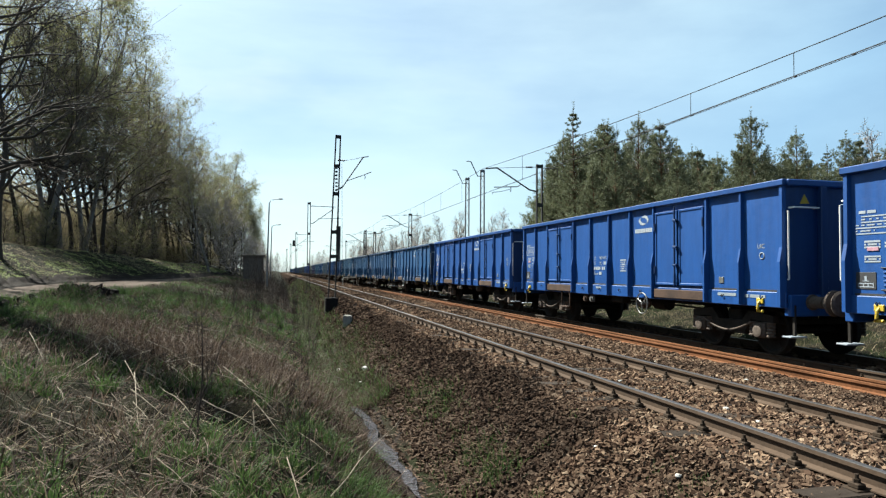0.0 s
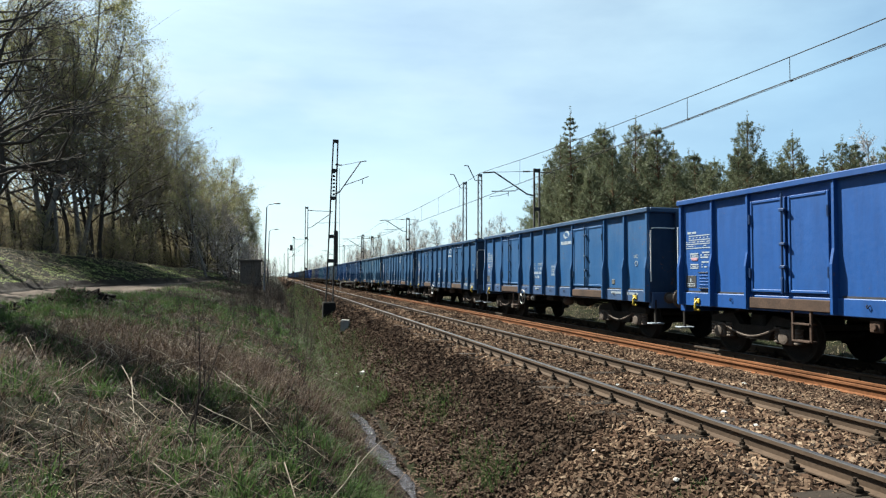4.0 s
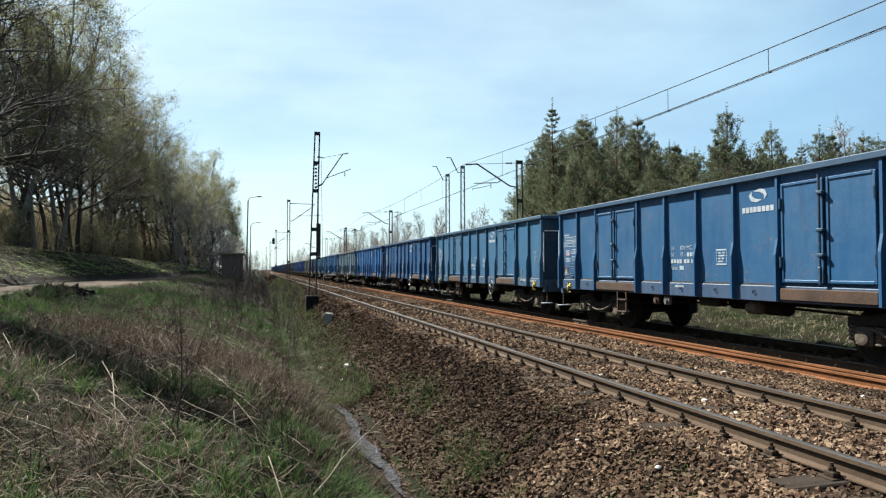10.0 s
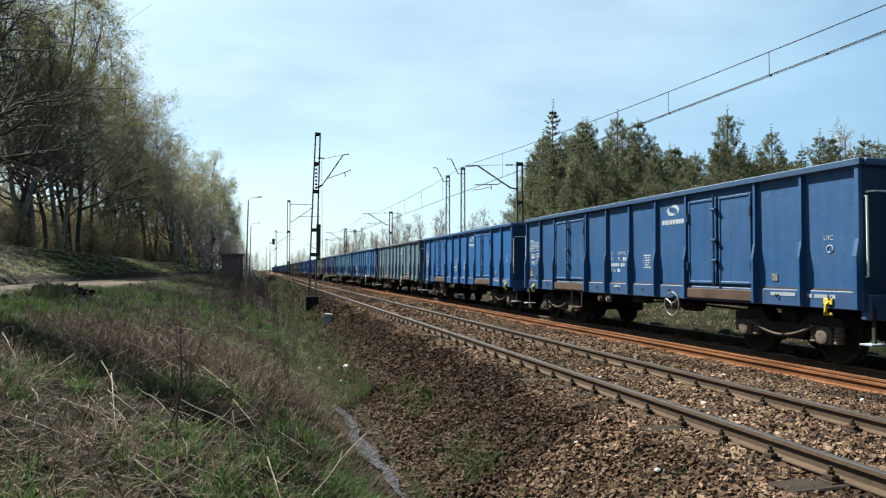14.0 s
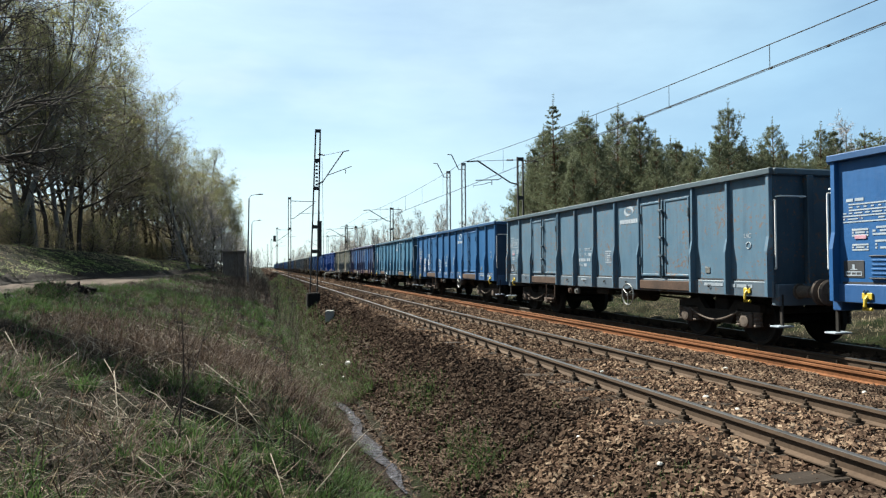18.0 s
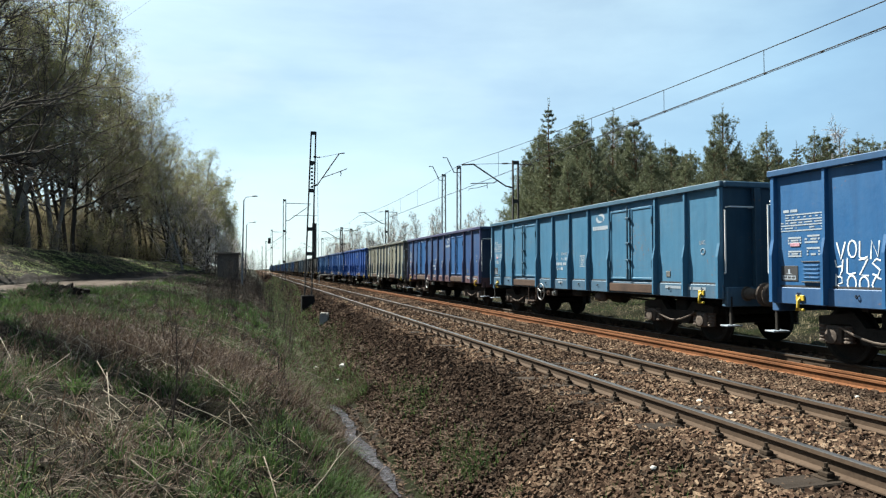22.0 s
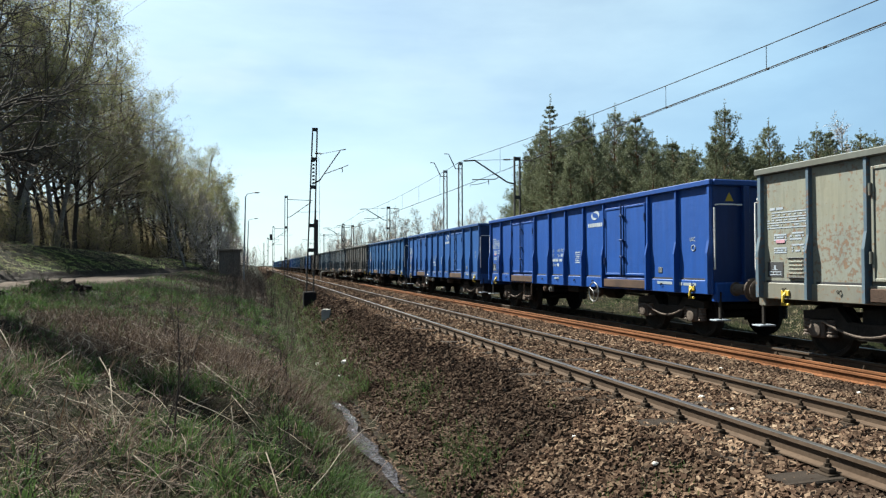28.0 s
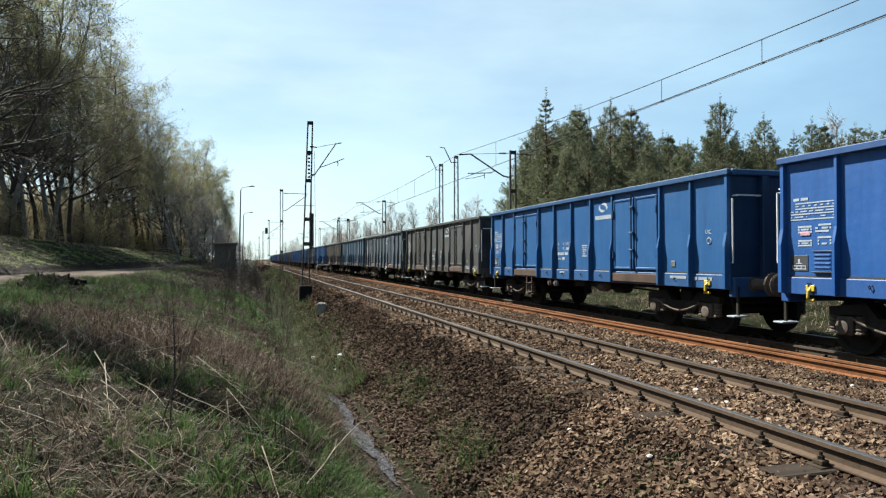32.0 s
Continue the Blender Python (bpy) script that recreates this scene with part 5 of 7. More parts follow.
# slender masts farther along the near track
def slender_mast(x, y, z1, arm):
    m = twin_mast("line_mast", "slender dark twin-leg mast with a straight bracket", x, y, -0.9, z1, 0.12, 0.12, M_MAST, 0.0, False, (0.03, 0.33, 0.66, 0.985), 0.035)
    h = z1 + 0.9
    if arm:
        bar("stay_rod", [(0.12, 0, h - 0.38), (2.55, 0, h - 0.42)], 0.03, M_MAST, m, 6)
        insulator(m, (0.2, 0, h - 0.38), (0.62, 0, h - 0.39))
        bar("strut", [(0.12, 0, h - 2.1), (0.38, 0, h - 2.08), (2.4, 0, h - 0.58)], 0.035, M_MAST, m, 6)
        bar("registration_arm", [(0.85, 0, h - 1.6), (3.1, 0, h - 1.52)], 0.02, M_MAST, m, 6)
    footing(m, 0.3, 0.35)
    return m


slender_mast(2.84, 66.0, 8.2, True)
m = slender_mast(2.9, 116.0, 8.1, True)
bm = bmesh.new()
soft_box(bm, -0.62, -0.2, -0.2, 0.2, 6.6, 7.6, 0.02)
part("signal_box", bm, M_MAST, m, "dark box on a bracket")
slender_mast(2.6, 152.0, 7.6, True)
slender_mast(2.2, 190.0, 7.6, False)
for x, y, z in ((11.7, 92.0, 7.2), (12.0, 85.0, 6.6), (12.2, 124.0, 7.2)):
    m = twin_mast("line_mast", "slender dark twin-leg mast beyond the train", x, y, -0.6, z, 0.13, 0.13, M_MAST, 0.0, False, (0.05, 0.5, 0.98), 0.04)
    bar("side_arm", [(-0.9, 0, z + 0.3), (0.9, 0, z + 0.4)], 0.025, M_MAST, m, 6)
    bar("side_arm_drop", [(0.9, 0, z + 0.4), (0.9, 0, z)], 0.02, M_MAST, m, 6)
    footing(m, 0.3, 0.3)

# overhead wires of the far track: catenary, contact wires and droppers
MASTS_Y = [-28.0, 31.8, 66.0, 100.0, 146.0, 200.0, 260.0]


def messenger_z(y):
    for a, b in zip(MASTS_Y, MASTS_Y[1:]):
        if a <= y <= b:
            u = (y - a) / (b - a)
            return 6.68 - 4 * (0.9 * min(1.0, ((b - a) / 60) ** 2)) * u * (1 - u)
    return 6.68


line = empty("overhead_line", "dark catenary and contact wires strung over the far track", "overhead line")
ys = list(np.arange(-28, 262, 2.0)) + [262]
bar("catenary_wire", [(FAR_X, y, messenger_z(y)) for y in ys], 0.011, M_WIRE, line, 5)
for d in (-0.03, 0.03):
    bar("contact_wire", [(FAR_X + d, y, 5.38) for y in (-28, 0, 31.8, 66, 100, 146, 200, 262)], 0.007, M_WIRE, line, 5)
bar("auxiliary_wire", [(FAR_X, -10, 5.62)] + [(FAR_X, y, 5.40 + 0.12 * ((y - 9.4) / 10) ** 2 * (1 if y < 9.4 else 0.2)) for y in (0, 5, 9.4, 13, 18, 24)], 0.008, M_WIRE, line, 5)
for y in (5.0, 7.9, 11.11, 14.55, 18.3, 22.3, 26.4, 36, 41, 46, 51, 56, 61, 72, 80, 88, 94):
    bar("dropper", [(FAR_X, y, messenger_z(y)), (FAR_X, y, 5.385)], 0.007, M_WIRE, line, 5)
for y in (9.7, 11.11, 14.55):
    bm = bmesh.new()
    soft_box(bm, FAR_X + 0.02, FAR_X + 0.05, y - 0.035, y + 0.035, 5.375, 5.405, 0.006)
    part("wire_clamp", bm, M_WIRE, line)


# lamp posts and hut beyond the ditch
def lamp_post(x, y, z0, h):
    m = empty("street_lamp", "slender grey lamp post with one outreach arm", "lamp post", "lamp posts", at=pose(x, y, z0))
    bm = bmesh.new()
    tube(bm, [(0, 0, -0.4), (0, 0, 1.2), (0.12, 0, h)], [0.10, 0.085, 0.055], 10)
    part("pole", bm, M_GALV, m)
    bar("arm", [(0.12, 0, h - 0.02), (0.3, 0, h + 0.28), (0.95, 0, h + 0.4)], 0.03, M_GALV, m)
    bm = bmesh.new()
    t = bmesh.new()
    bmesh.ops.create_uvsphere(t, u_segments=12, v_segments=8, radius=1.0)
    merge(bm, t, Matrix.Translation((1.15, 0, h + 0.42)) @ Matrix.Diagonal((0.32, 0.12, 0.07, 1)))
    part("lantern", bm, M_GREY, m, "flat grey lantern")
    return m


lamp_post(-1.1, 68.0, 0.0, 8.2)
lamp_post(-1.15, 100.0, 0.1, 7.7)

hut = empty("hut", "small flat-roofed dark concrete hut beside the road", "hut", at=pose(-3.1, 88.0, 0.05))
bm = bmesh.new()
box(bm, -1.25, 1.25, -1.3, -1.15, -0.4, 3.15)
box(bm, -1.25, 1.25, 1.15, 1.3, -0.4, 3.15)
box(bm, -1.25, -1.1, -1.15, 1.15, -0.4, 3.15)
box(bm, 1.1, 1.25, -1.15, 1.15, -0.4, 3.15)
part("wall", bm, M_HUT, hut)
bm = bmesh.new()
soft_box(bm, -1.5, 1.5, -1.55, 1.55, 3.15, 3.4, 0.03)
part("roof", bm, M_HUT, hut, "projecting flat slab roof")

# track-side marker stone and a bent pipe between the tracks
bm = bmesh.new()
t = bmesh.new()
box(t, -0.17, 0.17, -0.12, 0.12, -0.4, 0.27)
bmesh.ops.bevel(t, geom=t.edges[:], offset=0.03, segments=2, affect="EDGES")
merge(bm, t)
post = part("marker_stone", bm, M_CONC)
post.matrix_basis = pose(2.72, 26.8, -0.62, 4, 2, -16)
tagged(post, "squat pale concrete marker stone on the embankment", "marker stone")

bm = bmesh.new()
tube(bm, [(-1.05, 0, -0.3), (-1.05, 0, 0.85), (-0.9, 0, 1.0), (0.9, 0, 1.0), (1.05, 0, 0.85), (1.05, 0, 0.3)], 0.07, 10)
pipe = part("pipe_hoop", bm, M_CONC)
pipe.matrix_basis = pose(7.95, 76.0, -0.28, 0, 0, 35)
tagged(pipe, "pale pipe hoop standing between the tracks", "pipe hoop")


# ---------------------------------------------------------------- trees
class Sticks:
    """Gathers tapered sticks and leaves, and makes meshes of them."""

    def __init__(self):
        self.v, self.f = [], []

    def stick(self, pts, radii, sides):
        base = len(self.v)
        n = len(pts)
        side = None
        for k in range(n):
            d = pts[min(k + 1, n - 1)] - pts[max(k - 1, 0)]
            d.normalize()
            if side is None:
                side = d.orthogonal().normalized()
            side = (side - d * side.dot(d)).normalized()
            up = d.cross(side)
            for j in range(sides):
                q = 2 * math.pi * j / sides
                self.v.append(pts[k] + (side * math.cos(q) + up * math.sin(q)) * radii[k])
        for k in range(n - 1):
            for j in range(sides):
                a, b = base + k * sides + j, base + k * sides + (j + 1) % sides
                self.f.append((a, b, b + sides, a + sides))

    def leaf(self, p, d, up, l, w):
        s = d.cross(up)
        if s.length < 1e-4:
            s = d.orthogonal()
        s.normalize()
        b = len(self.v)
        self.v += [p, p + d * l * 0.5 + s * w, p + d * l, p + d * l * 0.5 - s * w]
        self.f.append((b, b + 1, b + 2, b + 3))

    def mesh(self, name, material, smooth=True):
        me = mesh_np(name, np.array([tuple(p) for p in self.v]), np.array(self.f), smooth)
        me.materials.append(material)
        return me


def rand_dir(rng, d, spread):
    """d turned by about spread radians in a random way."""
    o = d.orthogonal().normalized()
    o = Matrix.Rotation(rng.uniform(0, 2 * math.pi), 3, d) @ o
    return (d * math.cos(spread) + o * math.sin(spread)).normalized()


def grow_branch(rng, wood, twig, leaves, p, d, length, r, level, spec):
    """One limb, with its side limbs; spec holds how it bends, forks and droops."""
    n = (5, 4, 3, 1)[min(level, 3)]
    pts, radii = [p.copy()], [r]
    q = p.copy()
    for k in range(n):
        bend = spec["bend"][min(level, 3)]
        d = (d + Vector((rng.gauss(0, bend), rng.gauss(0, bend), rng.gauss(0, bend) + spec["lift"][min(level, 3)]))).normalized()
        q = q + d * (length / n)
        pts.append(q.copy())
        radii.append(r * (1 - 0.82 * (k + 1) / n))
    (wood if level < 2 else twig).stick(pts, radii, (7, 5, 3, 3)[min(level, 3)])
    if level >= spec["depth"]:
        # leaves break in clumps, with bare twigs between
        thick = noise.noise(q * 0.42 + Vector((spec["seed"] * 7.3, 0, 0))) + 0.35 * noise.noise(q * 1.3)
        for j in range(max(0, int(spec["leaves"] * (0.75 + 1.9 * thick) + rng.random()))):
            u = rng.uniform(0.25, 1.0) * n
            k = min(int(u), n - 1)
            c = pts[k].lerp(pts[k + 1], u - k)
            c = c + Vector((rng.gauss(0, 0.12), rng.gauss(0, 0.12), rng.gauss(0, 0.12)))
            leaves.leaf(c, Vector((rng.gauss(0, 1), rng.gauss(0, 1), rng.gauss(-0.3, 1))).normalized(), Vector((rng.gauss(0, 1), rng.gauss(0, 1), rng.gauss(0, 1))), rng.uniform(*spec["leaf"]), rng.uniform(0.018, 0.034))
        return
    m = spec["forks"][min(level, 3)]
    for j in range(m):
        u = (0.25 + 0.75 * (j + rng.random()) / m) * n
        k = min(int(u), n - 1)
        c = pts[k].lerp(pts[k + 1], u - k)
        dd = rand_dir(rng, (pts[k + 1] - pts[k]).normalized(), rng.uniform(*spec["angle"]))
        grow_branch(rng, wood, twig, leaves, c, dd, length * rng.uniform(0.36, 0.62), max(radii[k] * 0.55, (0.03, 0.018, spec["fine"], spec["fine"])[min(level, 3)]), level + 1, spec)


def leaf_tree(seed, height, bark, leaf, label, spec):
    spec = dict(dict(seed=seed, twigs=M_TWIG, leaf=(0.06, 0.115), fine=0.0072), **spec)
    rng = random.Random(seed)
    wood, twig, leaves = Sticks(), Sticks(), Sticks()
    d = Vector((rng.gauss(0, 0.04), rng.gauss(0, 0.04), 1)).normalized()
    pts, radii = [Vector((0, 0, -0.4))], [height * 0.0095 + 0.02]
    n = 10
    for k in range(n):
        d = (d + Vector((rng.gauss(0, spec["wind"]), rng.gauss(0, spec["wind"]), 0.12))).normalized()
        pts.append(pts[-1] + d * (height * 0.92 / n))
        radii.append((height * 0.0085) * (1 - 0.9 * (k + 1) / n) + 0.012)
    wood.stick(pts, radii, 9)
    m = spec["limbs"]
    for j in range(m):
        u = (spec["low"] + (1 - spec["low"]) * (j + rng.random()) / m) * n
        k = min(int(u), n - 1)
        c = pts[k].lerp(pts[k + 1], u - k)
        f = u / n
        a = rng.uniform(0, 2 * math.pi)
        rise = spec["rise"] + 0.6 * f
        dd = Vector((math.cos(a), math.sin(a), rise)).normalized()
        length = height * spec["reach"] * (1.12 - 0.75 * f) * rng.uniform(0.7, 1.2)
        grow_branch(rng, wood, twig, leaves, c, dd, length, max(radii[k] * spec["thick"], 0.02), 1, spec)
    t = empty("tree", label, "tree", "trees of the wood")
    from_mesh("trunk", wood.mesh("trunk", bark), bark, t)
    tagged(from_mesh("branchwork", twig.mesh("branchwork", spec["twigs"]), spec["twigs"], t), kind="stuff")
    if leaves.v:
        tagged(from_mesh("foliage", leaves.mesh("foliage", leaf, False), leaf, t, "thin haze of young leaves"), kind="stuff")
    return t


OAK = dict(wind=0.13, thick=0.66, bend=(0.1, 0.26, 0.3, 0.22), lift=(0, 0.05, 0.04, 0.02), depth=3, forks=(0, 7, 6, 4), angle=(0.5, 1.15), limbs=22, low=0.2, rise=0.25, reach=0.38, leaves=3.6)
BIRCH = dict(wind=0.06, thick=0.42, bend=(0.1, 0.1, 0.14, 0.12), lift=(0, 0.03, -0.16, -0.5), depth=3, forks=(0, 8, 7, 5), angle=(0.4, 0.9), limbs=26, low=0.27, rise=0.6, reach=0.27, leaves=12.5, fine=0.006)
THIN = dict(wind=0.09, thick=0.45, bend=(0.1, 0.16, 0.2, 0.15), lift=(0, 0.08, 0.03, 0.0), depth=3, forks=(0, 6, 5, 3), angle=(0.4, 0.9), limbs=20, low=0.2, rise=0.6, reach=0.25, leaves=1)
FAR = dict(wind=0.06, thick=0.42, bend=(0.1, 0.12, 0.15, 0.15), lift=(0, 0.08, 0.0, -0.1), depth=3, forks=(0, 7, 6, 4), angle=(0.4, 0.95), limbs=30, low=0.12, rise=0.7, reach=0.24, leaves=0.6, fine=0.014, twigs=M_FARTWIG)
BUSH = dict(wind=0.1, thick=0.5, bend=(0.1, 0.16, 0.2, 0.2), lift=(0, 0.05, 0.03, 0.0), depth=2, forks=(0, 8, 6, 3), angle=(0.4, 1.0), limbs=30, low=0.02, rise=0.5, reach=0.5, leaves=7)

WOOD_KINDS = [
    leaf_tree(1, 17.0, M_BARK, M_BUD, "bare dark-branched oak in bud at the wood's edge", OAK),
    leaf_tree(2, 18.0, M_BIRCH, M_LEAF, "birch with hanging twigs in young olive leaf", BIRCH),
    leaf_tree(3, 15.5, M_BARK, M_BUD, "slim bare tree of the wood", THIN),
    leaf_tree(4, 16.0, M_BARK, M_LEAF, "oak with spreading limbs and first leaves", dict(OAK, leaves=12)),
    leaf_tree(5, 16.5, M_BIRCH, M_LEAF, "pale-stemmed birch in young leaf", BIRCH),
    leaf_tree(12, 17.0, M_BARK, M_BUD, "tall bare oak with dark spreading limbs", dict(OAK, leaves=0.15, twigs=M_DARKTWIG, limbs=26, reach=0.42)),
]
UNDER = [
    leaf_tree(6, 4.2, M_BARK, M_LEAF, "leafing shrub under the trees", BUSH),
    leaf_tree(7, 3.4, M_BARK, M_BUD, "twiggy brown shrub under the trees", BUSH),
    # paler twigs make up in colour for the light this dense bush loses
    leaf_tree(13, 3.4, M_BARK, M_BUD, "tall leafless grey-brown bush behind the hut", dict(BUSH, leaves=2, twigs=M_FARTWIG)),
    leaf_tree(10, 3.0, M_STEM, M_BUD, "low dark twiggy bush beside the ditch", dict(BUSH, leaves=0, twigs=M_DARKTWIG, limbs=16)),
]
for u in UNDER:
    tagged(u, category="shrub", group="shrubs of the wood")


def scaled(x, y, z, turn, s, sz=None):
    return pose(x, y, z, 0, 0, turn) @ Matrix.Diagonal((s, s, sz or s, 1))


def place(kinds, used, k, x, y, turn, s, sz=None, sink=0.1):
    z = float(ground_z(x, y)) - sink
    src = kinds[k]
    if k not in used:
        used.add(k)
        src.matrix_basis = scaled(x, y, z, turn, s, sz)
        return src
    return copy_thing_clean(src, scaled(x, y, z, turn, s, sz))


def copy_thing_clean(src, m):
    """A copy at m, whatever the scale of the first one."""
    c = copy_thing(src, Matrix())
    c.matrix_basis = m
    return c


rng = random.Random(11)
used = set()


# trees beside the road that shade the bank, then the wood's edge
for k, x, y, s, sz in ((5, -16.4, 42.0, 1.2, 1.5), (5, -14.4, 36.0, 1.05, 1.45), (5, -18.0, 50.0, 1.3, 1.5)):
    place(WOOD_KINDS, used, k, x, y, rng.uniform(0, 360), s, sz)
# trees of the wood, rank after rank: kind, place and size, fitted to the camera's view
WOOD_EDGE = ((3, -24.8, 72.6, 1.63), (0, -23.1, 74.8, 1.67), (4, -21.9, 75.9, 1.63), (1, -20.5, 79.2, 1.65), (3, -21.6, 78.1, 1.62), (0, -19.1, 81.4, 1.67), (4, -21.5, 96.5, 2.01), (1, -20.7, 99.1, 1.74), (2, -19.7, 81.4, 1.63), (0, -19.7, 104.1, 1.68), (3, -20.3, 101.6, 1.66), (3, -18.4, 108.0, 1.46), (0, -17.3, 113.0, 1.31), (1, -18.9, 106.7, 1.45), (0, -16.4, 119.4, 1.23), (2, -12.3, 102.0, 0.99), (0, -12.3, 114.0, 0.96), (2, -12.4, 130.0, 1.25), (1, -12.5, 154.0, 1.43), (4, -12.3, 175.0, 1.52), (1, -10.4, 175.0, 1.22), (3, -12.4, 142.0, 1.16), (4, -8.7, 175.0, 1.10), (1, -6.5, 175.0, 0.80))
WOOD_MIDDLE = ((3, -20.2, 80.3, 1.59), (0, -20.8, 97.8, 1.68), (0, -18.5, 109.2, 1.42), (3, -22.7, 77.0, 1.59), (4, -5.9, 175.0, 0.60), (2, -5.1, 175.0, 0.79), (2, -21.7, 95.2, 1.87), (3, -16.6, 115.6, 1.26), (2, -16.0, 123.2, 1.22), (0, -12.3, 108.0, 0.85), (3, -12.3, 123.0, 1.02), (0, -27.1, 101.6, 1.89), (4, -12.5, 167.0, 1.42), (1, -11.8, 175.0, 1.13), (3, -19.2, 105.4, 1.68), (1, -18.3, 109.2, 1.37), (0, -17.3, 113.0, 1.74), (3, -16.4, 116.8, 1.73), (1, -15.7, 124.5, 1.31), (0, -12.4, 106.0, 1.16), (3, -12.3, 121.0, 1.30), (0, -12.5, 141.0, 1.36))
WOOD_FAR = ((3, -12.5, 167.0, 1.75), (1, -11.0, 175.0, 1.52), (4, -12.0, 175.0, 1.48), (1, -8.6, 175.0, 1.25), (4, -6.1, 175.0, 0.88), (1, -4.8, 175.0, 0.58), (3, -12.3, 108.0, 1.01), (3, -12.5, 149.0, 1.21), (1, -22.6, 74.8, 1.77), (1, -20.7, 79.2, 1.73), (4, -23.3, 73.7, 2.01))
for rank in (WOOD_EDGE, WOOD_MIDDLE, WOOD_FAR):
    for k, x, y, s in rank:
        place(WOOD_KINDS, used, k, x, y, rng.uniform(0, 360), s)
# a birch that leans out over the bank's end
copy_thing_clean(WOOD_KINDS[1], pose(-8.2, 85.0, 1.4, 0, 10, 200) @ Matrix.Diagonal((0.86, 0.86, 0.9, 1)))
# deeper in
for j in range(8):
    y = rng.uniform(60, 190)
    x = float(foot_x(y)) - rng.uniform(9, 40)
    place(WOOD_KINDS, used, rng.choice((0, 0, 1, 2, 2, 3, 4)), x, y, rng.uniform(0, 360), rng.uniform(0.7, 0.95))
used_u = set()
for j in range(130):
    y = rng.uniform(40, 165)
    x = float(foot_x(y)) - float(lerp(y, [60, 90], [12.0, 9.5])) - 8 * rng.random() ** 1.2
    place(UNDER, used_u, rng.choice((0, 1, 1)), x, y, rng.uniform(0, 360), rng.uniform(0.7, 1.5))
# brown scrub that closes the wood towards the hut
for j in range(14):
    y = rng.uniform(100, 150)
    x = float(foot_x(y)) - rng.uniform(0.8, 8.0)
    place(UNDER, used_u, rng.choice((0, 1, 1)), x, y, rng.uniform(0, 360), rng.uniform(0.6, 1.15))
# tall brown bushes that round off the wood behind the hut
for x, y, tall in ((-9.2, 98.0, 10.4), (-8.6, 104.0, 11.2), (-6.8, 106.0, 10.6), (-6.4, 99.0, 9.6), (-5.2, 98.0, 8.6), (-4.0, 100.0, 6.6), (-3.4, 108.0, 6.4), (-2.8, 104.0, 5.0)):
    place(UNDER, used_u, 2, x, y, rng.uniform(0, 360), tall / 3.4 * 0.8, tall / 3.4)
# young slim trees along the crest
for j in range(12):
    y = rng.uniform(40, 150)
    x = float(foot_x(y)) - 12.0 - 6 * rng.random()
    place(WOOD_KINDS, used, rng.choice((2, 2, 4)), x, y, rng.uniform(0, 360), rng.uniform(0.4, 0.62))

# bare pale trees far along the line
used_f = set()
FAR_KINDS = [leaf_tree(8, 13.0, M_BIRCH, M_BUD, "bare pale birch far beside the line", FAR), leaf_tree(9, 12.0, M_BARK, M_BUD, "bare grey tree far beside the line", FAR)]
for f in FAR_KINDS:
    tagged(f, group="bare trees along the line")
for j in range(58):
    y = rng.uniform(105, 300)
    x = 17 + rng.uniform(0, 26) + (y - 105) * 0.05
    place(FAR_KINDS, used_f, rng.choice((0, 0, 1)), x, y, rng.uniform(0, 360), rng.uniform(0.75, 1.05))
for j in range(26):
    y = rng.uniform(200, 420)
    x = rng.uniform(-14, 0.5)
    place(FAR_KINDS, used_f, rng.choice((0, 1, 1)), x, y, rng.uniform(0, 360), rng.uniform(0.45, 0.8))


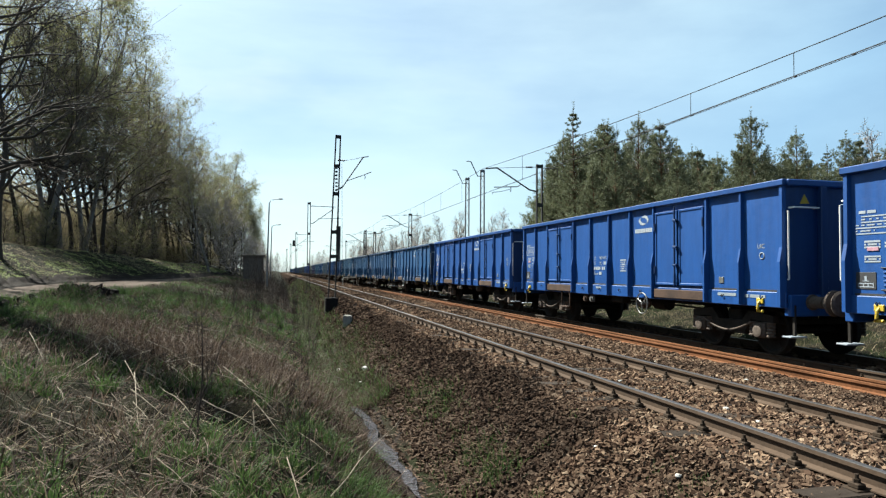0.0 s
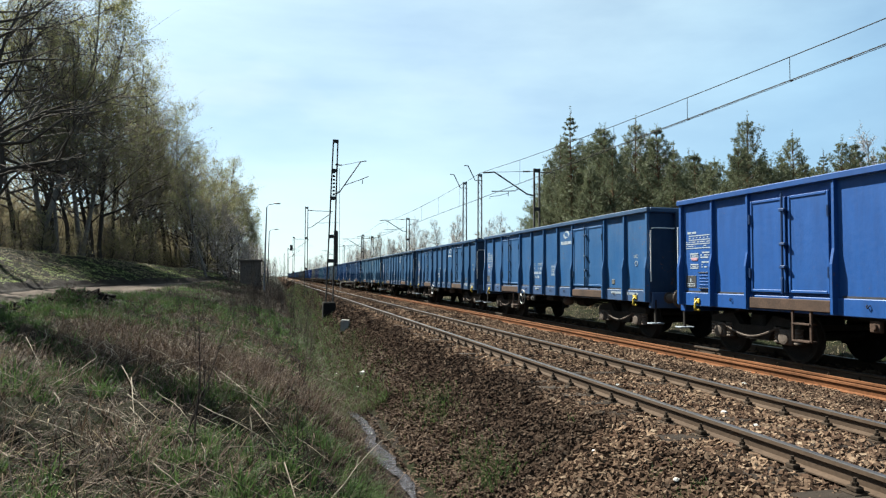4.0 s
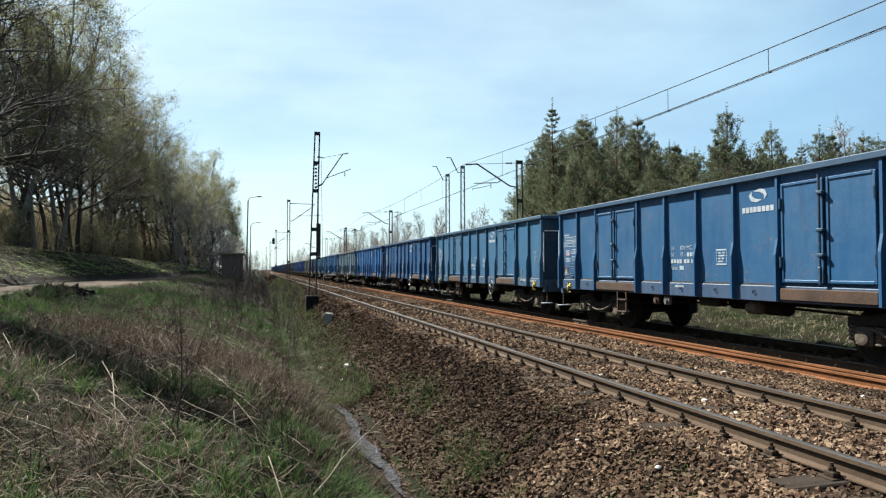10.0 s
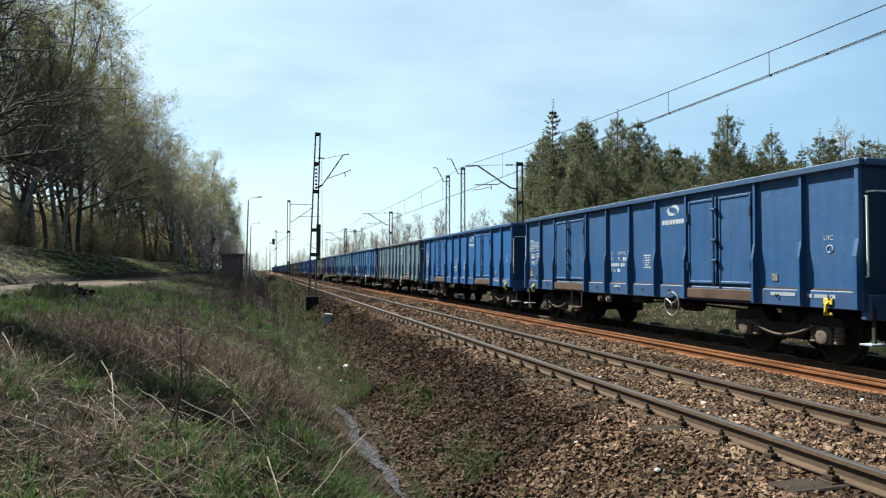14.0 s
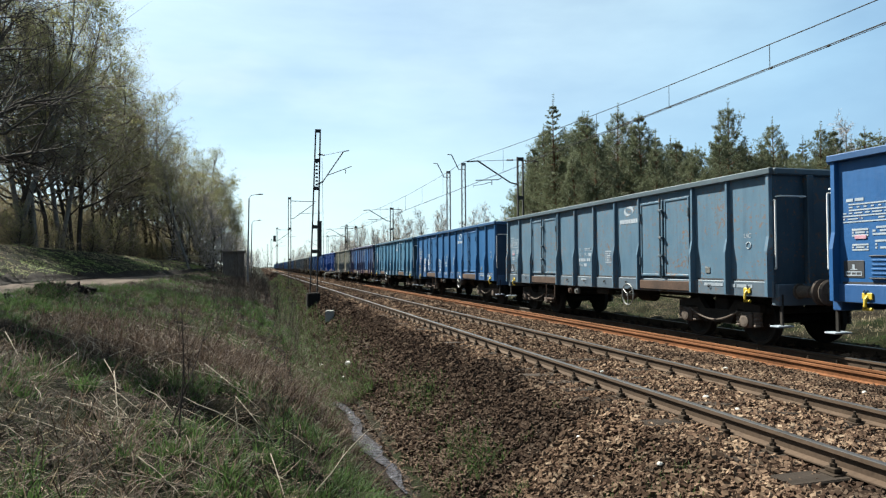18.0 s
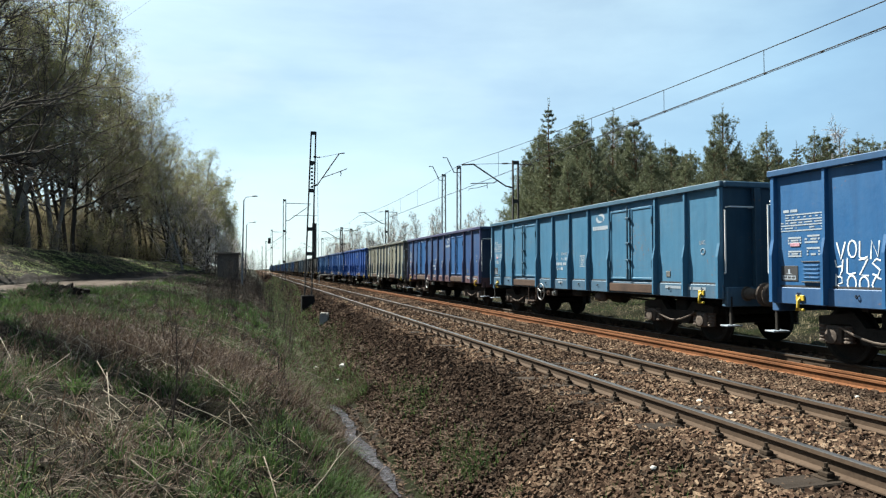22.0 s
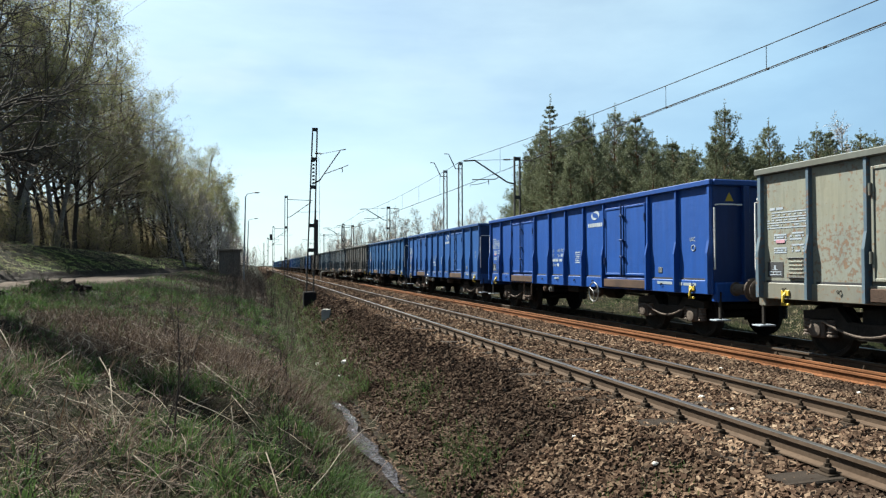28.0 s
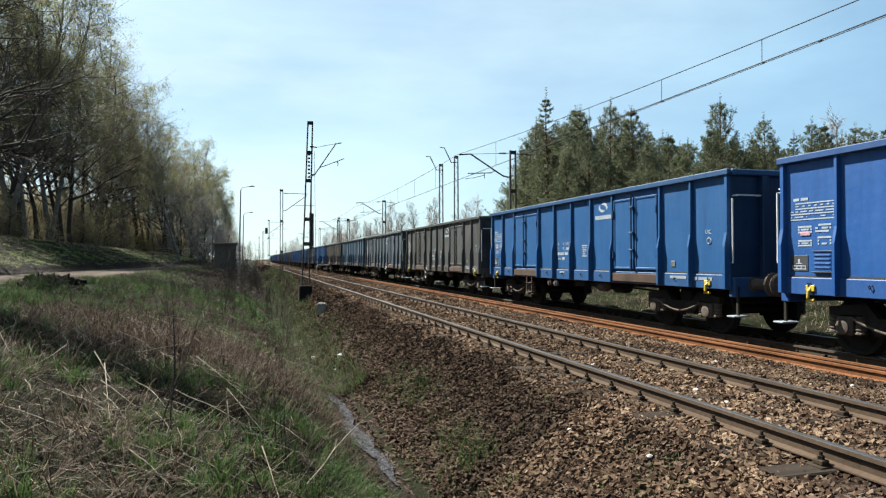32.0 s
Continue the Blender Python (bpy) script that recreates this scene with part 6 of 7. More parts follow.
# pines and spruces behind the train
def conifer(seed, height, label, kind):
    rng = random.Random(seed)
    wood, needles = Sticks(), Sticks()
    pine = kind == "pine"
    n = 9
    pts, radii = [Vector((0, 0, -0.4))], [height * 0.014 + 0.02]
    d = Vector((0, 0, 1))
    for k in range(n):
        d = (d + Vector((rng.gauss(0, 0.025), rng.gauss(0, 0.025), 0.1))).normalized()
        pts.append(pts[-1] + d * ((height + 0.4) / n))
        radii.append(height * 0.012 * (1 - (k + 1) / n) + 0.012)
    wood.stick(pts, radii, 8)

    def brush(a, b, size):
        """Needles all round a shoot from a to b."""
        d = b - a
        m = max(2, int(d.length / 0.12))
        d.normalize()
        for j in range(m):
            c = a.lerp(b, (j + rng.random()) / m)
            for i in range(8):
                e = rand_dir(rng, d, rng.uniform(0.45, 1.0))
                needles.leaf(c, e, Vector((rng.gauss(0, 1), rng.gauss(0, 1), rng.gauss(0, 1))), size * rng.uniform(0.8, 1.4), 0.0105)

    f = 0.12 if pine else 0.04
    while f < 0.97:
        u = f * n
        k = min(int(u), n - 1)
        c = pts[k].lerp(pts[k + 1], u - k)
        reach = height * ((0.32 if pine else 0.24) * min(1.0, (1.03 - f) / 0.8) ** (0.8 if pine else 1.0)) * rng.uniform(0.75, 1.1)
        turn = rng.uniform(0, 6.28)
        m = rng.randint(4, 6) if pine else rng.randint(5, 7)
        for b in range(m):
            a = turn + 2 * math.pi * b / m + rng.gauss(0, 0.2)
            l = reach * rng.uniform(0.6, 1.2)
            up = (0.1 + 1.0 * f ** 2) if pine else (-0.2 + 0.6 * f)
            e = Vector((math.cos(a), math.sin(a), up)).normalized()
            q = [c]
            for s in range(4):
                e = (e + Vector((rng.gauss(0, 0.08), rng.gauss(0, 0.08), 0.15 if pine else 0.08))).normalized()
                q.append(q[-1] + e * (l / 4))
            wood.stick(q, [0.028 * (1 - 0.2 * s) * (0.4 + l / 3) for s in range(5)], 4)
            brush(q[2], q[4], 0.15 if pine else 0.09)
            for w in range(int(4 + l * 6.0)):
                g = rng.uniform(1.0, 3.95)
                s0 = q[int(g)].lerp(q[int(g) + 1], g - int(g))
                side = rand_dir(rng, e, rng.uniform(0.5, 1.0))
                side.z = side.z * 0.4 + (0.25 if pine else 0.0)
                s1 = s0 + side.normalized() * l * rng.uniform(0.16, 0.34)
                brush(s0, s1, 0.15 if pine else 0.09)
        f += (0.42 if pine else 0.3) / height * rng.uniform(0.8, 1.2)
    brush(pts[-1] - Vector((0, 0, 0.5)), pts[-1] + Vector((0, 0, 0.25)), 0.13)
    t = empty("pine" if pine else "spruce", label, "conifer", "conifers behind the train")
    from_mesh("trunk", wood.mesh("trunk", M_PINEBARK), M_PINEBARK, t)
    tagged(from_mesh("crown", needles.mesh("crown", M_NEEDLE, False), M_NEEDLE, t, "dark green needles"), kind="stuff")
    return t


CONIFERS = [
    conifer(21, 10.0, "young dark green pine with open upright shoots", "pine"),
    conifer(22, 9.0, "bushy dark green pine", "pine"),
    conifer(23, 10.5, "pointed dark green spruce", "spruce"),
    conifer(24, 8.5, "loose-crowned pine with light tips", "pine"),
]
used_c = set()


# pines and spruces: kind, place and size, fitted to the camera's view
PINES_BACK = ((1, 24.8, 50.0, 1.41), (2, 27.7, 52.0, 1.33), (0, 28.5, 50.0, 1.27), (1, 32.8, 54.0, 1.45), (2, 32.6, 50.0, 1.18), (1, 36.0, 50.0, 1.20), (2, 40.8, 52.0, 1.20), (1, 43.1, 50.0, 1.20), (0, 48.4, 52.0, 1.19), (1, 51.7, 50.0, 1.30), (2, 52.2, 48.0, 1.17), (1, 57.5, 50.0, 1.32), (1, 18.4, 40.0, 1.09), (2, 18.5, 39.0, 1.18), (1, 20.1, 37.0, 1.22), (0, 22.3, 38.0, 1.16), (3, 22.0, 43.0, 1.38), (3, 22.8, 36.0, 1.25), (1, 18.5, 33.0, 0.99), (1, 26.7, 40.0, 1.09), (3, 25.5, 36.0, 1.06), (1, 31.7, 42.0, 1.10), (0, 28.9, 36.0, 1.14))
PINES_FRONT = ((1, 25.5, 33.0, 0.99), (1, 30.4, 36.0, 0.99), (3, 35.0, 40.0, 1.10), (0, 31.7, 35.0, 1.02), (1, 36.1, 38.0, 1.01), (0, 35.3, 35.0, 1.01), (3, 40.1, 38.0, 1.22), (1, 38.6, 35.0, 1.08), (0, 40.7, 35.0, 0.97), (3, 40.0, 33.0, 1.06), (0, 40.7, 32.0, 0.93), (1, 20.1, 45.0, 1.14), (3, 22.7, 52.0, 1.26), (2, 24.4, 58.0, 0.96), (2, 27.6, 45.0, 1.18), (0, 33.2, 48.0, 1.14), (3, 37.7, 46.0, 1.35), (2, 45.2, 46.0, 1.10), (1, 26.5, 66.0, 1.03), (1, 17.2, 34.0, 0.88), (1, 20.7, 32.0, 0.87), (1, 22.7, 31.0, 0.82))
for rank in (PINES_BACK, PINES_FRONT):
    for k, x, y, s in rank:
        place(CONIFERS, used_c, k, x, y, rng.uniform(0, 360), s, None, 0.05)
# unseen pines added at the road's edge, stretched tall and slim to throw long bands of shade over the bank
for x, y, s, sz in ((-10.4, 22.0, 0.42, 2.2), (-11.2, 23.1, 0.42, 2.2), (-9.9, 21.6, 0.36, 2.1), (-11.6, 19.4, 0.4, 1.9), (-12.3, 20.3, 0.4, 1.9)):
    tagged(place(CONIFERS, used_c, 1, x, y, rng.uniform(0, 360), s, sz), "unseen pine beside the dirt road, stretched tall to shade the bank", group="pines beside the road")
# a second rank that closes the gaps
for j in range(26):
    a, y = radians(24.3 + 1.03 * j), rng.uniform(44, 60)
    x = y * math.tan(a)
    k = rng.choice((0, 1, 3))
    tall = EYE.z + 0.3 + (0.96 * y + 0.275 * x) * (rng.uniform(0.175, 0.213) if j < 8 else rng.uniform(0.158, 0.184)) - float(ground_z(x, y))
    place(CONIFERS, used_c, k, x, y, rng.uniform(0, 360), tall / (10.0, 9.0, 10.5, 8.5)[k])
# leafless brown bushes in front of the pines
for x, yy, tall in ((23.7, 30.0, 4.4), (24.1, 29.0, 5.0), (26.1, 30.0, 4.6), (25.6, 28.0, 4.2), (20.5, 34.0, 3.6)):
    tagged(place(UNDER, used_u, 1, x, yy, rng.uniform(0, 360), tall / 3.4), "leafless brown bush before the pines", group="bushes before the pines")
# low brown brush along the ditch
for j in range(26):
    y = 38 + 66 * rng.random() ** 1.2
    x = rng.uniform(-1.4, 1.5) + 0.9 * (y > 34) * rng.random()
    tagged(place(UNDER, used_u, 3, x, y, rng.uniform(0, 360), rng.uniform(0.18, 0.34) * (0.75 + y / 110)), "low leafless brown bush beside the ditch", group="bushes beside the ditch")
for j in range(16):
    y = rng.uniform(230, 460)
    x = rng.uniform(13.5, 19) + (y - 230) * rng.uniform(0.0, 0.06)
    place(FAR_KINDS, used_f, rng.choice((0, 1, 1)), x, y, rng.uniform(0, 360), rng.uniform(0.55, 0.9))
# a few bare birches among the pines
for x, y, s in ((29.0, 46.0, 1.08), (48.8, 44.0, 1.05), (51.9, 46.0, 0.98), (35.5, 52.0, 1.05), (32.3, 88.0, 0.74), (31.6, 92.0, 0.81), (29.1, 110.0, 0.96), (29.6, 118.0, 0.96), (34.7, 125.0, 0.97), (27.3, 130.0, 0.79), (34.2, 150.0, 0.86), (28.7, 160.0, 0.74)):
    place(FAR_KINDS, used_f, 0, x, y, rng.uniform(0, 360), s)


# the depth of the wood: a thicket of stems and twigs too far in to tell apart
def thicket():
    g = np.random.default_rng(9)
    n = 140000
    y = g.uniform(52, 200, n)
    x = foot_x(y) - lerp(y, [52, 90, 110, 135], [21.0, 15.0, 11.0, 7.5]) - 24 * g.random(n)
    h = g.random(n) ** 0.9 * lerp(y, [52, 120, 195], [9.5, 8.5, 6.0]) * (0.75 + 0.25 * wave(x, y, 0.35))
    z = ground_z(x, y) + h
    l = g.uniform(0.6, 2.2, n)
    a, b = g.uniform(0, 2 * np.pi, n), g.normal(0.6, 0.5, n)
    d = np.stack([np.cos(a) * np.cos(b), np.sin(a) * np.cos(b), np.sin(b)], -1)
    s = np.cross(d, g.normal(size=(n, 3)))
    s /= np.linalg.norm(s, axis=1, keepdims=True)
    w = g.uniform(0.015, 0.055, n)[:, None]
    p = np.stack([x, y, z], -1)
    v = np.stack([p - s * w, p + s * w, p + d * l[:, None] + s * w * 0.3, p + d * l[:, None] - s * w * 0.3], 1).reshape(-1, 3)
    return mesh_np("thicket", v, np.arange(4 * n).reshape(-1, 4))


tagged(from_mesh("thicket", thicket(), M_THICKET), "dense brown thicket of stems inside the wood", "thicket", kind="stuff")


# ---------------------------------------------------------------- dead stems, saplings and fallen branches
def sapling(seed, h, stems, lean, name="sapling"):
    r = random.Random(seed)
    wood = Sticks()
    for s in range(stems):
        d = Vector((r.gauss(lean, 0.12), r.gauss(0, 0.12), 1)).normalized()
        p = Vector((r.gauss(0, 0.06), r.gauss(0, 0.06), -0.1))
        pts, radii = [p], [0.013]
        hh = h * r.uniform(0.6, 1.05)
        for k in range(7):
            d = (d + Vector((r.gauss(0, 0.06), r.gauss(0, 0.06), 0.03))).normalized()
            pts.append(pts[-1] + d * hh / 7)
            radii.append(0.012 * (1 - (k + 1) / 8))
        wood.stick(pts, radii, 5)
        for b in range(r.randint(3, 8)):
            k = r.randint(2, 6)
            e = rand_dir(r, (pts[k + 1] - pts[k]).normalized(), r.uniform(0.4, 0.9))
            q = [pts[k].copy()]
            for m in range(3):
                e = (e + Vector((r.gauss(0, 0.1), r.gauss(0, 0.1), 0.08))).normalized()
                q.append(q[-1] + e * hh * 0.07)
            wood.stick(q, [0.005, 0.004, 0.003, 0.002], 3)
    return wood.mesh(name, M_STEM)


SAPS = [sapling(31, 1.5, 3, 0.1), sapling(32, 2.1, 2, 0.05), sapling(33, 1.1, 5, 0.0), sapling(34, 2.8, 4, 0.0)]
sap_rng = random.Random(5)
SAPLINGS_NEAR = ((-0.83, 6.9, 1, 1), (0.3, 6.9, 0, 0.7), (-0.9, 9.5, 0, 0.8), (-1.4, 12.5, 1, 0.95), (0.5, 12, 0, 0.8), (-1, 19, 3, 0.6), (0.1, 21, 3, 0.6), (0.6, 24, 3, 0.7), (-0.8, 26, 3, 0.8), (0.9, 28, 1, 1))
SAPLINGS_FAR = ((-0.2, 30, 3, 1), (0.9, 34, 3, 0.9), (-1.2, 36, 3, 1), (0.4, 39, 3, 1), (1, 43, 3, 1), (-0.6, 46, 3, 1.1), (0.4, 50, 3, 1.2), (-1.6, 54, 3, 1.2), (0.9, 58, 3, 1.2), (-0.4, 64, 3, 1.4), (0.8, 72, 3, 1.5), (-0.8, 80, 3, 1.6), (0.6, 90, 3, 1.8), (-3.2, 24, 2, 0.8), (-5.2, 22, 0, 0.7), (-4.4, 31, 1, 0.8))
for x, y, k, s in SAPLINGS_NEAR + SAPLINGS_FAR:
    o = from_mesh("sapling", SAPS[k], M_STEM)
    o.matrix_basis = scaled(x, y, float(ground_z(x, y)), sap_rng.uniform(0, 360), s)
    tagged(o, "thin leafless sapling on the ditch bank", "sapling", "saplings on the bank")


# a thicket of bare saplings where the bank runs down to the ditch
for j in range(38):
    y = 17 + 60 * sap_rng.random() ** 1.1
    x = sap_rng.uniform(-1.9, 1.25)
    o = from_mesh("sapling", SAPS[sap_rng.choice((1, 3, 3, 2))], M_STEM)
    o.matrix_basis = scaled(x, y, float(ground_z(x, y)), sap_rng.uniform(0, 360), sap_rng.uniform(0.5, 0.9) * (0.85 + y / 90))
    tagged(o, "thin leafless sapling on the ditch bank", "sapling", "saplings on the bank")


def fallen(seed, length, r0):
    r = random.Random(seed)
    w = Sticks()
    d = Vector((1, 0, 0))
    pts, radii = [Vector((0, 0, 0))], [r0]
    for k in range(6):
        d = (d + Vector((0, r.gauss(0, 0.14), r.gauss(0, 0.05)))).normalized()
        pts.append(pts[-1] + d * length / 6)
        radii.append(r0 * (1 - 0.8 * (k + 1) / 6))
    w.stick(pts, radii, 6)
    for k in (2, 4, 5):
        e = rand_dir(r, (pts[k + 1] - pts[k]).normalized(), 0.7)
        w.stick([pts[k], pts[k] + e * length * 0.12, pts[k] + e * length * 0.2], [r0 * 0.45, r0 * 0.3, r0 * 0.1], 4)
    return w.mesh("fallen_branch", M_STICK)


FALLS = [fallen(41, 1.6, 0.012), fallen(42, 1.1, 0.014), fallen(43, 0.8, 0.010)]


def lay(x0, y0, x1, y1, k, up0=0.09, up1=0.09):
    a = Vector((x0, y0, float(ground_z(x0, y0)) + up0))
    b = Vector((x1, y1, float(ground_z(x1, y1)) + up1))
    o = from_mesh("fallen_branch", FALLS[k], M_STICK)
    d = (b - a)
    o.matrix_basis = Matrix.Translation(a) @ d.to_track_quat("X", "Z").to_matrix().to_4x4() @ Matrix.Diagonal((d.length / (1.6, 1.1, 0.8)[k], 0.55, 0.55, 1))
    tagged(o, "dry pale fallen branch lying in the grass", "branch", "fallen branches")


for row in ((-4.3, 20.5, -2.6, 16.0, 0), (-2.1, 16.2, -1.2, 12.9, 0), (-1.3, 13.0, -0.52, 9.7, 0), (-2.5, 13.6, -1.95, 11.4, 1), (-2.3, 13.7, -1.7, 11.4, 1), (-1.7, 11.4, -1.1, 9.7, 1), (-1.95, 13.8, -1.3, 9.9, 0), (-0.9, 11.6, -0.3, 9.6, 1), (-0.7, 16.0, 0.4, 16.6, 1), (-2.6, 8.8, -1.7, 8.5, 2), (-1.6, 8.3, -1.15, 6.9, 2), (-0.3, 9.2, 0.3, 7.4, 1), (-2.6, 10.4, -1.7, 8.3, 1), (-1.5, 9.4, -0.7, 7.6, 0), (-0.5, 14.0, 1.1, 13.2, 0), (-2.3, 7.0, -1.3, 5.9, 2), (-3.0, 7.2, -2.3, 6.2, 2), (0.9, 12.6, 1.6, 13.6, 2), (-1.1, 6.5, -0.4, 5.8, 2), (-4.2, 11.2, -2.8, 10.6, 1)):
    lay(*row)
lay(0.5, 6.3, 1.6, 9.0, 0, 0.12, 0.8)
# more of them in the brambles, propped on one another
stick_rng = random.Random(17)
for j in range(72):
    x, y = stick_rng.gauss(-1.7, 0.9), stick_rng.gauss(12.6, 2.6)
    a, l = stick_rng.gauss(-1.0, 0.45), stick_rng.uniform(0.5, 1.7)
    lay(x, y, x + l * math.cos(a), y + l * math.sin(a), stick_rng.choice((0, 1, 2)), stick_rng.uniform(0.12, 0.4), stick_rng.uniform(0.05, 0.25))
for j in range(22):
    x, y = stick_rng.uniform(-3.4, 0.4), stick_rng.uniform(5.6, 9.5)
    a, l = stick_rng.gauss(-0.9, 0.6), stick_rng.uniform(0.3, 0.9)
    lay(x, y, x + l * math.cos(a), y + l * math.sin(a), 2, stick_rng.uniform(0.1, 0.25), stick_rng.uniform(0.06, 0.2))

# ---------------------------------------------------------------- grass
nrng = np.random.default_rng(3)


def blades(name, x, y, length, width, lean, away, material, label, sink=0.01, curl=0.35):
    """Thin tapering blades: away is the bearing towards which each leans."""
    n = len(x)
    z = surface_z(x, y) - sink
    d = np.stack([np.cos(away) * np.sin(lean), np.sin(away) * np.sin(lean), np.cos(lean)], -1)
    lean2 = lean + curl
    e = np.stack([np.cos(away) * np.sin(lean2), np.sin(away) * np.sin(lean2), np.cos(lean2)], -1)
    sd = nrng.uniform(0, 2 * np.pi, n)
    s = np.stack([np.cos(sd), np.sin(sd), 0 * sd], -1) * width[:, None] * 0.5
    p = np.stack([x, y, z], -1)
    m = p + d * (length * 0.55)[:, None]
    t = m + e * (length * 0.45)[:, None]
    v = np.stack([p - s, p + s, m + s * 0.75, m - s * 0.75, t], 1).reshape(-1, 3)
    i = np.arange(n)[:, None] * 5
    f = np.concatenate([i + [0, 1, 2], i + [0, 2, 3], i + [3, 2, 4]])
    o = from_mesh(name, mesh_np(name, v, f), material)
    return tagged(o, label, name.replace("_", " "), kind="stuff")


def surface_z(x, y):
    on_bed = (x > 1.86) & (x < 12.9)
    return np.where(on_bed, bed_z(x, y), ground_z(x, y))


def scatter(n, x0, x1, y0, y1, power=1.0, keep=None):
    u = nrng.random(n) ** power
    x, y = nrng.uniform(x0, x1, n), y0 + (y1 - y0) * u
    if keep is not None:
        k = keep(x, y)
        x, y = x[k], y[k]
    return x, y


def patches(x, y, s, k, level):
    return wave(x, y, s, k) + 0.6 * wave(x, y, s * 2.7, k + 3) + nrng.normal(0, 0.35, len(x)) > level


def clumped(x, y, spread):
    """Draws points together into tufts."""
    n = len(x)
    c = nrng.integers(0, max(1, n // 14), n)
    return x[c] + nrng.normal(0, spread, n), y[c] + nrng.normal(0, spread, n)


def off_road(x, y):
    return ~((x < -7.3) & (x > foot_x(y) + 0.6))


def not_brook(x, y):
    return np.abs(x - BROOK_X) > 0.2


# dry matted straw and fresh green on the ditch bank
def bank_area(x, y):
    return (x > -0.62 * y - 0.4) & not_brook(x, y) & (x < 1.5)


def heaped(x, y):
    """How deep the brambles lie: one long heap down the slope."""
    u, v = (x + 1.5) * 0.8 + (y - 13.0) * 0.6, (x + 1.5) * 0.6 - (y - 13.0) * 0.8
    return np.exp(-((u / 1.3) ** 2 + (v / 4.2) ** 2))


def tufts(name, count, y1, power, per, spread, len_, wid, lean, material, label, keep, downhill=0.0):
    """Blades in tufts that spring from common roots."""
    cx, cy = scatter(count, -7.6, 1.5, 2.4, y1, power, lambda x, y: bank_area(x, y) & keep(x, y))
    n = len(cx)
    big = nrng.uniform(0.6, 1.35, n)
    i = np.repeat(np.arange(n), per)
    m = len(i)
    a = nrng.uniform(0, 2 * np.pi, m)
    r = np.abs(nrng.normal(0, spread, m)) * big[i]
    x, y = cx[i] + np.cos(a) * r, cy[i] + np.sin(a) * r
    way = np.where(nrng.random(m) < downhill, nrng.normal(-1.05, 0.55, m), a + nrng.normal(0, 0.6, m))
    blades(name, x, y, nrng.uniform(*len_, m) * big[i], nrng.uniform(*wid, m) * (0.8 + 0.03 * y), nrng.uniform(*lean, m), way, material, label, curl=0.55)


x, y = scatter(75000, -7.6, 1.5, 2.4, 34, 1.9, bank_area)
blades("thatch", x, y, nrng.uniform(0.06, 0.26, len(x)), nrng.uniform(0.003, 0.007, len(x)) * (1 + 0.035 * y), nrng.uniform(0.9, 1.55, len(x)), nrng.normal(-1.0, 1.0, len(x)), M_BRAMBLE, "flattened brown thatch of last year's grass")
straw_zone = lambda x, y: patches(x, y, 0.9, 0.5, -0.35 + 0.8 * np.clip(x + 1.2, 0, 3) + 0.05 * np.clip(y - 6, 0, 8) + 0.03 * np.clip(y - 12, 0, 20))
green_zone = lambda x, y: patches(x, y, 0.75, 2.5, 0.0 + 0.12 * np.clip(x + 0.3, 0, 2) + 1.4 * heaped(x, y))
tufts("dry_grass", 1350, 32, 1.6, 36, 0.13, (0.18, 0.62), (0.007, 0.014), (0.5, 1.5), M_STRAW, "matted dry straw-coloured grass on the bank", straw_zone, 0.6)
x, y = scatter(20000, 0.6, 1.56, 3.5, 32, 1.5, lambda x, y: x < 1.4 + lerp(y, [8.0, 11.0, 14.5], [0.15, 0.05, -0.1]))
k = patches(x, y, 1.3, 6.0, 0.2)
b = nrng.random(len(x)) < 0.1
for pick, mat_, nm in ((k, M_GRASS, "ditch_grass"), (~k & b, M_STRAW, "ditch_straw"), (~k & ~b, M_BRAMBLE, "ditch_stems")):
    xx, yy = x[pick], y[pick]
    blades(nm, xx, yy, nrng.uniform(0.12, 0.4, len(xx)), nrng.uniform(0.004, 0.009, len(xx)) * (0.8 + 0.03 * yy), nrng.uniform(0.3, 1.3, len(xx)), nrng.normal(-0.5, 0.9, len(xx)), mat_, "long grass hanging over the ditch", curl=0.8)
tufts("green_grass", 4700, 34, 1.5, 34, 0.065, (0.12, 0.34), (0.007, 0.014), (0.05, 0.9), M_GRASS, "fresh green grass tufts on the bank", green_zone)
# grass along the brook's far side and foot of the embankment
def foot_green(x, y):
    near = 0.5 * np.exp(-(((x - 2.62) / 0.32) ** 2 + ((y - 11.0) / 1.7) ** 2) ** 1.5) + 0.7 * np.exp(-(((x - 2.5) / 0.22) ** 2 + ((y - 7.9) / 0.75) ** 2) ** 1.5) + 0.5 * np.exp(-(((x - 2.0) / 0.22) ** 2 + ((y - 14.6) / 1.4) ** 2)) + 0.45 * np.exp(-(((x - 2.0) / 0.18) ** 2 + ((y - 7.4) / 0.9) ** 2)) + 0.4 * np.exp(-(((x - 2.5) / 0.35) ** 2 + ((y - 24.0) / 6.0) ** 2))
    return nrng.random(len(x)) < near * np.clip(0.42 + 0.6 * wave(x, y, 2.2, 1.0), 0, 1)


x, y = scatter(90000, 1.72, 3.1, 5.5, 34, 1.4, foot_green)
x, y = x + nrng.normal(0, 0.03, len(x)), y + nrng.normal(0, 0.03, len(x))
blades("brook_grass", x, y, nrng.uniform(0.06, 0.26, len(x)), nrng.uniform(0.004, 0.009, len(x)), nrng.uniform(0.05, 1.1, len(x)), nrng.uniform(0, 6.28, len(x)), M_GRASS, "short green grass beside the brook")
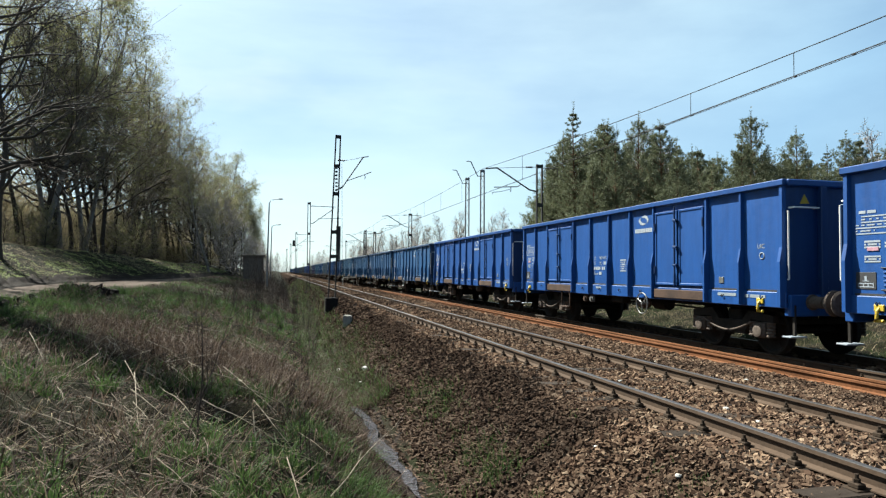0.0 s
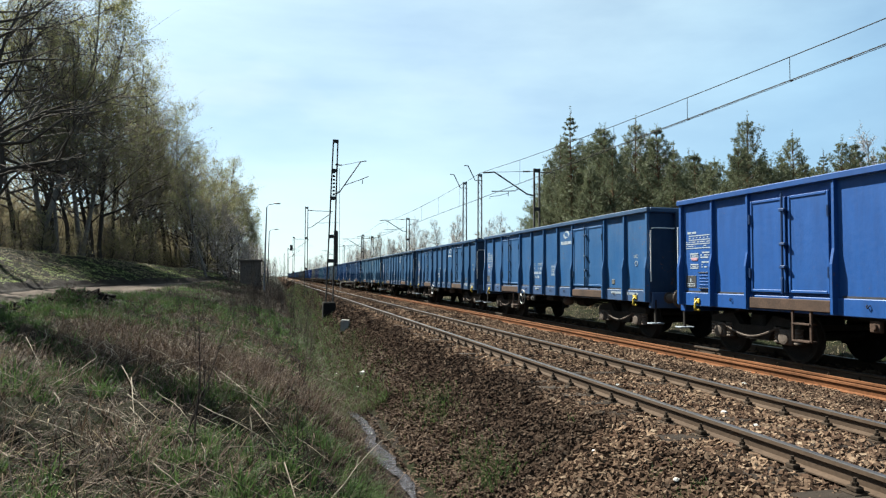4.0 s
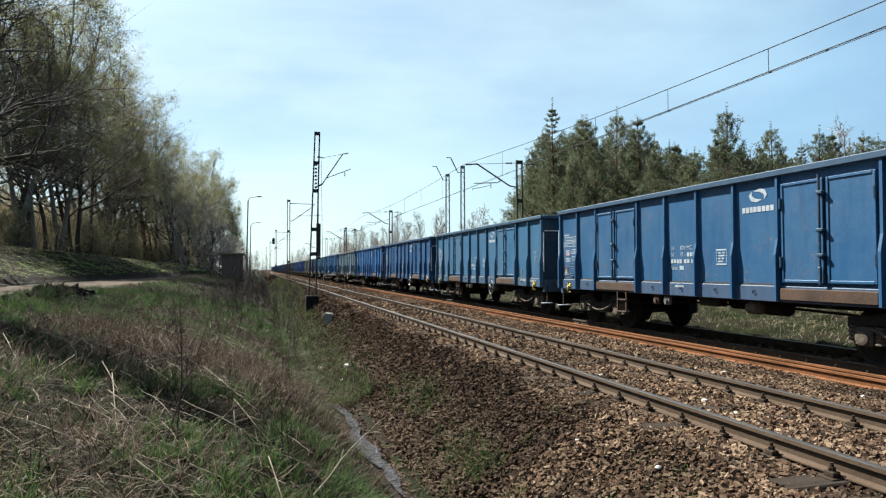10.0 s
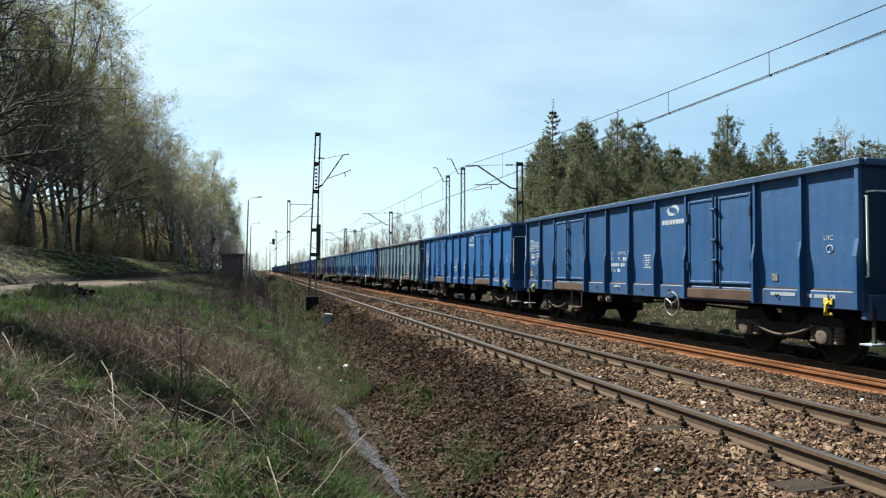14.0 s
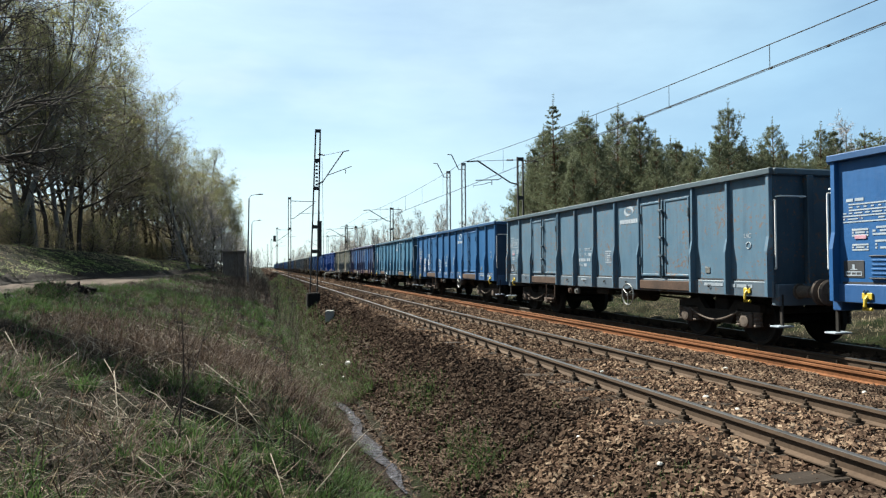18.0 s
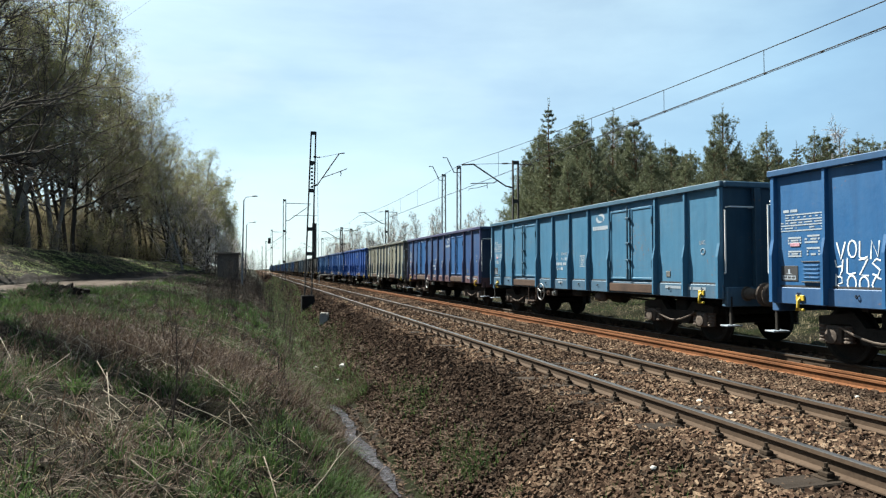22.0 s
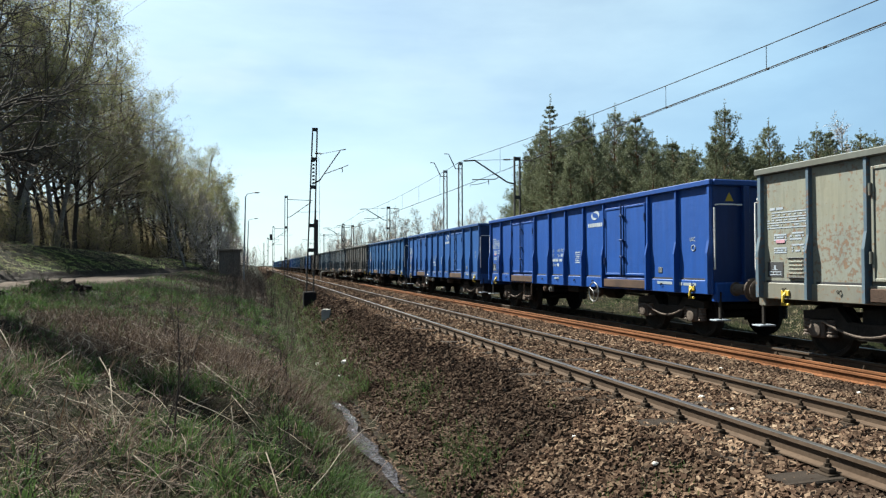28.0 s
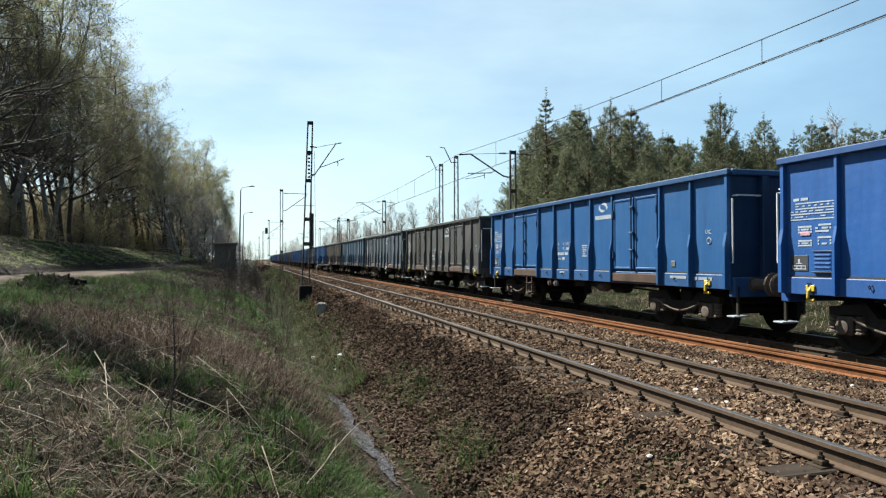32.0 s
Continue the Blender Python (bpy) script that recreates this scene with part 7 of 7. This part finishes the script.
# dead leaves washed into the ditch, and dry stalks that overgrow it farther on
x, y = scatter(34000, 1.3, 2.9, 4.2, 30, 1.6, lambda x, y: (np.abs(x - BROOK_X) > 0.2) & patches(x, y, 1.1, 3.0, -0.25 + 0.9 * np.clip(x - 2.2, 0, 1)))
blades("leaf_litter", x, y, nrng.uniform(0.05, 0.12, len(x)), nrng.uniform(0.02, 0.04, len(x)) * (0.9 + 0.02 * y), nrng.uniform(0.9, 1.6, len(x)), nrng.uniform(0, 6.28, len(x)), M_LITTER, "brown dead leaves washed into the ditch", sink=-0.016)
x, y = scatter(15000, 1.2, 3.6, 26, 125, 1.0, lambda x, y: x < 2.6 + 0.03 * (y - 26))
k = nrng.random(len(x))
for pick, mat_, nm in ((k < 0.35, M_LITTER, "embankment_stalks"), ((k >= 0.35) & (k < 0.8), M_GRASS, "embankment_grass"), (k >= 0.8, M_STRAW, "embankment_straw")):
    xx, yy = x[pick], y[pick]
    blades(nm, xx, yy, nrng.uniform(0.12, 0.5, len(xx)), nrng.uniform(0.008, 0.016, len(xx)) * (0.6 + 0.02 * yy), nrng.uniform(0.1, 1.0, len(xx)), nrng.uniform(0, 6.28, len(xx)), mat_, "grass and dead stalks on the foot of the embankment", curl=0.5)
x, y = scatter(20000, 0.9, 2.35, 13.5, 70, 1.5)
k = nrng.random(len(x))
for pick, mat_, nm in ((k < 0.35, M_BRAMBLE, "ditch_stalks"), ((k >= 0.35) & (k < 0.6), M_LITTER, "dead_stalks"), (k >= 0.6, M_GRASS, "sparse_grass")):
    xx, yy = x[pick], y[pick]
    blades(nm, xx, yy, nrng.uniform(0.1, 0.5, len(xx)), nrng.uniform(0.006, 0.012, len(xx)) * (0.8 + 0.03 * yy), nrng.uniform(0.2, 1.3, len(xx)), nrng.uniform(0, 6.28, len(xx)), mat_, "dry stalks overgrowing the ditch", curl=0.7)
# the same ground goes on beside and behind the viewpoint
x, y = scatter(26000, -7.0, 1.4, -6.0, 2.6)
k = patches(x, y, 0.75, 2.5, 0.1)
for pick, mat_, nm in ((k, M_GRASS, "near_grass"), (~k, M_STRAW, "near_straw")):
    xx, yy = x[pick], y[pick]
    blades(nm, xx, yy, nrng.uniform(0.1, 0.3, len(xx)), nrng.uniform(0.006, 0.012, len(xx)), nrng.uniform(0.2, 1.3, len(xx)), nrng.uniform(0, 6.28, len(xx)), mat_, "mixed dry and green grass on the bank", curl=0.6)
# dead leaves caught in the thatch
x, y = scatter(30000, -5.0, 1.2, 3.6, 22, 1.6, lambda x, y: bank_area(x, y) & ~green_zone(x, y) & patches(x, y, 1.0, 8.2, -0.1))
blades("dead_leaves", x, y, nrng.uniform(0.03, 0.09, len(x)), nrng.uniform(0.015, 0.032, len(x)), nrng.uniform(0.7, 1.5, len(x)), nrng.uniform(0, 6.28, len(x)), M_LITTER, "brown dead leaves caught in the matted grass")
# long bleached straws bent down the slope
x, y = scatter(4200, -6.0, 0.2, 4.0, 20, 1.3, lambda x, y: bank_area(x, y) & patches(x, y, 0.8, 1.2, -0.1))
blades("bleached_straw", x, y, nrng.uniform(0.3, 0.8, len(x)), nrng.uniform(0.006, 0.011, len(x)), nrng.uniform(0.9, 1.4, len(x)), nrng.normal(-1.1, 0.6, len(x)), M_PALESTRAW, "long bleached straw bent down the slope", curl=0.35)
# brown brambles heaped on the bank, arching over one another
def heap(x, y):
    return nrng.random(len(x)) < 1.1 * heaped(x, y) + 0.16 * (wave(x, y, 0.6, 7.3) > 0.1)


x, y = scatter(56000, -4.6, 1.3, 4.0, 26, 1.1, heap)
b = nrng.random(len(x))
for pick, mat_, nm, r in ((b < 0.42, M_BRAMBLE, "brambles", 0.004), ((b >= 0.42) & (b < 0.75), M_LITTER, "brown_brambles", 0.004), (b >= 0.75, M_STRAW, "pale_brambles", 0.0035)):
    xx, yy = x[pick], y[pick]
    blades(nm, xx, yy, nrng.uniform(0.3, 0.95, len(xx)), nrng.uniform(r, 2.2 * r, len(xx)) * (1 + 0.03 * yy), nrng.uniform(0.3, 1.25, len(xx)), nrng.normal(-0.9, 1.2, len(xx)), mat_, "tangled dead bramble stems heaped on the bank", curl=0.9)
# farther along the bank, the wood's bank, and the meadow beyond the train
x, y = scatter(42000, -7.4, 1.5, 28, 95, 1.4, lambda x, y: off_road(x, y))
k = patches(x, y, 0.5, 2.0, 0.15 + 0.4 * np.clip(x + 5, 0, 6))
b = nrng.random(len(x)) < np.clip(0.6 + 0.16 * (x + 5), 0, 0.97)
for pick, mat_, nm in ((k, M_GRASS, "verge_grass"), (~k & b, M_BRAMBLE, "verge_stems"), (~k & ~b, M_STRAW, "verge_straw")):
    xx, yy = x[pick], y[pick]
    blades(nm, xx, yy, nrng.uniform(0.1, 0.35, len(xx)), nrng.uniform(0.008, 0.02, len(xx)) * (0.6 + 0.015 * yy), nrng.uniform(0.1, 1.1, len(xx)), nrng.uniform(0, 6.28, len(xx)), mat_, "mixed grass on the verge of the line")
x, y = scatter(110000, -26, -6.2, 26, 100, 1.1, lambda x, y: (x < foot_x(y) - 0.5) & (x > foot_x(y) - 9.5))
k = patches(x, y, 0.4, 5.0, -0.1 + 0.16 * (foot_x(y) - x - 3.5))
# paler grass and straw here stand in for sunlight on the shaded bank
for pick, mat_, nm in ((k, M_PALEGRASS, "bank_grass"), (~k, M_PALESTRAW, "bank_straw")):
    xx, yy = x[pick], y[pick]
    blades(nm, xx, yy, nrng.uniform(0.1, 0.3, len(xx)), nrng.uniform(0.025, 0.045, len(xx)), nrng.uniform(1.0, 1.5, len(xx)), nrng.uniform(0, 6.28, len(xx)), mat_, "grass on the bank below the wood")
x, y = scatter(70000, 12.7, 30, 4, 60, 1.2)
k = patches(x, y, 0.5, 1.0, 0.6)
for pick, mat_, nm in ((k, M_GRASS, "meadow_grass"), (~k, M_PALESTRAW, "meadow_straw")):
    xx, yy = x[pick], y[pick]
    blades(nm, xx, yy, nrng.uniform(0.06, 0.22, len(xx)), nrng.uniform(0.008, 0.016, len(xx)), nrng.uniform(0.1, 1.0, len(xx)), nrng.uniform(0, 6.28, len(xx)), mat_, "meadow grass beyond the train")
# weeds in the ballast
x, y = scatter(5000, 2.2, 3.4, 3.5, 9, 1.0, lambda x, y: patches(x, y, 1.6, 9.0, 0.75))
x, y = clumped(x, y, 0.05)
blades("weeds", x, y, nrng.uniform(0.05, 0.14, len(x)), nrng.uniform(0.004, 0.008, len(x)), nrng.uniform(0.05, 0.9, len(x)), nrng.uniform(0, 6.28, len(x)), M_GRASS, "green weeds between the ballast stones")

# ---------------------------------------------------------------- ballast stones and sleepers
def stones(name, x, y, size, material, label, lift=0.25, zf=None):
    n = len(x)
    cube = np.array([(a, b, c) for a in (-1, 1) for b in (-1, 1) for c in (-1, 1)], float) * 0.5
    quads = np.array([(0, 1, 3, 2), (4, 6, 7, 5), (0, 4, 5, 1), (2, 3, 7, 6), (0, 2, 6, 4), (1, 5, 7, 3)])
    v = cube[None] * (np.stack([nrng.uniform(0.9, 1.5, n), nrng.uniform(0.65, 1.05, n), nrng.uniform(0.35, 0.75, n)], -1)[:, None, :]) + nrng.normal(0, 0.13, (n, 8, 3))
    turn = nrng.uniform(0, np.pi, n)
    q = np.stack([np.cos(turn), nrng.normal(0, 0.22, n), nrng.normal(0, 0.22, n), np.sin(turn)], -1)
    q /= np.linalg.norm(q, axis=1, keepdims=True)
    w, a, b, c = q.T
    R = np.stack([1 - 2 * (b * b + c * c), 2 * (a * b - c * w), 2 * (a * c + b * w), 2 * (a * b + c * w), 1 - 2 * (a * a + c * c), 2 * (b * c - a * w), 2 * (a * c - b * w), 2 * (b * c + a * w), 1 - 2 * (a * a + b * b)], -1).reshape(n, 3, 3)
    v = np.einsum("nij,nkj->nki", R, v) * size[:, None, None]
    z = (zf or surface_z)(x, y) + size * lift
    v += np.stack([x, y, z], -1)[:, None, :]
    f = (np.arange(n)[:, None, None] * 8 + quads[None]).reshape(-1, 4)
    o = from_mesh(name, mesh_np(name, v.reshape(-1, 3), f), material)
    return tagged(o, label, "ballast", kind="stuff")


def not_rail(x, y):
    k = np.ones(len(x), bool)
    for r in (NEAR_X - GAUGE, NEAR_X + GAUGE, FAR_X - GAUGE, FAR_X + GAUGE):
        k &= np.abs(x - r) > 0.075
    return k


for y0, y1, n, s0, s1, name in ((-6.0, 2.6, 22000, 0.03, 0.06, "ballast_stones"), (2.6, 11, 80000, 0.018, 0.046, "ballast_stones"), (11, 24, 48000, 0.026, 0.058, "ballast_stones"), (24, 52, 17000, 0.06, 0.11, "ballast_stones"), (52, 190, 16000, 0.1, 0.17, "ballast_stones")):
    x, y = scatter(n, 1.9, 9.2, y0, y1, 1.15, lambda x, y: not_rail(x, y) & (nrng.random(len(x)) < np.clip((x - 2.05) / 0.8, 0.16 + 0.5 * (y < 7), 1)))
    stones(name, x, y, s0 + (s1 - s0) * nrng.random(len(x)) ** 1.4, M_STONE, "loose brown crushed ballast stones")
x, y = scatter(9000, 9.2, 12.6, 5, 40, 1.1, not_rail)
stones("ballast_stones", x, y, nrng.uniform(0.05, 0.09, len(x)), M_STONE, "loose brown crushed ballast stones")
# pebbles in the muddy ditch
x, y = scatter(15000, 1.3, 2.45, 4, 26, 1.2, lambda x, y: (np.abs(x - BROOK_X - lerp(y, [8.0, 11.0, 14.5], [0.15, 0.05, -0.1])) > 0.15) & patches(x, y, 2.4, 4.0, -0.3))
stones("pebbles", x, y, 0.012 + 0.045 * nrng.random(len(x)) ** 2.2, M_STONE, "small pebbles along the brook", 0.2, lambda x, y: surface_z(x, y) + 0.016)

# dark clods of soil thrown up beside the road
x, y = scatter(650, -7.6, -5.6, 16, 29, 1.0, lambda x, y: (((x + 6.6) / 0.9) ** 2 + ((y - 25.5) / 3.0) ** 2 < 1) | (((x + 6.9) / 0.8) ** 2 + ((y - 18.5) / 2.4) ** 2 < 1))
tagged(stones("soil_clods", x, y, nrng.uniform(0.05, 0.17, len(x)), M_MUD, "dark clods of dug soil beside the road", 0.25), category="soil")

# pale stones that stand out
bm = bmesh.new()
bmesh.ops.create_icosphere(bm, subdivisions=2, radius=0.5)
pr = random.Random(8)
for v in bm.verts:
    v.co *= 1 + pr.uniform(-0.16, 0.16)
pale_mesh = bpy.data.meshes.new("pale_stone")
bm.to_mesh(pale_mesh)
bm.free()
pale_mesh.materials.append(M_PALESTONE)
for x, y, s in ((5.05, 6.7, 0.075), (5.0, 6.1, 0.06), (4.75, 8.6, 0.06), (6.6, 8.3, 0.07), (6.5, 10.5, 0.06), (3.2, 6.3, 0.05), (3.3, 5.0, 0.055), (3.0, 5.6, 0.045), (2.22, 17.2, 0.17), (1.67, 18.8, 0.16), (2.0, 16.4, 0.08), (7.4, 6.7, 0.06)):
    o = from_mesh("pale_stone", pale_mesh, M_PALESTONE)
    o.matrix_basis = scaled(x, y, float(surface_z(np.array([x]), np.array([y]))[0]) + s * 0.3, pr.uniform(0, 360), s, s * 0.7)
    tagged(o, "small whitish stone lying on the ballast", "stone", "pale stones")

# sleepers with their clips, one by one near, joined far off
sl_rng = random.Random(2)
for track, y1 in ((near_track, 58.0), (far_track, 46.0)):
    y = -5.0
    while y < y1:
        o = from_mesh("sleeper", ME_SLEEPER, M_WOOD, track)
        o.matrix_basis = pose(sl_rng.uniform(-0.03, 0.03), y, -0.0 + sl_rng.uniform(-0.004, 0.0), 0, 0, sl_rng.uniform(-0.8, 0.8))
        for s in (-1, 1):
            c = from_mesh("rail_clip", ME_CLIP, M_CLIP, track)
            c.matrix_basis = pose(s * GAUGE, y, 0.0)
        y += 0.6
    bm = bmesh.new()
    while y < 260:
        box(bm, -1.3, 1.3, y - 0.125, y + 0.125, -0.30, -0.16)
        y += 0.6
    tagged(part("far_sleepers", bm, M_WOOD, track), kind="stuff")


# ---------------------------------------------------------------- what moves
def motions():
    times = [0.0, 2.0, 4.0, 6.0, 8.0, 10.0, 12.0, 14.0, 16.0, 18.0, 20.0, 22.0, 24.0, 26.0, 28.0, 30.0, 32.0]
    for k, w in TRAIN:
        walk(w, [(t, pose(FAR_X, FIRST + 14.04 * k - gone(t), FAR_Z + 0.004)) for t in times])
    # the wheels roll on the rail; only on the wagons that pass near can this be seen
    spin = [j / 10 for j in range(321)]
    for k, w in TRAIN:
        if k > 16:
            continue
        for o in w.children_recursive:
            if o.name.split(".")[0] == "wheelset":
                y = o.matrix_basis.translation.y
                walk(o, [(t, pose(0, y, 0.46, math.degrees(gone(t) / 0.46) % 360.0)) for t in spin])


motions()
